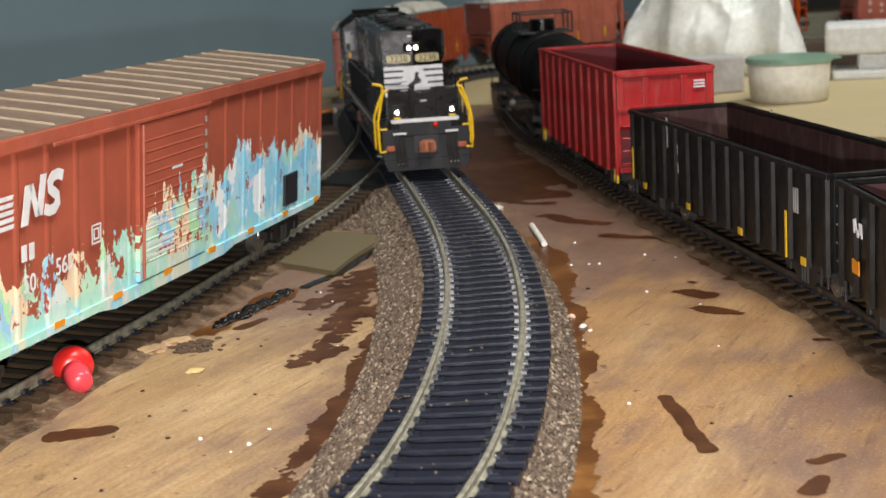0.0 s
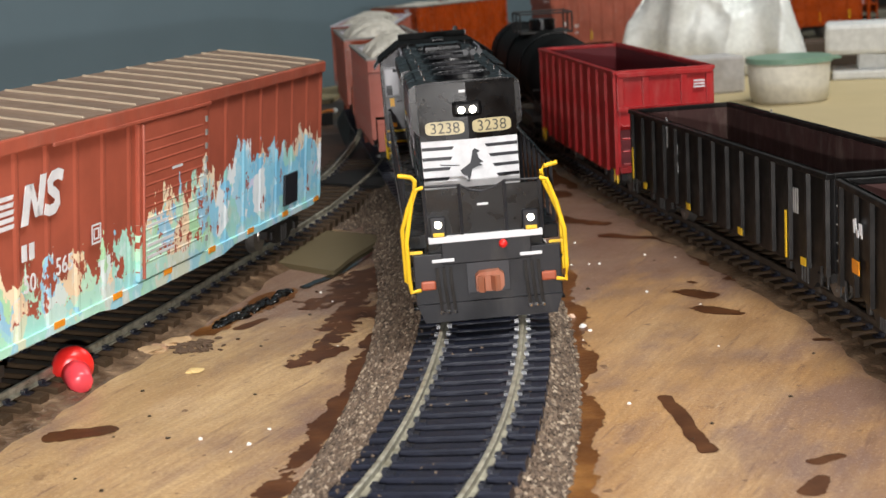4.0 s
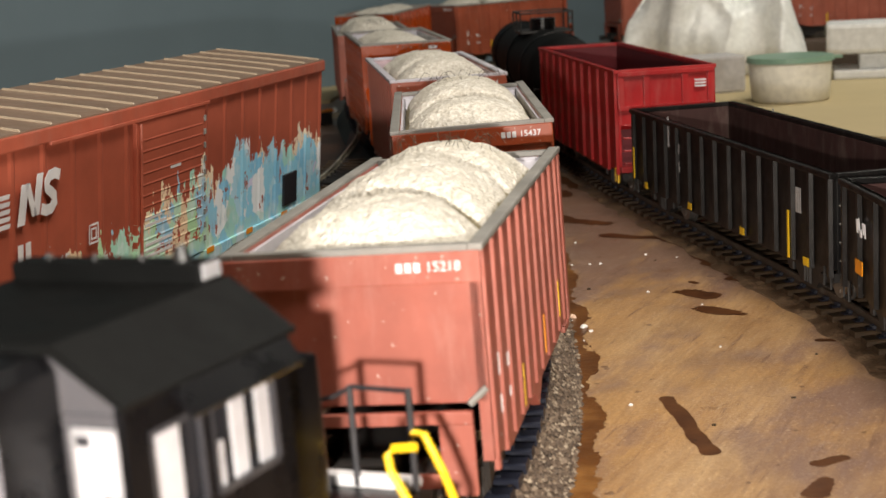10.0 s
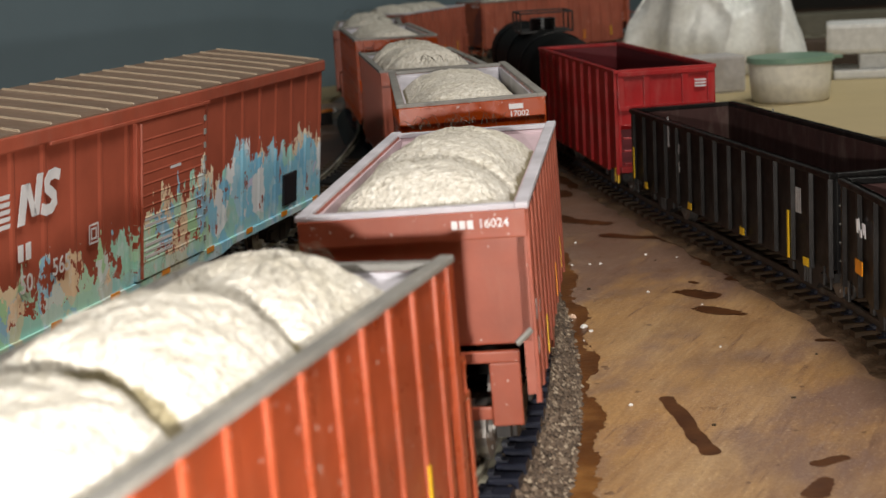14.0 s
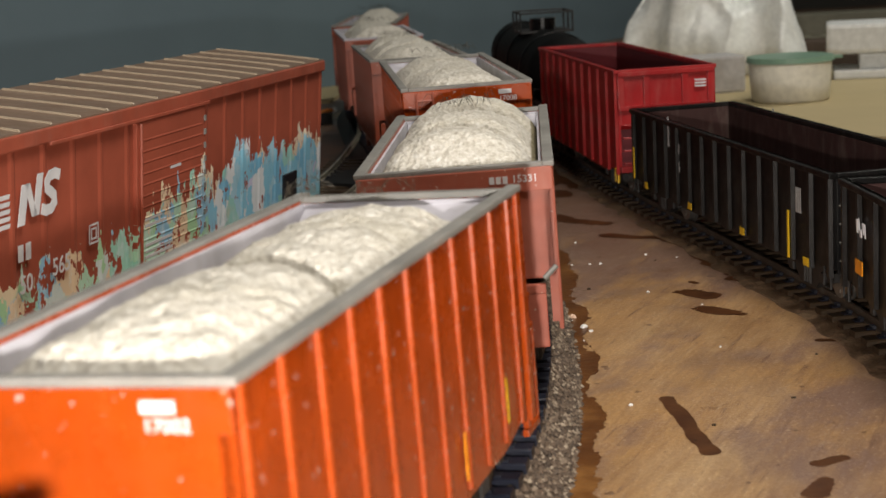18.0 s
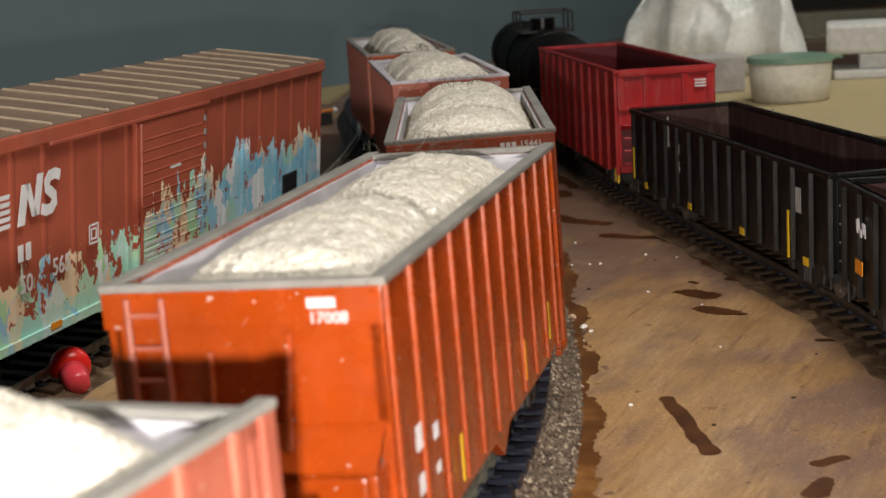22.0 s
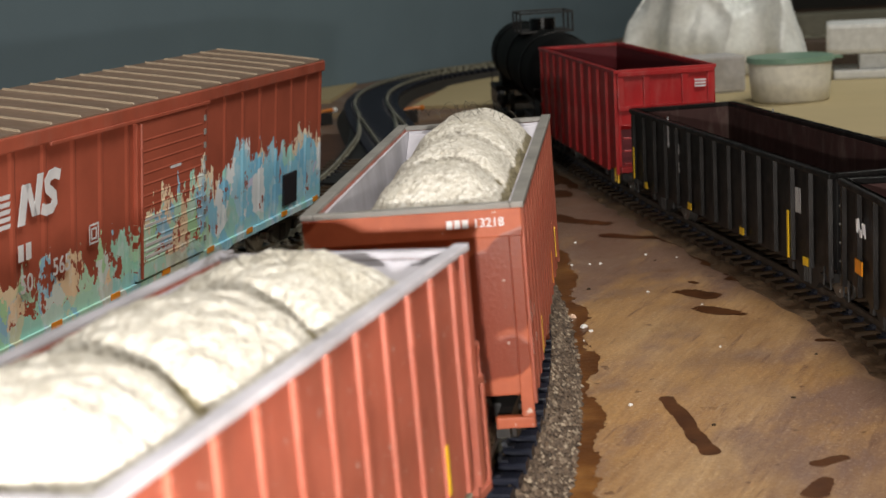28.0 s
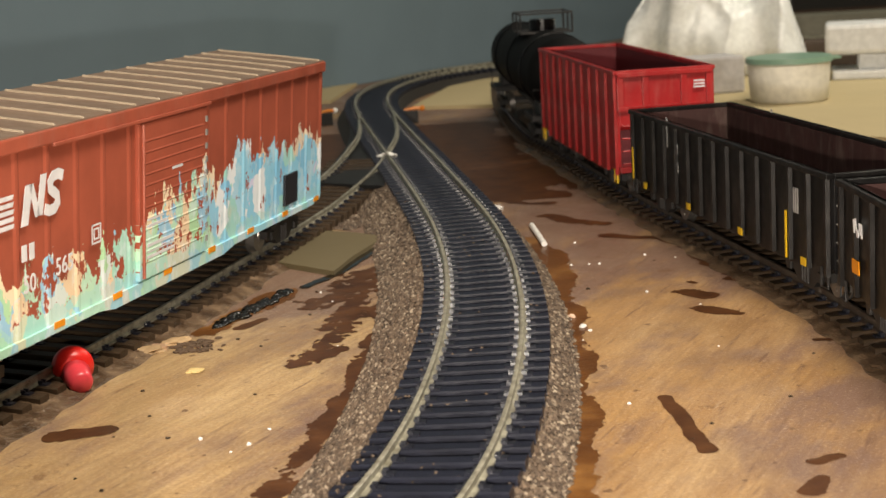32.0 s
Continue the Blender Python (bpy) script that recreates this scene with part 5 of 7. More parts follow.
    part("roof_board", box(B(), -11.0, 11.0, C1 - 2.6, C1 + 0.6, 51.2, 53.3, 0.3), ROOFBLACK, car, "low board along the front of the cab roof")
    part("board_end", box(B(), 11.0, 11.3, C1 - 2.4, C1 + 0.4, 51.7, 53.2, 0.1), FRAMES, car, "pale end of the roof board")
    for x in (-7.5, -2.0, 3.5):
        part("marker_stud", tube(B(), [(x, C1 - 1, 53.2), (x, C1 - 1, 53.8)], 0.3, 8), CHROME, car, "small bright stud")
    bm = B()
    bmesh.ops.create_cone(bm, cap_ends=True, segments=12, radius1=0.9, radius2=0.6, depth=1.4, matrix=Matrix.Translation((8.0, C1 - 1, 53.9)))
    part("roof_beacon", bm, CHROME, car, "bright roof beacon")
    bm = B()
    box(bm, -10.9, 10.9, C1 - 0.2, 200, 19.5, 40.0, 0.8)
    part("short_hood", bm, LOCOBLACK, car)
    # side railings
    for s in (-1, 1):
        post = None
        for k in range(13):
            y = 3 + k * 11.3
            m = Matrix.Translation((s * 16.3 * MM, y * MM, 0))
            if post is None:
                bm = B()
                tube(bm, [(0, 0, 17), (0, 0, 32.6)], 0.42, 6)
                box(bm, -0.5, 0.5, -0.6, 0.6, 17, 18.2)
                post = part("stanchion", bm, LOCOGREY, car)
                post.matrix_basis = m
            else:
                share(post, m, car)
        bm = B()
        tube(bm, [(s * 16.3, 2, 32.5), (s * 16.3, 143, 32.5), (s * 15.9, 155, 30.5), (s * 15.6, 157.5, 25)], 0.38, 6)
        part("handrail", bm, LOCOBLACK, car)
    # underframe
    bm = B()
    prism(bm, [(-13, 4.2), (-10, 2.8), (10, 2.8), (13, 4.2), (14, 8), (14, 13.6), (-14, 13.6), (-14, 8)], "y", 84, 128)
    part("fuel_tank", bm, LOCOBLACK, car)
    bm = B()
    for x in (-14.2, 14.2):
        tube(bm, [(x, 72, 14.2), (x, 142, 14.2)], 1.6, 12)
        tube(bm, [(x * 1.02, 60, 11.8), (x * 1.02, 84, 11.8)], 0.5, 6)
    part("air_tank", bm, LOCOBLACK, car)
    for x in (-14.2, 14.2):
        part("tank_end", box(B(), x - 0.9, x + 0.9, 128.2, 129.2, 6, 11, 0.2), plain("dull rust red", (0.20, 0.04, 0.025), 0.5), car)
    for y in (42.0, 172.0):
        truck(car, key, y, 5.8, (-20, 0, 20), LOCOGREY, 14.0)
    return car


def smooth_ball(x, y, z, r):
    bm = B()
    bmesh.ops.create_uvsphere(bm, u_segments=14, v_segments=8, radius=r, matrix=Matrix.Translation((x, y, z)))
    return bm


# ---------------------------------------------------------------- standing cars
def placed(line, car, s_front, s_rear, top, a, b):
    """Stand a car on a line: its points a and b (mm from its front) over s_front and s_rear."""
    p, q = line.at(s_front), line.at(s_rear)
    d = (q - p) / np.linalg.norm(q - p)
    o = p - d * a
    car.matrix_world = Matrix.Translation((o[0] * MM, o[1] * MM, top * MM)) @ Matrix.Rotation(math.atan2(d[1], d[0]) - math.pi / 2, 4, "Z")
    return car


def stand(car, x, y, heading, top):
    car.matrix_world = Matrix.Translation((x * MM, y * MM, top * MM)) @ Matrix.Rotation(radians(heading - 90), 4, "Z")
    return car


def boxcar():
    """Tall ribbed boxcar; the far end at y = L, its right flank seen."""
    car = root("boxcar", "red-brown ribbed boxcar covered with pale graffiti, on the siding", "boxcar")
    L, W, Z0, Z1 = 221.0, 17.4, 10.5, 53.7
    bm = B()
    box(bm, -W + 0.8, W - 0.8, 0.3, L - 0.3, Z0, Z1 - 0.5, 0.3)
    body = part("body", bm, GRAFFITI, car, "red-brown side panels with sprayed graffiti")
    GRAFFITI.node_tree.nodes["car space"].object = body
    door0, door1 = L - 130.0, L - 91.0
    for s in (-1, 1):
        rib = None
        ys = [L - 1.2, L - 13.5, L - 26, L - 38.5, L - 51, L - 63.5, L - 76, L - 88.5, L - 133, L - 146, L - 158.5, L - 171, L - 183.5, L - 196, L - 208, 1.2]
        for y in ys:
            m = Matrix.Translation((0, y * MM, 0)) @ (Matrix.Identity(4) if s > 0 else Matrix.Rotation(math.pi, 4, "Z"))
            if rib is None:
                bm = B()
                prism(bm, [(W - 0.9, -1.7), (W - 0.55, -0.5), (W - 0.55, 0.5), (W - 0.9, 1.7)], "z", Z0 + 1, Z1 - 3.4)
                rib = part("rib", bm, GRAFFITI, car)
                rib.matrix_basis = m
            else:
                share(rib, m, car)
        # sliding door with ridges
        bm = B()
        x0, x1 = sorted((s * (W - 0.9), s * (W + 0.25)))
        box(bm, x0, x1, door0, door1, Z0 + 2, Z1 - 4.2, 0.25)
        dr = part("sliding_door", bm, GRAFFITI, car, "ridged sliding door")
        ridge = None
        for k in range(12):
            z = Z0 + 6 + k * 2.6
            if ridge is None:
                bm = B()
                prism(bm, [(W + 0.2, -0.5), (W + 0.38, 0.0), (W + 0.2, 0.5)], "y", door0 + 3, door1 - 2.2)
                if s < 0:
                    bmesh.ops.rotate(bm, verts=bm.verts, cent=(0, (door0 + door1) / 2, 0), matrix=Matrix.Rotation(math.pi, 3, "Z"))
                ridge = part("door_ridge", bm, GRAFFITI, dr)
                ridge.matrix_basis = Matrix.Translation((0, 0, z * MM))
            else:
                share(ridge, Matrix.Translation((0, 0, z * MM)), dr)
        bm = B()
        for k in range(10):
            box(bm, *sorted((s * (W + 0.25), s * (W + 0.6))), door1 - 1.1, door1 - 0.2, Z1 - 8 - k * 3.4, Z1 - 6.6 - k * 3.4)
        part("door_cleats", bm, RIM, dr)
        bm = B()
        tube(bm, [(s * (W + 0.6), door0 + 1.5, Z0 + 2.5), (s * (W + 0.6), door0 + 1.5, Z1 - 4.5)], 0.4, 6)
        part("lock_rod", bm, BOXPAINT, dr)
        # top chord and sill
        bm = B()
        box(bm, *sorted((s * (W - 1.2), s * (W + 0.35))), 0, L, Z1 - 3.4, Z1 - 0.3, 0.35)
        box(bm, *sorted((s * (W + 0.1), s * (W + 0.7))), door0 - 40, door1 + 2, Z1 - 4.0, Z1 - 3.2, 0.15)
        part("top_chord", bm, BOXPAINT, car)
        bm = B()
        prism(bm, [(4, Z0 + 1.5), (L - 4, Z0 + 1.5), (L - 8, Z0 - 0.2), (door1 + 20, Z0 - 0.4), (door1 + 12, Z0 - 1.6), (door0 - 12, Z0 - 1.6), (door0 - 20, Z0 - 0.4), (8, Z0 - 0.2)], "x", *sorted((s * (W - 0.95), s * (W - 0.1))))
        part("side_sill", bm, GRAFFITI, car)
        for k in range(8):
            y = L - 6 - k * 27
            part("reflector", box(B(), *sorted((s * (W - 0.1), s * (W + 0.08))), y - 2.2, y + 2.2, Z0 + 0.6, Z0 + 2.0), ORANGE, car)
    # the dark opening low in the last panels
    part("patch_panel", box(B(), W - 0.8, W - 0.05, L - 33.0, L - 22.5, Z0 + 3.4, Z0 + 12.4, 0.1), INK, car, "black square patch")
    # roof with crossing ribs
    bm = B()
    prism(bm, [(-W + 0.2, Z1 - 0.6), (W - 0.2, Z1 - 0.6), (W - 0.2, Z1), (2, Z1 + 0.72), (-2, Z1 + 0.84), (-W + 0.2, Z1 + 1.3)], "y", 0, L)
    part("roof", bm, ROOFTIN, car, "weathered tan roof")
    first = None
    for k in range(18):
        y = 3 + k * (L - 6) / 17
        if first is None:
            bm = B()
            prism(bm, [(-W + 0.6, Z1 - 0.1), (W - 0.6, Z1 - 0.1), (W - 1.0, Z1 + 0.45), (2, Z1 + 1.12), (-2, Z1 + 1.26), (-W + 1.0, Z1 + 1.75)], "y", -0.26, 0.26)
            first = part("roof_rib", bm, plain("chalky roof rib", (0.44, 0.355, 0.26), 0.45), car, "chalky roof rib")
            first.matrix_basis = Matrix.Translation((0, y * MM, 0))
        else:
            share(first, Matrix.Translation((0, y * MM, 0)), car)
    # ends
    for y, d in ((0, -1), (L, 1)):
        bm = B()
        for k in range(9):
            z = Z0 + 3 + k * 4.3
            prism(bm, [(y - d * 0.5, z), (y + d * 0.6, z + 1.0), (y - d * 0.5, z + 2.0)], "x", -W + 3, W - 3)
        part("end_ribs", bm, BOXPAINT, car)
        coupler(car, y, d)
        bm = B()
        for z in range(13, 50, 5):
            tube(bm, [(W - 1.5, y + d * 0.2, z), (W - 1.5, y + d * 1.2, z), (W - 6.5, y + d * 1.2, z), (W - 6.5, y + d * 0.2, z)], 0.25, 5)
        part("end_grabs", bm, BOXPAINT, car)
    bm = B()
    box(bm, -4, 4, 0, L, Z0 - 1.5, Z0 + 1, 0.2)
    box(bm, -W + 2, W - 2, 8, L - 8, Z0 - 0.5, Z0 + 1, 0.2)
    part("underframe", bm, DARK, car)
    # marks on the flank: slanted white blocks, then the numbers
    X = W - 0.04
    c = L - 183
    lift = 35.6
    for k in range(5):
        z = lift + k * 1.45
        part("emblem_stripe", prism(B(), [(c - 14, z), (c - 3.0, z), (c - 2.6, z + 0.9), (c - 14, z + 0.9)], "x", X, X + 0.1), WHITE, car, "white emblem stripe")
    for pts in ([(0, 0), (2.5, 0), (4.3, 7.2), (1.8, 7.2)], [(2.9, 7.2), (4.7, 7.2), (7.0, 1.0), (5.2, 1.0)], [(5.6, 1.0), (7.8, 1.0), (9.6, 8.4), (7.4, 8.4)]):
        part("emblem_bar", prism(B(), [(c + a * 1.1, lift - 0.4 + b * 1.12) for a, b in pts], "x", X, X + 0.1), WHITE, car, "white slanted emblem bar")
    bend = [(8.7, 1.9), (10.4, 1.3), (12.4, 1.4), (13.6, 2.4), (13.4, 3.7), (12.2, 4.5), (11.0, 5.2), (10.9, 6.5), (12.0, 7.5), (14.0, 7.7), (15.8, 7.1)]
    part("emblem_band", ribbon(B(), [(c + a * 1.1, lift - 0.4 + b * 1.12) for a, b in bend], 1.15, "x", X, X + 0.1), WHITE, car, "white bent emblem band")
    bm = B()
    for k in range(2):
        box(bm, X, X + 0.1, L - 183 + k * 3.0, L - 181 + k * 3.0, 28.0, 31.4)
    part("owner_mark", bm, WHITE, car)
    words("565", 5.2, on_right(X + 0.05, L - 165.5, 24.0), WHITE, car, "car_number", bold=0.05)
    words("50", 5.2, on_right(X + 0.05, L - 180.0, 23.0), WHITE, car, "car_number", bold=0.05)
    bm = B()
    for y, z, w in ((L - 126, 26.2, 9), (L - 126, 24.6, 11), (L - 126, 20.0, 15), (L - 126, 18.6, 15), (L - 126, 17.2, 15), (L - 112, 36.5, 6)):
        box(bm, W + 0.26, W + 0.34, y, y + w, z, z + 0.7)
    part("data_bars", bm, WHITE, car)
    bm = B()
    for k in (0, 1):
        q = 2.2 - k * 0.9
        for a, b, c2, d2 in ((-q, q, -q, -q + 0.4), (-q, q, q - 0.4, q), (-q, -q + 0.4, -q, q), (q - 0.4, q, -q, q)):
            box(bm, X, X + 0.1, L - 151 + a, L - 151 + b, 28 + c2, 28 + d2)
    part("square_mark", bm, WHITE, car)
    for y in (24.0, L - 24.0):
        truck(car, "still", y, 4.9, (-9.5, 9.5), DARK)
    stand(car, -36.0 - 17.4 * 0.9636 - 221 * 0.2672, 485.0 + 17.4 * 0.2672 - 221 * 0.9636, 74.5, RAIL_LEFT)
    car.matrix_world = car.matrix_world @ Matrix.Translation((8.7 * MM, 0, 0)) @ Matrix.Rotation(radians(3.6), 4, "Y") @ Matrix.Translation((-8.7 * MM, 221 * MM, 0)) @ Matrix.Rotation(radians(-0.28), 4, "X") @ Matrix.Translation((17.4 * MM, -221 * MM, 53.7 * MM)) @ Matrix.Rotation(radians(1.7), 4, "Y") @ Matrix.Translation((-17.4 * MM, 0, -53.7 * MM))
    return car


def gondola(label, L, H, paintm, inner, ribs, tall=False, marks=True):
    """Open gondola, near end at y=0, left flank seen."""
    car = root("gondola_car", label, "gondola car", group="cars on the storage track")
    W, Z0 = 17.2, 8.6
    for s in (-1, 1):
        bm = B()
        prism(bm, [(0, Z0 + 1), (0, H), (L, H), (L, Z0 + 1), (L - 14, Z0), (L - 22, Z0 - 1.5), (22, Z0 - 1.5), (14, Z0)], "x", *sorted((s * (W - 0.9), s * (W - 1.7))))
        part("side_sheet", bm, paintm, car)
        rib = None
        for k in range(ribs):
            y = 1.6 + (L - 3.2) * k / (ribs - 1)
            m = Matrix.Translation((0, y * MM, 0)) @ (Matrix.Identity(4) if s > 0 else Matrix.Rotation(math.pi, 4, "Z"))
            if rib is None:
                bm = B()
                prism(bm, [(W - 1.0, -1.2), (W - 0.1, -0.8), (W, 0.7), (W - 1.0, 1.2)], "z", Z0 - 0.8, H - 1.2)
                rib = part("rib", bm, paintm, car)
                rib.matrix_basis = m
            else:
                share(rib, m, car)
    for y in (0.0, L - 1.2):
        part("end_sheet", box(B(), -W + 1.7, W - 1.7, y, y + 1.2, Z0 + (15 if tall and y == 0 else 0), H - 0.5, 0.2), paintm, car)
    bm = B()
    for s in (-1, 1):
        box(bm, *sorted((s * (W + 0.2), s * (W - 1.9))), -0.2, L + 0.2, H - 1.3, H, 0.25)
    for y0, y1 in ((-0.3, 1.7), (L - 1.7, L + 0.3)):
        box(bm, -W + 1.9, W - 1.9, y0, y1, H - 1.3, H - 0.03, 0.2)
    part("rim", bm, paintm, car)
    part("floor_sheet", box(B(), -W + 1.75, W - 1.75, 1.25, L - 1.25, Z0 + 0.5, Z0 + 1.5), inner, car, "dark red-brown floor")
    for s in (-1, 1):
        part("inner_side", box(B(), *sorted((s * (W - 1.75), s * (W - 2.05))), 1.3, L - 1.3, Z0 + 1.4, H - 1.4), inner, car)
    for y0, y1 in ((1.25, 1.6), (L - 1.6, L - 1.25)):
        part("inner_end", box(B(), -W + 2.1, W - 2.1, y0, y1, Z0 + 1.4, H - 1.4), inner, car)
    if tall:
        bm = B()
        box(bm, -W + 1, W - 1, -1.2, 0, H - 13.5, H - 12.0, 0.2)
        box(bm, -W + 1, W - 1, -1.4, 0.2, H - 2.2, H - 0.8, 0.2)
        for x in (-W + 2, -6.5, 6.5, W - 2):
            box(bm, x - 1.1, x + 1.1, -1.0, 0.2, H - 13, H - 1, 0.2)
        box(bm, -W + 1, W - 1, -2, 8, Z0, Z0 + 2, 0.2)
        prism(bm, [(0, Z0 + 15.5), (12, Z0 + 2), (13, Z0 + 2), (1, Z0 + 15.5)], "x", -W + 2, W - 2)
        part("end_frame", bm, paintm, car)
        bm = B()
        for k in range(3):
            box(bm, W - 7.6, W - 3.8, -1.25, -1.1, H - 5.0 - k * 1.0, H - 4.45 - k * 1.0)
        part("owner_mark", bm, WHITE, car)
    for s in (-1, 1):
        for y, z, w, h in ((L * 0.70, H - 9, 3.4, 3.0), (L * 0.70, H - 14.5, 3.0, 3.0), (L * 0.76, H - 8, 1.2, 9.0), (L * 0.12, H - 12, 3.6, 6.0)):
            for j in range(3):
                if marks:
                    part("side_mark", box(B(), *sorted((s * (W - 0.88), s * (W - 0.8))), y + j * w / 3, y + j * w / 3 + w / 5, z, z + h), plain("grey lettering", (0.42, 0.42, 0.42), 0.6), car, "worn grey lettering bar")
        for y in (L * 0.97,) if tall else (L * 0.09, L * 0.36, L * 0.63, L * 0.9) if marks else (L * 0.09, L * 0.4):
            part("reflector", box(B(), *sorted((s * (W - 0.1), s * (W + 0.1))), y - 1.5, y + 1.5, Z0 - 0.6, Z0 + 1.3), YELLOW, car)
        for y in () if tall else (L * 0.155, L - 3.5) if marks else (L * 0.155,):
            part("end_stripe", box(B(), *sorted((s * (W + 0.05), s * (W + 0.3))), y - 0.45, y + 0.45, Z0 - (0.5 if y < L / 2 else -1), Z0 + 11), YELLOW, car)
        for y in (3, L - 3):
            part("stirrup_step", tube(B(), [(s * (W - 0.6), y - 2, Z0 + 1), (s * (W - 0.6), y - 2, Z0 - 3.5), (s * (W - 0.6), y + 2, Z0 - 3.5), (s * (W - 0.6), y + 2, Z0 + 1)], 0.35, 5), YELLOW if tall else DARK, car)
    for y, d in ((0, -1), (L, 1)):
        coupler(car, y, d)
        bm = B()
        for k in range(4):
            z = Z0 + 3 + k * 4.2
            for x in (-W + 2.4, W - 7.4):
                tube(bm, [(x, y, z), (x, y + d * 1.2, z), (x + 5, y + d * 1.2, z), (x + 5, y, z)], 0.28, 5)
        part("end_grabs", bm, RIM if not tall else paintm, car)
    bm = B()
    box(bm, -3.5, 3.5, -2, L + 2, Z0 - 2, Z0 + 0.6, 0.2)
    part("centre_sill", bm, DARK, car)
    for y in (22.0, L - 22.0):
        truck(car, "still", y, 4.9, (-9.5, 9.5), DARK)
    return car


TANKBLACK = plain("dull tank black", (0.003, 0.003, 0.003), 0.7)
TANKBLACK.node_tree.nodes["Principled BSDF"].inputs["Specular IOR Level"].default_value = 0.12


def tank_car():
    car = root("tank_car", "black cylindrical tank car with a domed end and top walkway", "tank car", group="cars on the storage track")
    L, R, ZC = 165.0, 16.0, 29.0
    bm = B()
    ys = [(-3.0, 0.0), (-2.6, 5.0), (-1.4, 9.5), (0.6, 13.0), (3.6, 15.2), (7, R), (L - 7, R), (L - 3.6, 15.2), (L - 0.6, 13.0), (L + 1.4, 9.5), (L + 2.6, 5), (L + 3, 0.0)]
    rings = [[bm.verts.new((math.cos(a) * max(r, 0.05), y, ZC + math.sin(a) * max(r, 0.05))) for a in [2 * math.pi * k / 40 for k in range(40)]] for y, r in ys]
    for a, b in zip(rings, rings[1:]):
        for k in range(40):
            bm.faces.new((a[k], a[(k + 1) % 40], b[(k + 1) % 40], b[k]))
    smooth(part("tank", bm, TANKBLACK, car))
    for y in (30, 82, 135):
        ring = [(math.cos(a) * (R + 0.2), y, ZC + math.sin(a) * (R + 0.2)) for a in [2 * math.pi * k / 40 for k in range(41)]]
        part("tank_band", tube(B(), ring, 0.6, 6, False), LOCOBLACK, car)
    bm = B()
    bmesh.ops.create_cone(bm, cap_ends=True, segments=24, radius1=6, radius2=6, depth=6, matrix=Matrix.Translation((0, 70, ZC + R + 2)))
    part("dome", bm, LOCOBLACK, car)
    bm = B()
    box(bm, -12, 12, 56, 84, ZC + R - 1.2, ZC + R - 0.4, 0.1)
    for x in (-12, 12):
        for y in (56, 70, 84):
            tube(bm, [(x, y, ZC + R - 1), (x, y, ZC + R + 8)], 0.45, 6)
        tube(bm, [(x, 56, ZC + R + 8), (x, 84, ZC + R + 8)], 0.45, 6)
    for y in (56, 84):
        tube(bm, [(-12, y, ZC + R + 8), (12, y, ZC + R + 8)], 0.45, 6)
    part("top_walkway", bm, DARK, car, "railed walkway round the dome")
    bm = B()
    for y0, y1 in ((-6, 22), (L - 22, L + 6)):
        box(bm, -16, 16, y0, y1, 10.5, 13, 0.3)
        box(bm, -12, 12, y0 + 6, y1 - 6, 12.5, 18, 0.4)
    box(bm, -3.5, 3.5, -6, L + 6, 8.5, 11, 0.2)
    part("underframe", bm, DARK, car)
    for y in (-5, L + 5):
        part("end_railing", tube(B(), [(-15, y, 12), (-15, y, 24), (15, y, 24), (15, y, 12)], 0.4, 6), DARK, car)
    for y, d in ((-6, -1), (L + 6, 1)):
        coupler(car, y, d)
    for y in (16.0, L - 16.0):
        truck(car, "still", y, 4.9, (-9.5, 9.5), DARK)
    return car


def on_storage(car, y_near, a, b):
    """Stand on the storage track so that the car's near end lies at that distance up the board."""
    s = right_line.s[np.argmin(abs(right_line.d[:, 1] - y_near))]
    return placed(right_line, car, s + a, s + b, RAIL_RIGHT, a, b)


boxcar()
on_storage(gondola("weathered black gondola with worn grey marks and a dark red inside", 158.0, 31.5, GONBLACK, GONIN, 15), 350, 22, 136)
scrawled = on_storage(gondola("second black gondola with a pale scrawl on its flank", 158.0, 31.5, GONBLACK, GONIN, 15, marks=False), 184, 22, 136)
for y, z, w, h in ((138.5, 21.6, 0.7, 3.0), (139.8, 22.2, 0.6, 2.4), (141.0, 21.4, 1.2, 1.6), (142.6, 22.6, 0.6, 2.6), (143.8, 22.0, 0.8, 2.8)):
    part("scrawl_bar", prism(B(), [(y, z), (y + w, z), (y + w + 0.5, z + h), (y + 0.5, z + h)], "x", -17.4, -17.2), WHITE, scrawled, "pale scrawl bar")
part("side_reflector", box(B(), -17.4, -17.15, 141.0, 145.8, 13.2, 16.2), ORANGE, scrawled, "square orange reflector")
on_storage(gondola("tall scarlet gondola with ribbed sides and recessed end", 134.0, 42.5, GONRED, plain("deep red inside", (0.10, 0.006, 0.010), 0.5), 11, True, False), 522, 20, 114)
on_storage(tank_car(), 672, 16, 149)

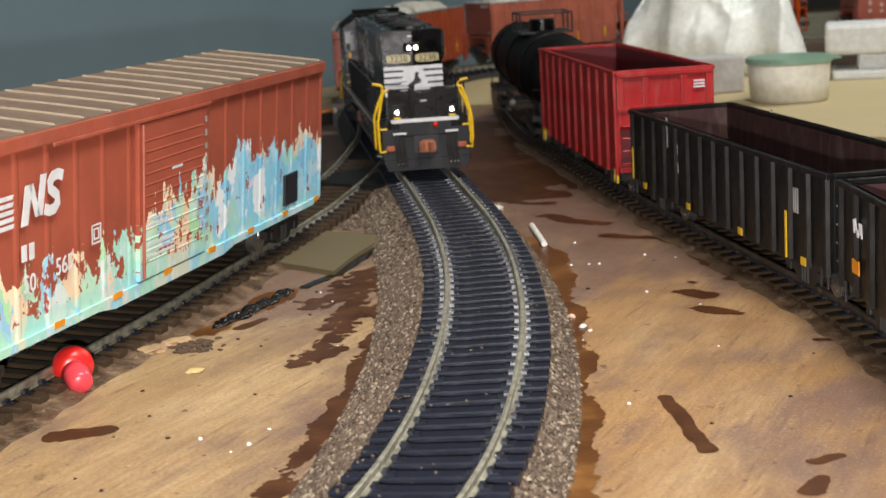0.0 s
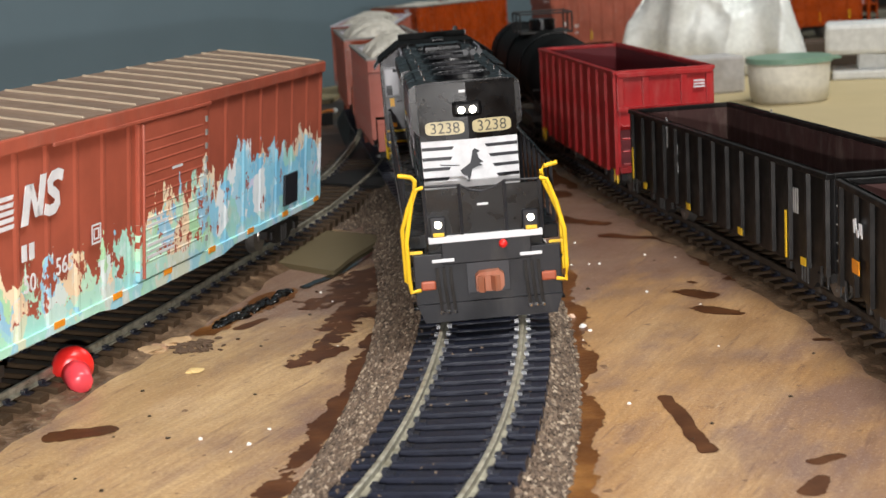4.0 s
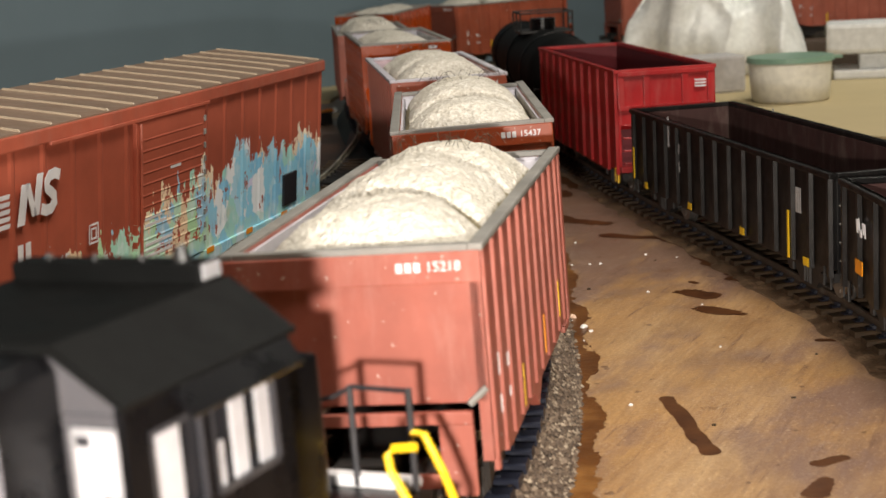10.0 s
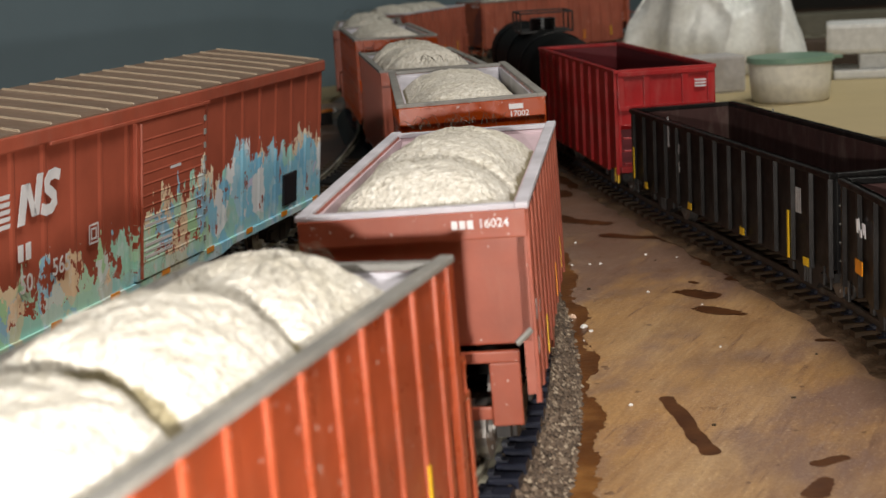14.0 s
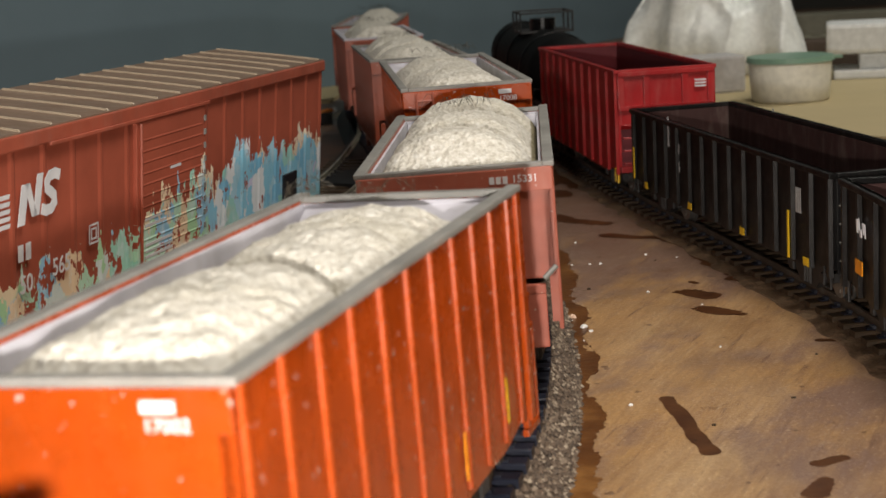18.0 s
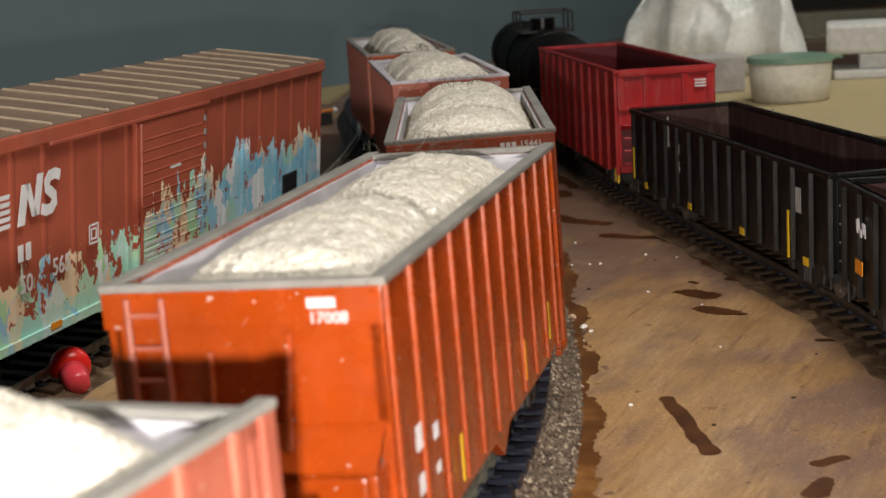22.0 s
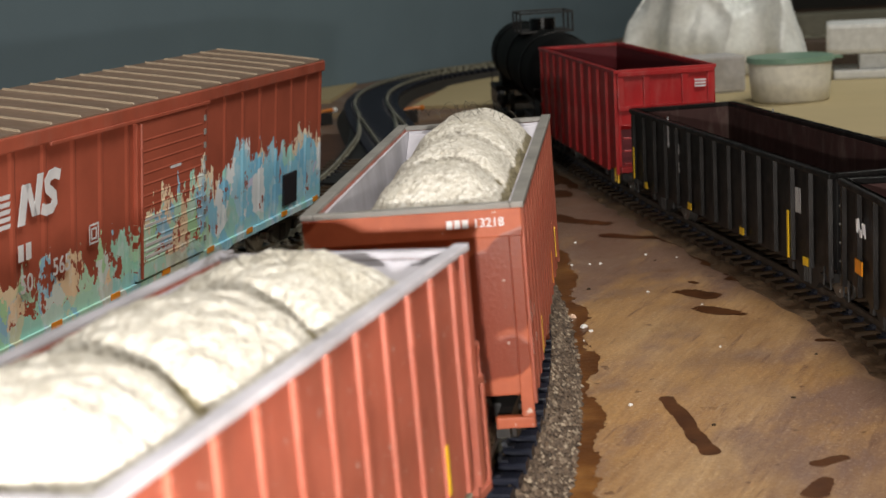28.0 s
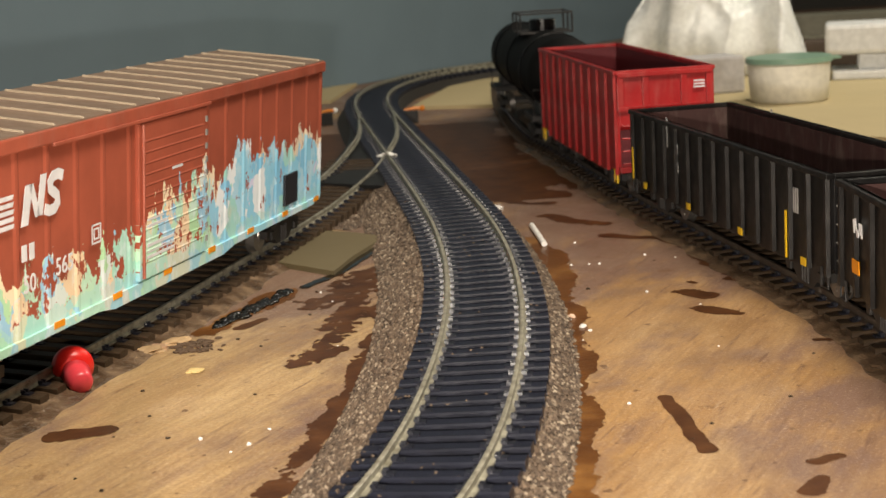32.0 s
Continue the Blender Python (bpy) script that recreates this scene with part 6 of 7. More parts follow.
# ---------------------------------------------------------------- the train
PINKLINER = paint("pinkish grey lining", (0.52, 0.40, 0.44), 0.6, 0.3)
CARS = [
    ("loco", locomotive(), -2.0, 14.0, 170.0),
    ("h1", hopper("h1", "dusty salmon-red hopper with three humps of stone", DUSTY, "15218", 1, length=94.5, humps=3, width=18.1), 243.2, 15.0, 78.0),
    ("h2", hopper("h2", "oxide-red hopper with rounded humps of stone", BRICK, "15437", 2, length=96.0, humps=3, width=17.9), 383.0, 15.0, 80.0),
    ("h3", hopper("h3", "brown-red hopper with a pinkish rim and stone humps", BROWN, "16024", 3, length=106.0, humps=3, rim=LINER, load_rear=19.0, lining=PINKLINER, side=SALMON), 515.5, 15.0, 89.0),
    ("h4", hopper("h4", "bright orange-red hopper heaped with two humps of stone", VIVID, "17002", 4, length=105.0, humps=2, two_lines=True, height=44.6, rise=8.0, width=17.7, end="ledge"), 653.0, 15.0, 88.0),
    ("h5", hopper("h5", "faded salmon hopper with four ridges of stone", SALMON, "15331", 5, length=98.5, humps=4, width=18.0, height=41.2), 802.6, 15.0, 82.0),
    ("h6", hopper("h6", "bright orange-red hopper with an end ladder and two stone humps", VIVID, "17008", 6, length=112.0, humps=2, two_lines=True, climb=True, height=44.6, rise=8.0, width=17.2, end="ledge"), 934.0, 15.0, 94.0),
    ("h7", hopper("h7", "brown oxide hopper with a few humps of stone", BROWN, "15441", 7, length=98.0, humps=3, width=17.8), 1089.2, 15.0, 82.0),
    ("h8", hopper("h8", "faded pinkish-red hopper with large pale humps", SALMON, "15560", 8, length=98.0, humps=3, load_rear=9.0, rim=LINER), 1235.0, 15.0, 82.0),
    ("h9", hopper("h9", "last hopper with a chipped orange end and salmon flanks", PEEL, "13218", 9, length=118.0, humps=4, load_side=2.6, load_front=8.0, side=SALMON, ribs=14, height=41.8, width=17.0, end="full"), 1361.5, 15.0, 102.0),
]
CLOCK = [(0, 330), (3.5, 128), (5.5, -1), (7.5, -130), (10.7, -324), (13.0, -463), (24.7, -1168.5), (27.06, -1312.5), (29.22, -1444), (32, -1615)]


def train_at(t):
    """How far up the main line the locomotive's front stands."""
    ts, ss = zip(*CLOCK)
    k = 0.6
    return sum(np.interp(min(32, max(0, t + d)), ts, ss) for d in (-k, -k / 2, 0, k / 2, k)) / 5 if k < t < 32 - k else np.interp(t, ts, ss)


# ---------------------------------------------------------------- marks and clutter on the board
def blob(name, label, pts, width, material, seed, category="stain", thick=0.12, rough=0.35, kind="", grain=1.0):
    """A flat dried splash along a short line of points (millimetres): ragged edge, inlets and islands."""
    line = Line(pts, n=10)
    total = line.s[-1]
    step = 1.2 if width > 40 else 0.55 if total > 100 else 0.32
    reach = width * (0.75 + rough)
    start = -min(width * 0.5, 5)
    ni, nj = int((total - 2 * start) / step), int(2 * reach / step)
    head, tail = line.at(0), line.at(total - 0.01)
    d0, d1 = line.at(0.5) - head, tail - line.at(total - 0.51)

    def place(s, o):
        if s < 0:
            d = d0 / np.linalg.norm(d0)
            p = head + d * s
        elif s > total - 0.01:
            d = d1 / np.linalg.norm(d1)
            p = tail + d * (s - total)
        else:
            p, d = None, None
        if p is None:
            return tuple(line.side(s, o))
        e = line.side(0 if s < 0 else total - 0.01, o) - (head if s < 0 else tail)
        return (p[0] + e[0], p[1] + e[1])

    half = width * 0.5
    f = np.zeros((ni + 1, nj + 1))
    for i in range(ni + 1):
        s = start + i * step
        over = max(0.0, -s, s - total) / half
        for j in range(nj + 1):
            o = -reach + j * step
            q = Vector((s * (0.075 if total > 100 else 0.10), o * 0.13, seed * 3.7 / grain)) * grain
            ragged = noise.noise(q * 0.7) * 1.1 + noise.noise(q * 2.3) * 0.34 + noise.noise(q * 6.1) * 0.28 + noise.noise(q * 15) * 0.18
            f[i, j] = 1 - (abs(o) / half) ** 1.4 - over ** 2 + rough * 2.4 * ragged
    f[0, :] = f[-1, :] = f[:, 0] = f[:, -1] = -0.2
    verts, faces, known = [], [], {}

    def vert(key, s, o):
        if key not in known:
            known[key] = len(verts)
            x, y = place(s, o)
            verts.append((x * MM, y * MM, thick * MM))
        return known[key]

    ring = ((0, 0), (1, 0), (1, 1), (0, 1))
    for i in range(ni):
        for j in range(nj):
            face = []
            for k in range(4):
                a, b = ring[k], ring[(k + 1) % 4]
                fa, fb = f[i + a[0], j + a[1]], f[i + b[0], j + b[1]]
                if fa > 0:
                    face.append(vert((i + a[0], j + a[1]), start + (i + a[0]) * step, -reach + (j + a[1]) * step))
                if (fa > 0) != (fb > 0):
                    t = fa / (fa - fb)
                    u, v = i + a[0] + (b[0] - a[0]) * t, j + a[1] + (b[1] - a[1]) * t
                    ends = tuple(sorted(((i + a[0], j + a[1]), (i + b[0], j + b[1]))))
                    face.append(vert(ends, start + u * step, -reach + v * step))
            if len(face) > 2:
                faces.append(face[::-1] if flip(verts, face) else face)
    me = bpy.data.meshes.new(name)
    me.from_pydata(verts, [], faces)
    me.materials.append(material)
    return tagged(new(name, me), label, category, group="glue stains on the board", kind=kind)


def flip(verts, face):
    a, b, c = (verts[k] for k in face[:3])
    return (b[0] - a[0]) * (c[1] - a[1]) - (b[1] - a[1]) * (c[0] - a[0]) < 0


def wet_material():
    n = Nodes("wet amber glue")
    a = n.noise(45, 6)
    col = n.ramp(a, (0.3, (0.070, 0.026, 0.009)), (0.5, (0.135, 0.053, 0.015)), (0.68, (0.27, 0.125, 0.036)))
    n.bump(n.noise(500, 4), 0.0004, 0.5)
    n.b.inputs["Specular IOR Level"].default_value = 0.2
    return n.out(col, 0.32)


WET = wet_material()
CARD = wall_material("dull olive card", (0.135, 0.105, 0.052))
TARRY = plain("shiny black glue", (0.0035, 0.0025, 0.002), 0.10)
SOFTWHITE = plain("white scrap", (0.80, 0.78, 0.74), 0.5)
TANWOOD = plain("pale wood chip", (0.42, 0.28, 0.15), 0.6)


def stains():
    spots = [([(42.4, 303), (43.6, 290), (44.2, 278), (45.4, 269)], 3.3), ([(60.5, 396), (63.5, 392), (66.5, 390)], 6.0), ([(64.6, 407), (66, 405)], 2.0),
             ([(60.8, 377), (65, 373), (69.5, 369)], 5.4), ([(75.5, 430), (80, 424), (84.5, 416)], 7.0), ([(76.5, 408), (82, 404), (87, 399)], 5.6),
             ([(82.3, 340.5), (86, 340), (90.7, 338)], 2.8), ([(61.6, 259.9), (64.5, 261.3), (67, 262)], 2.8), ([(57.8, 245), (59.2, 248), (60.8, 251.5)], 3.6),
             ([(67, 512), (72, 498), (78, 482)], 7.0), ([(50, 480), (62, 472), (76, 468)], 5.0), ([(35, 520), (45, 505), (52, 500)], 7.0), ([(24, 560), (30, 548), (38, 545)], 6.0)]
    for k, (pts, w) in enumerate(spots):
        blob("glue_stain", "dark brown dried glue stain on the plywood", pts, w, STAIN_SHADE, 20 + k, rough=0.2 if k == 0 else 0.48, grain=2.4 if k == 0 else 1.7)
    blob("glue_edge", "wet amber-brown glue edge beside the ballast shoulder", [(12, 215), (19, 262), (24.6, 308), (27.6, 352), (29.6, 400), (30.4, 430), (29.6, 455), (26, 480)], 8.6, WET, 61, rough=0.5, thick=0.10)
    blob("glue_edge", "wet dark glue along the ballast foot", [(-33.5, 258), (-26.5, 285), (-20.5, 325), (-17.2, 375), (-16.2, 420), (-17, 455)], 4.6, STAIN_SHADE, 62, rough=0.8, thick=0.10, grain=2.0)
    blob("glue_stain", "dark splashes of glue beside the ballast", [(-34, 345), (-28, 366), (-22, 398)], 5.5, STAIN_SHADE, 76, rough=0.8, thick=0.13, grain=4.5)
    blob("glue_stain", "dark splashes of glue below the card scrap", [(-34, 404), (-27, 422), (-21, 447)], 9.5, STAIN_SHADE, 77, rough=0.85, thick=0.14, grain=4.5)
    blob("glue_stain", "wet brown halo round the black glue ridge", [(-60, 381), (-51, 404), (-41, 427)], 8, WET, 78, rough=0.6, thick=0.11)
    blob("glue_stain", "dark brown glue spill beside the ballast", [(-29, 378), (-24.5, 402), (-20.5, 432)], 5.5, STAIN_SHADE, 63, rough=0.75, thick=0.15, grain=4.0)
    blob("glue_stain", "dark spill with thin runs near the shoulder", [(-36, 346), (-31, 350), (-26, 358)], 5, STAIN_SHADE, 64, rough=0.7, thick=0.16, grain=2.6)
    blob("glue_stain", "round brown stain beside the siding", [(-78, 300), (-70, 303)], 7, STAIN_SHADE, 65)
    blob("glue_stain", "brown stain on bare plywood by the siding", [(-52, 384), (-47, 392)], 4, STAIN_SHADE, 66)
    # these two also paint in the shade beside the boxcar and the red gondola
    blob("glue_stain", "wide dark stain and boxcar shade on the board between the turnout tracks", [(-22, 535), (-34, 610), (-46, 690), (-60, 790)], 62, STAIN_SHADE, 73, rough=0.25, thick=0.1)
    blob("glue_stain", "wide dark stain and gondola shade behind the main track's shoulder", [(26, 560), (22, 630), (14, 720), (8, 810)], 44, STAIN_SHADE, 74, rough=0.3, thick=0.09)
    blob("glue_stain", "brown stain beside the turnout", [(-6, 700), (8, 690), (20, 700)], 14, STAIN_SHADE, 67)
    blob("glue_stain", "dark stain behind the turnout", [(-2, 800), (10, 790)], 14, STAIN_SHADE, 68)
    blob("glue_edge", "amber glue along the storage track ties", [(72, 470), (80, 440), (88, 410), (94, 380), (99, 350), (105, 310)], 16, STAIN_SHADE, 69, rough=0.4, thick=0.1)
    # also paints in the soft shade that the gondolas throw on the board
    blob("glue_edge", "dark glue and gondola shade on the board beneath the storage track", [(116, 380), (106, 420), (92, 470), (80, 510), (62, 570), (46, 630)], 24, STAIN_SHADE, 72, rough=0.3, thick=0.11)


def lump(name, label, x, y, r, material, seed, squash=0.6, category="scrap", stretch=1.0, turn=0.0, z=0.0):
    bm = B()
    bmesh.ops.create_icosphere(bm, subdivisions=3, radius=1.0)
    for v in bm.verts:
        f = 1 + 0.38 * noise.noise(v.co * 1.6 + Vector((seed * 2.1, 0, 0))) + 0.18 * noise.noise(v.co * 4 + Vector((0, seed, 0)))
        v.co = Vector((v.co.x * r * stretch * f, v.co.y * r * f, max(-0.6, v.co.z * f) * r * squash))
    lowest = min(v.co.z for v in bm.verts)
    bmesh.ops.translate(bm, verts=bm.verts, vec=(0, 0, -lowest - 0.05))
    bmesh.ops.rotate(bm, verts=bm.verts, cent=(0, 0, 0), matrix=Matrix.Rotation(radians(turn), 3, "Z"))
    bmesh.ops.translate(bm, verts=bm.verts, vec=(x, y, z))
    return tagged(part(name, bm, material, None), label, category)


def clutter():
    rnd = random.Random(12)
    # the long shiny black lump, card scrap, and crumbs beside the siding
    bm = B()
    for k in range(170):
        f = rnd.random()
        r = rnd.uniform(0.35, 1.05)
        w = 2.6 * math.sin(math.pi * min(0.97, max(0.06, f))) ** 0.5
        bmesh.ops.create_icosphere(bm, subdivisions=2, radius=r, matrix=Matrix.Translation((-58 + 15.5 * f + rnd.uniform(-w, w), 385.5 + 39 * f + rnd.uniform(-w, w), r * 0.3))
                                   @ Matrix.Rotation(rnd.uniform(0, 3), 4, "Z") @ Matrix.Diagonal((1.6, 1.0, 0.75, 1)))
    tagged(smooth(part("glue_ridge", bm, TARRY, None)), "shiny black ridge of hardened glue on plywood", "glue", kind="stuff")
    bm = B()
    prism(bm, [(-52.5, 463), (-46, 495), (-43, 511), (-30, 503), (-18, 492), (-27, 462), (-31.5, 441)], "z", 0.0, 1.6)
    tagged(part("card_scrap", bm, CARD, None), "dull olive card scrap glued beside the siding", "card")
    blob("glue_stain", "black glue line along the card edge", [(-39, 428), (-31, 443), (-24, 466), (-17, 491)], 3.2, TARRY, 71, thick=0.45, rough=0.3, grain=1.6)
    stones("ballast", "patch of loose ballast behind the card scrap", Line([(-37, 519), (-26, 536), (-14, 545)]), 0, 30, [(-8, 8)], 900, 0.7, 8, lambda o, s: 0.2)
    for x, y, r, m, s in ((-76, 376, 3.2, TANWOOD, 2), (-71.5, 364, 2.8, TANWOOD, 3), (-80, 364, 4.2, TIE_OLD, 4), (-66, 372, 2.6, TANWOOD, 5), (-93, 352, 4.4, TIE_OLD, 6), (-88, 330, 3.0, TIE_OLD, 7)):
        lump("wood_crumb", "brown crumb of wood and glue on the board", x, y, r, m, s, 0.35, stretch=1.5, turn=30)
    # a ragged clump of sawdust, and flat chips of stripped wood between the cap and the rail
    bm = B()
    for k in range(90):
        r = rnd.uniform(0.25, 0.9)
        bmesh.ops.create_icosphere(bm, subdivisions=1, radius=r, matrix=Matrix.Translation((-61 + rnd.gauss(0, 2.6), 367 + rnd.gauss(0, 3.4), r * 0.4)) @ Matrix.Rotation(rnd.uniform(0, 3), 4, "Z") @ Matrix.Diagonal((1.7, 0.8, 0.6, 1)))
    tagged(part("sawdust_clump", bm, plain("dark sawdust", (0.085, 0.05, 0.028), 0.8), None), "ragged clump of dark sawdust and glue on plywood", "sawdust", kind="stuff")
    for x, y, l, w, turn, c in ((-71, 366, 7.5, 4.2, 35, (0.40, 0.25, 0.15)), (-77, 356, 9, 2.0, 12, (0.46, 0.33, 0.22)), (-91, 341, 8, 5.0, 50, (0.26, 0.13, 0.075)), (-95, 333, 7, 3.2, 8, (0.30, 0.15, 0.09)),
                                (-86.5, 337.5, 5, 2.4, -20, (0.36, 0.20, 0.12)), (-82, 363, 6, 3.0, 60, (0.22, 0.12, 0.07))):
        bm = B()
        pts = [(-l / 2, -w * 0.4), (-l * 0.2, -w / 2), (l * 0.42, -w * 0.45), (l / 2, w * 0.1), (l * 0.25, w / 2), (-l * 0.35, w * 0.42)]
        prism(bm, pts, "z", 0.0, 0.9)
        chip = tagged(part("wood_chip", bm, plain("stripped wood %d" % int(c[0] * 100), c, 0.6), None), "thin flat chip of brown wood beside the siding", "wood chip", group="wood chips by the siding")
        chip.matrix_world = Matrix.Translation((x * MM, y * MM, 0.0001)) @ Matrix.Rotation(radians(turn), 4, "Z") @ Matrix.Rotation(radians(3), 4, "X")
    lump("chip", "small yellowish chip on plywood", -57.4, 344.4, 1.9, plain("straw yellow", (0.62, 0.46, 0.2), 0.6), 9, 0.25)
    lump("stone_chip", "pinkish stone chip beside the ballast", 30.4, 374.6, 0.85, plain("pink stone", (0.62, 0.42, 0.3), 0.5), 10, 0.8)
    lump("stone_chip", "pale grey stone chip beside the ballast", 32.2, 364.5, 0.8, SOFTWHITE, 11, 0.7)
    lump("stone_chip", "pale stone chip beside the ballast", 33.4, 360.5, 0.5, SOFTWHITE, 12, 0.7)
    lump("foam_lump", "off-white foam lump beside the main track", 19.6, 538, 2.0, SOFTWHITE, 13, 0.6)
    lump("foam_lump", "white scrap lying at the turnout frog", -20.3, 637, 2.6, SOFTWHITE, 14, 0.5, stretch=1.6, z=7.5)
    bm = B()
    tube(bm, [(29.0, 500, 0.9), (30.6, 467, 0.9)], 0.9, 10)
    tagged(part("white_stick", bm, SOFTWHITE, None), "short white plastic stick lying on plywood", "stick")
    specks = [(-49, 293), (-42, 284), (-39, 288), (-36, 297), (44, 437), (41, 437), (36, 437), (58, 446), (63, 381), (60, 340), (27, 330), (29, 362), (-30, 408), (-26, 360), (52, 398), (40, 470), (66, 440), (35, 300), (31, 352), (-34, 420), (30, 372), (73, 452)]
    for k, (x, y) in enumerate(specks):
        lump("white_crumb", "tiny white crumb on the board", x, y, rnd.uniform(0.22, 0.45), SOFTWHITE, 30 + k, 0.8)
    for k in range(26):
        lump("dark_crumb", "tiny dark crumb on the board", rnd.choice((rnd.uniform(-80, -35), rnd.uniform(35, 85))), rnd.uniform(255, 470), rnd.uniform(0.25, 0.5), TIE_OLD, 70 + k, 0.6)
    lump("tan_scrap", "flat tan scrap lying on the storage track", 96, 447, 5.0, plain("tan scrap", (0.46, 0.36, 0.18), 0.6), 15, 0.12, stretch=1.5, turn=-50, z=4.4)
    # red plastic cap lying on its side
    cap = root("red_cap", "glossy red plastic cap lying beside the siding", "plastic cap")
    cap.matrix_world = Matrix.Translation((-0.0832, 0.338, 0.0046)) @ Matrix.Rotation(radians(-66), 4, "Z") @ Matrix.Scale(1.1, 4)
    bm = B()
    prof = [(-2.6, 0.2), (-2.6, 2.2), (-2.0, 3.4), (-0.8, 4.1), (0.6, 4.2), (1.8, 3.9), (2.6, 3.0), (3.0, 2.3)]
    rings = [[bm.verts.new((x, math.cos(a) * r, math.sin(a) * r)) for a in [2 * math.pi * k / 28 for k in range(28)]] for x, r in prof]
    for a, b in zip(rings, rings[1:]):
        for k in range(28):
            bm.faces.new((a[k], a[(k + 1) % 28], b[(k + 1) % 28], b[k]))
    bm.faces.new(rings[0])
    bm.faces.new(rings[-1])
    smooth(part("dome", bm, REDPL, cap))
    bm = B()
    tube(bm, [(2.8, 0, -1.0), (5.0, 0, -1.3), (7.4, 0, -1.8), (8.2, 0, -1.9)], [3.0, 2.7, 2.4, 1.7], 20)
    smooth(part("nub", bm, plain("paler red plastic", (0.75, 0.06, 0.08), 0.3), cap, "paler red nub"))
    # crumpled foil and thread by the cap
    bm = B()
    for k in range(14):
        x, y = rnd.uniform(-100, -92), rnd.uniform(318, 332)
        tube(bm, [(x, y, rnd.uniform(0.2, 1.5)), (x + rnd.uniform(-2, 3), y + rnd.uniform(-2, 2), rnd.uniform(0.3, 2.5)), (x + rnd.uniform(1, 5), y + rnd.uniform(-2, 3), 0.3)], 0.3, 4)
    tagged(part("wire_tangle", bm, RAIL, None), "thin tangle of bright wire beside the siding rail", "wire")


def shards():
    rnd = random.Random(31)
    for k, (x, y, c) in enumerate(((-99, 319, (0.03, 0.22, 0.17)), (-96.5, 324, (0.55, 0.42, 0.30)), (-94, 329, (0.42, 0.12, 0.05)), (-97.5, 333, (0.60, 0.60, 0.58)))):
        bm = B()
        n = 6
        r = rnd.uniform(1.4, 2.4)
        prism(bm, [(math.cos(2 * math.pi * i / n) * r * rnd.uniform(0.6, 1.2), math.sin(2 * math.pi * i / n) * r * rnd.uniform(0.5, 1.0)) for i in range(n)], "z", 0.0, 0.8)
        ob = tagged(part("shard", bm, plain("glossy shard %d" % k, c, 0.12), None), "small glossy broken shard beside the siding rail", "shard", group="shards by the siding")
        ob.matrix_world = Matrix.Translation((x * MM, y * MM, 0.0018)) @ Matrix.Rotation(rnd.uniform(0, 6), 4, "Z") @ Matrix.Rotation(rnd.uniform(-0.4, 0.4), 4, "X")


def turnout_fittings():
    for x, y, turn, m in ((-58, 838, 28, plain("amber throw lever", (0.70, 0.22, 0.03), 0.4)), (-12, 826, 4, plain("amber throw lever", (0.70, 0.22, 0.03), 0.4))):
        sw = root("switch_lever", "small amber-tipped switch lever beside the turnout", "switch lever", group="switch levers at the turnout")
        sw.matrix_world = Matrix.Translation((x * MM, y * MM, 0.0055)) @ Matrix.Rotation(radians(turn), 4, "Z")
        bm = B()
        box(bm, -9, 3, -2.2, 2.2, -5.4, 1.4, 0.5)
        part("base", bm, DARK, sw)
        bm = B()
        tube(bm, [(-4, 0, 1.2), (1, 0, 2.2), (5, 0, 2.0)], 1.0, 8)
        part("arm", bm, m, sw)
        bm = B()
        bmesh.ops.create_uvsphere(bm, u_segments=12, v_segments=8, radius=1.5, matrix=Matrix.Translation((5.4, 0, 2.0)))
        part("knob", bm, SOFTWHITE if turn > 10 else m, sw)
    # black plastic base between the turnout rails
    bm = B()
    pts = []
    for s in range(300, 600, 12):
        pts.append(tuple(main_line.side(s, 13.0)))
    lefts = [tuple(left_line.side(left_line.s[np.argmin(abs(left_line.d[:, 1] - y))], -13.5)) for y in range(585, 815, 12)]
    prism(bm, pts + lefts[::-1], "z", 5.0, 6.3)
    tagged(part("turnout_base", bm, plain("soot black plastic", (0.006, 0.006, 0.006), 0.6), None), "black plastic tie plate of the turnout", "turnout", kind="structure")


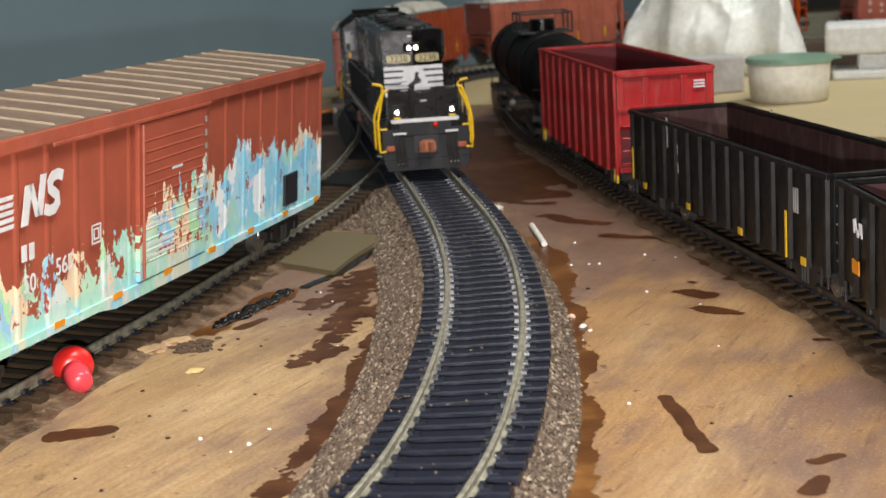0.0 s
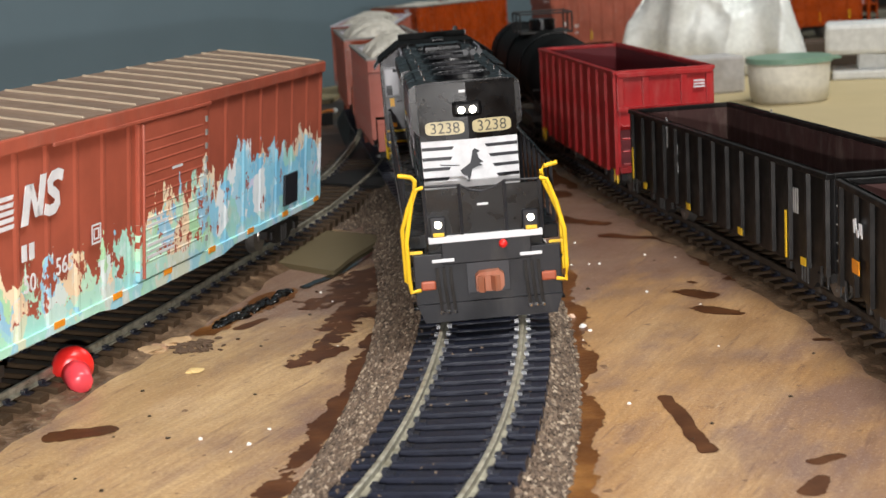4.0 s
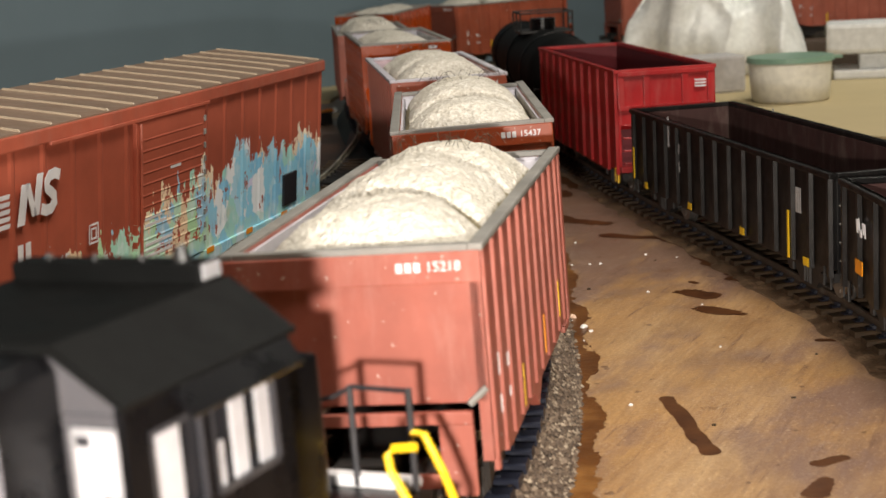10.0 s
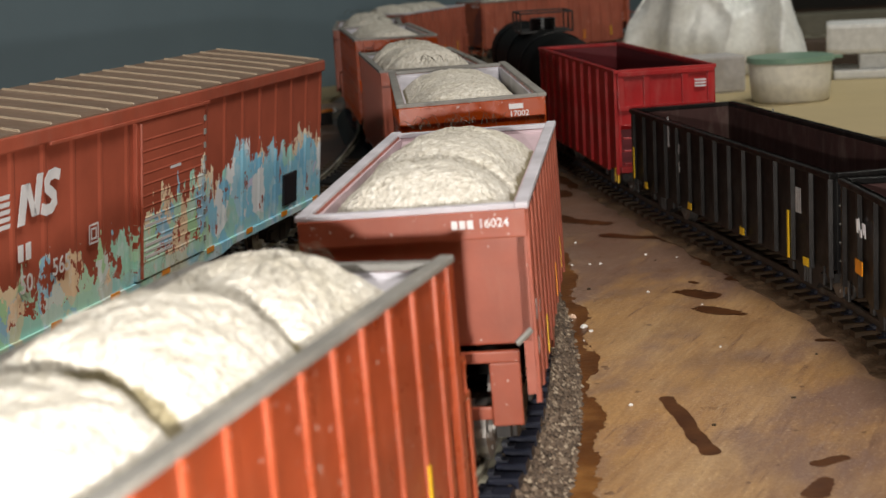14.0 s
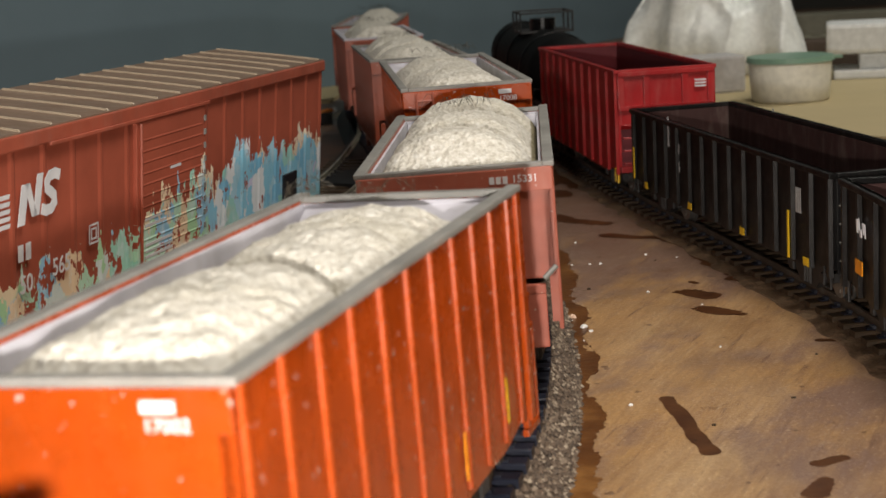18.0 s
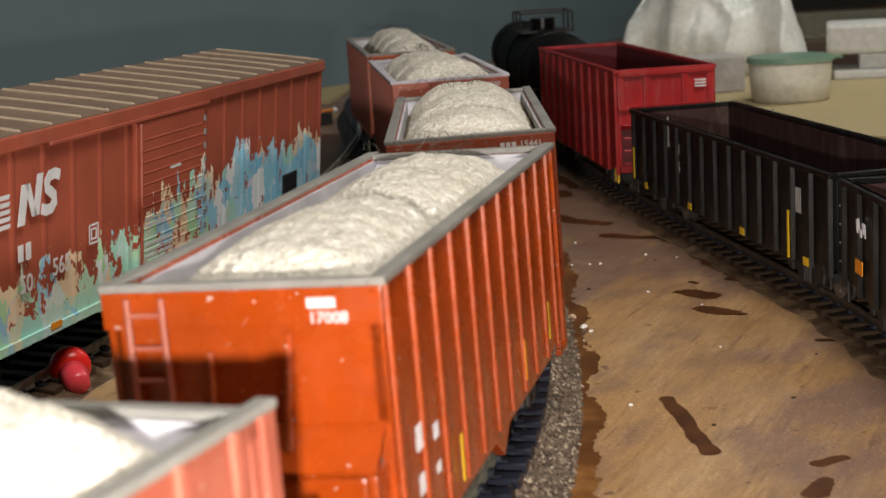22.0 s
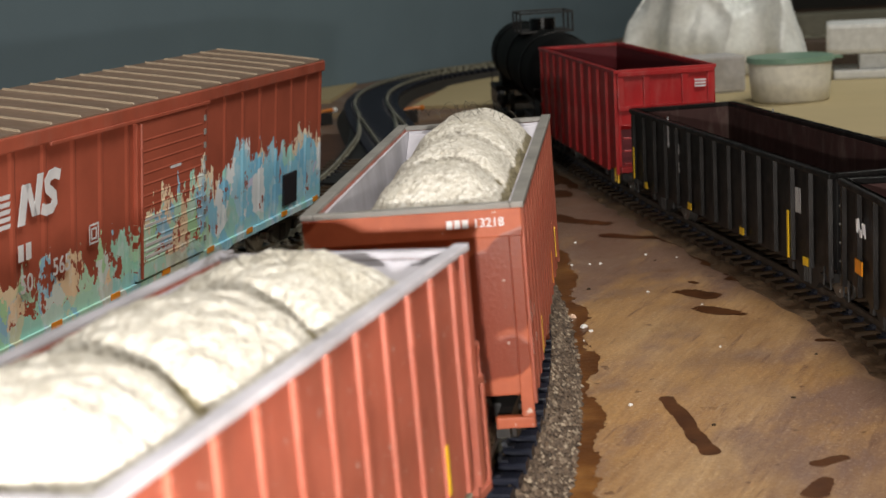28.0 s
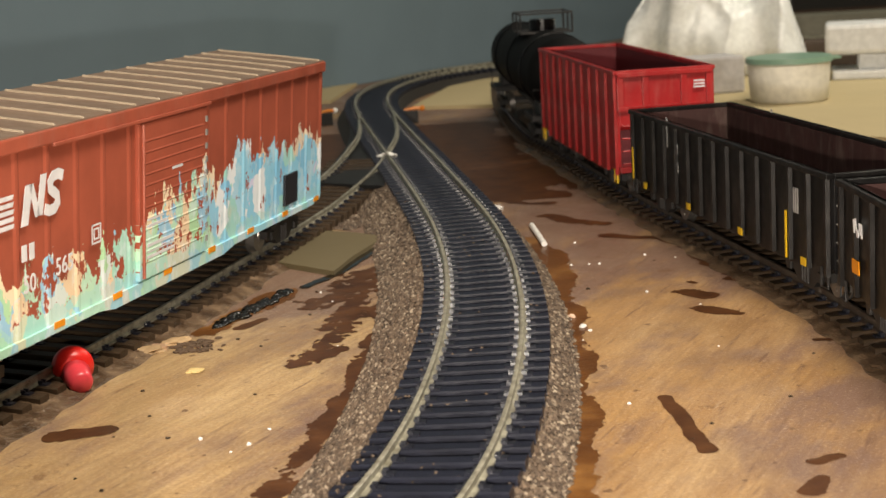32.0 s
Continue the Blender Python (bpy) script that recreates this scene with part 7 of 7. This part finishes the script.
def background():
    # bare tan sheets at the back
    for pts, h in (([(-13, 893), (10, 1010), (41, 1060), (300, 1120), (300, 950), (44, 900), (34, 878)], 2.0), ([(-140, 950), (-63, 960), (-52, 1075), (-66, 1060), (-200, 880)], 2.0), ([(128, 690), (190, 640), (330, 700), (420, 900), (260, 960), (150, 900)], 3.0)):
        bm = B()
        prism(bm, pts, "z", 0.0, h)
        tagged(part("tan_sheet", bm, SAND, None), "bare tan cork sheet lying on the board", "sheet", group="tan sheets")
    # round tub with a greenish lid
    tub = root("round_tub", "squat translucent tub with a green-tinted lid", "tub")
    tub.matrix_world = Matrix.Translation((0.181, 0.803, 0.003))
    bm = B()
    prof = [(18.2, 0), (19.3, 1), (20.2, 10), (20.8, 19), (20.8, 20)]
    rings = [[bm.verts.new((math.cos(a) * r, math.sin(a) * r, z)) for a in [2 * math.pi * k / 40 for k in range(40)]] for r, z in prof]
    for a, b in zip(rings, rings[1:]):
        for k in range(40):
            bm.faces.new((a[k], a[(k + 1) % 40], b[(k + 1) % 40], b[k]))
    bm.faces.new(rings[0])
    bm.faces.new(rings[-1])
    smooth(part("cup", bm, plain("milky plastic", (0.84, 0.82, 0.74), 0.4), tub))
    bm = B()
    bmesh.ops.create_cone(bm, cap_ends=True, segments=40, radius1=22, radius2=21.5, depth=2.6, matrix=Matrix.Translation((0, 0, 21.2)))
    box(bm, 19, 26, -4, 4, 20.2, 21.4, 0.4)
    part("lid", bm, plain("green tinted lid", (0.22, 0.36, 0.27), 0.35), tub, "green-tinted flat lid with a tab")
    bm = B()
    box(bm, -20, 20, -13, 13, 0, 20, 1.6)
    b1 = tagged(part("pale_block", bm, plain("pale grey foam", (0.50, 0.48, 0.47), 0.7), None), "pale grey foam block behind the gondolas", "block")
    b1.matrix_world = Matrix.Translation((0.147, 0.865, 0.003)) @ Matrix.Rotation(radians(12), 4, "Z")
    # timber strips and the white box at the back
    for x, y, l, w, h, turn, m in ((236, 968, 62, 26, 12, -14, plain("dark stained strip", (0.075, 0.050, 0.036), 0.6)), (300, 1085, 190, 30, 10, -8, plain("grey olive strip", (0.16, 0.15, 0.11), 0.7)),
                                  (330, 1230, 260, 36, 22, -6, plain("grey olive strip", (0.16, 0.15, 0.11), 0.7)), (300, 1030, 120, 16, 16, -10, plain("dark stained strip", (0.075, 0.050, 0.036), 0.6))):
        bm = B()
        box(bm, -l / 2, l / 2, -w / 2, w / 2, 0, h, 0.8)
        o = tagged(part("timber_strip", bm, m, None), "dull timber strip stored at the back of the board", "timber", group="stored timber strips")
        o.matrix_world = Matrix.Translation((x * MM, y * MM, 0.003 if y < 960 else 0.0)) @ Matrix.Rotation(radians(turn), 4, "Z")
    wb = root("white_box", "translucent white plastic box stored at the back", "plastic box")
    wb.matrix_world = Matrix.Translation((0.262, 0.905, 0.003)) @ Matrix.Rotation(radians(-14), 4, "Z")
    bm = B()
    box(bm, -32, 42, -20, 20, 0, 5, 1.2)
    part("tray", bm, plain("white plastic", (0.72, 0.73, 0.72), 0.4), wb)
    bm = B()
    box(bm, -18, 42, -17, 17, 4.8, 14, 1.5)
    part("body", bm, plain("cloudy plastic", (0.55, 0.57, 0.58), 0.35), wb)
    bm = B()
    box(bm, -36, 42, -19, 19, 14, 31, 2.5)
    part("lid", bm, plain("white plastic", (0.72, 0.73, 0.72), 0.4), wb)
    # crumpled white bag
    bm = B()
    nx, ny = 60, 40
    grid = []
    for j in range(ny + 1):
        v = j / ny
        row = []
        for i in range(nx + 1):
            u = i / nx
            x = -52 + 112 * u
            crest = np.interp(u, (0, 0.04, 0.14, 0.4, 0.56, 0.66, 0.74, 0.80, 0.86, 0.93, 1.0), (0, 44, 66, 64, 56, 50, 56, 70, 58, 34, 0))
            q = Vector((u * 3.2, v * 2.2, 1.3))
            wr = 1 - abs(noise.noise(q)) * 0.9 - 0.35 * abs(noise.noise(q * 2.3)) - 0.2 * abs(noise.noise(q * 5.1))
            z = max(0.0, crest * (math.sin(math.pi * min(1, v * 1.1)) ** 0.42 if v < 0.85 else max(0, (1 - v) / 0.15) * 0.6) * (0.60 + 0.48 * wr) + 2.5 * noise.noise(q * 3))
            row.append(bm.verts.new((x + 4 * noise.noise(q * 1.5), -22 + 52 * v + 34 * abs(noise.noise(Vector((u * 3.4, v * 0.9, 7)))) + 7 * noise.noise(q * 2.4 + Vector((4, 0, 0))), z)))
        grid.append(row)
    for a, b in zip(grid, grid[1:]):
        for i in range(nx):
            bm.faces.new((a[i], a[i + 1], b[i + 1], b[i]))
    bag = tagged(smooth(part("crumpled_bag", bm, plain("milky white film", (0.88, 0.89, 0.86), 0.35), None)), "crumpled milky white plastic bag behind the red gondola", "bag")
    bag.matrix_world = Matrix.Translation((0.170, 0.978, 0.002)) @ Matrix.Rotation(radians(-20), 4, "Z")
    sol = bag.modifiers.new("thickness", "SOLIDIFY")
    sol.thickness = 0.0006


stains()
clutter()
shards()
turnout_fittings()
background()


def car_pose(s, a, b):
    p, q = main_line.at(s + a), main_line.at(s + b)
    d = (q - p) / np.linalg.norm(q - p)
    o = (p + q) / 2 - d * (a + b) / 2
    turn = math.atan2(d[1], d[0]) - math.pi / 2
    return Matrix.Translation((o[0] * MM, o[1] * MM, RAIL_MAIN * MM)) @ Matrix.Rotation(turn, 4, "Z") @ Matrix.Rotation(main_bank(s + (a + b) / 2), 4, "Y"), turn


def motions():
    """The train runs along the main line; trucks swivel on it and wheels turn."""
    times = [0.25 * k for k in range(129)]
    base = {}
    for key, car, off, a, b in CARS:
        base[key] = off
        walk(car, [(t, car_pose(train_at(t) + off, a, b)[0]) for t in times])
    ab = {key: (a, b) for key, car, off, a, b in CARS}
    coarse = [0.5 * k for k in range(65)]
    for t_ob, y, key in SWIVELS:
        if key in ab:
            rows = []
            for t in coarse:
                s = train_at(t) + base[key]
                w, p = main_line.way(s + y), main_line.at(s + y)
                m, turn = car_pose(s, *ab[key])
                q = m.inverted() @ Vector((p[0] * MM, p[1] * MM, RAIL_MAIN * MM))
                rows.append((t, Matrix.Translation((q.x, q.y, 0)) @ Matrix.Rotation(math.atan2(w[1], w[0]) - math.pi / 2 - turn, 4, "Z")))
            walk(t_ob, rows)
    fine = [0.1 * k for k in range(321)]
    roll = [train_at(t) for t in fine]
    for w, r, key, a in SPINS:
        if key in ab:
            walk(w, [(t, Matrix.Translation((0, a * MM, r * MM)) @ Matrix.Rotation(s / r, 4, "X")) for t, s in zip(fine, roll)])


motions()
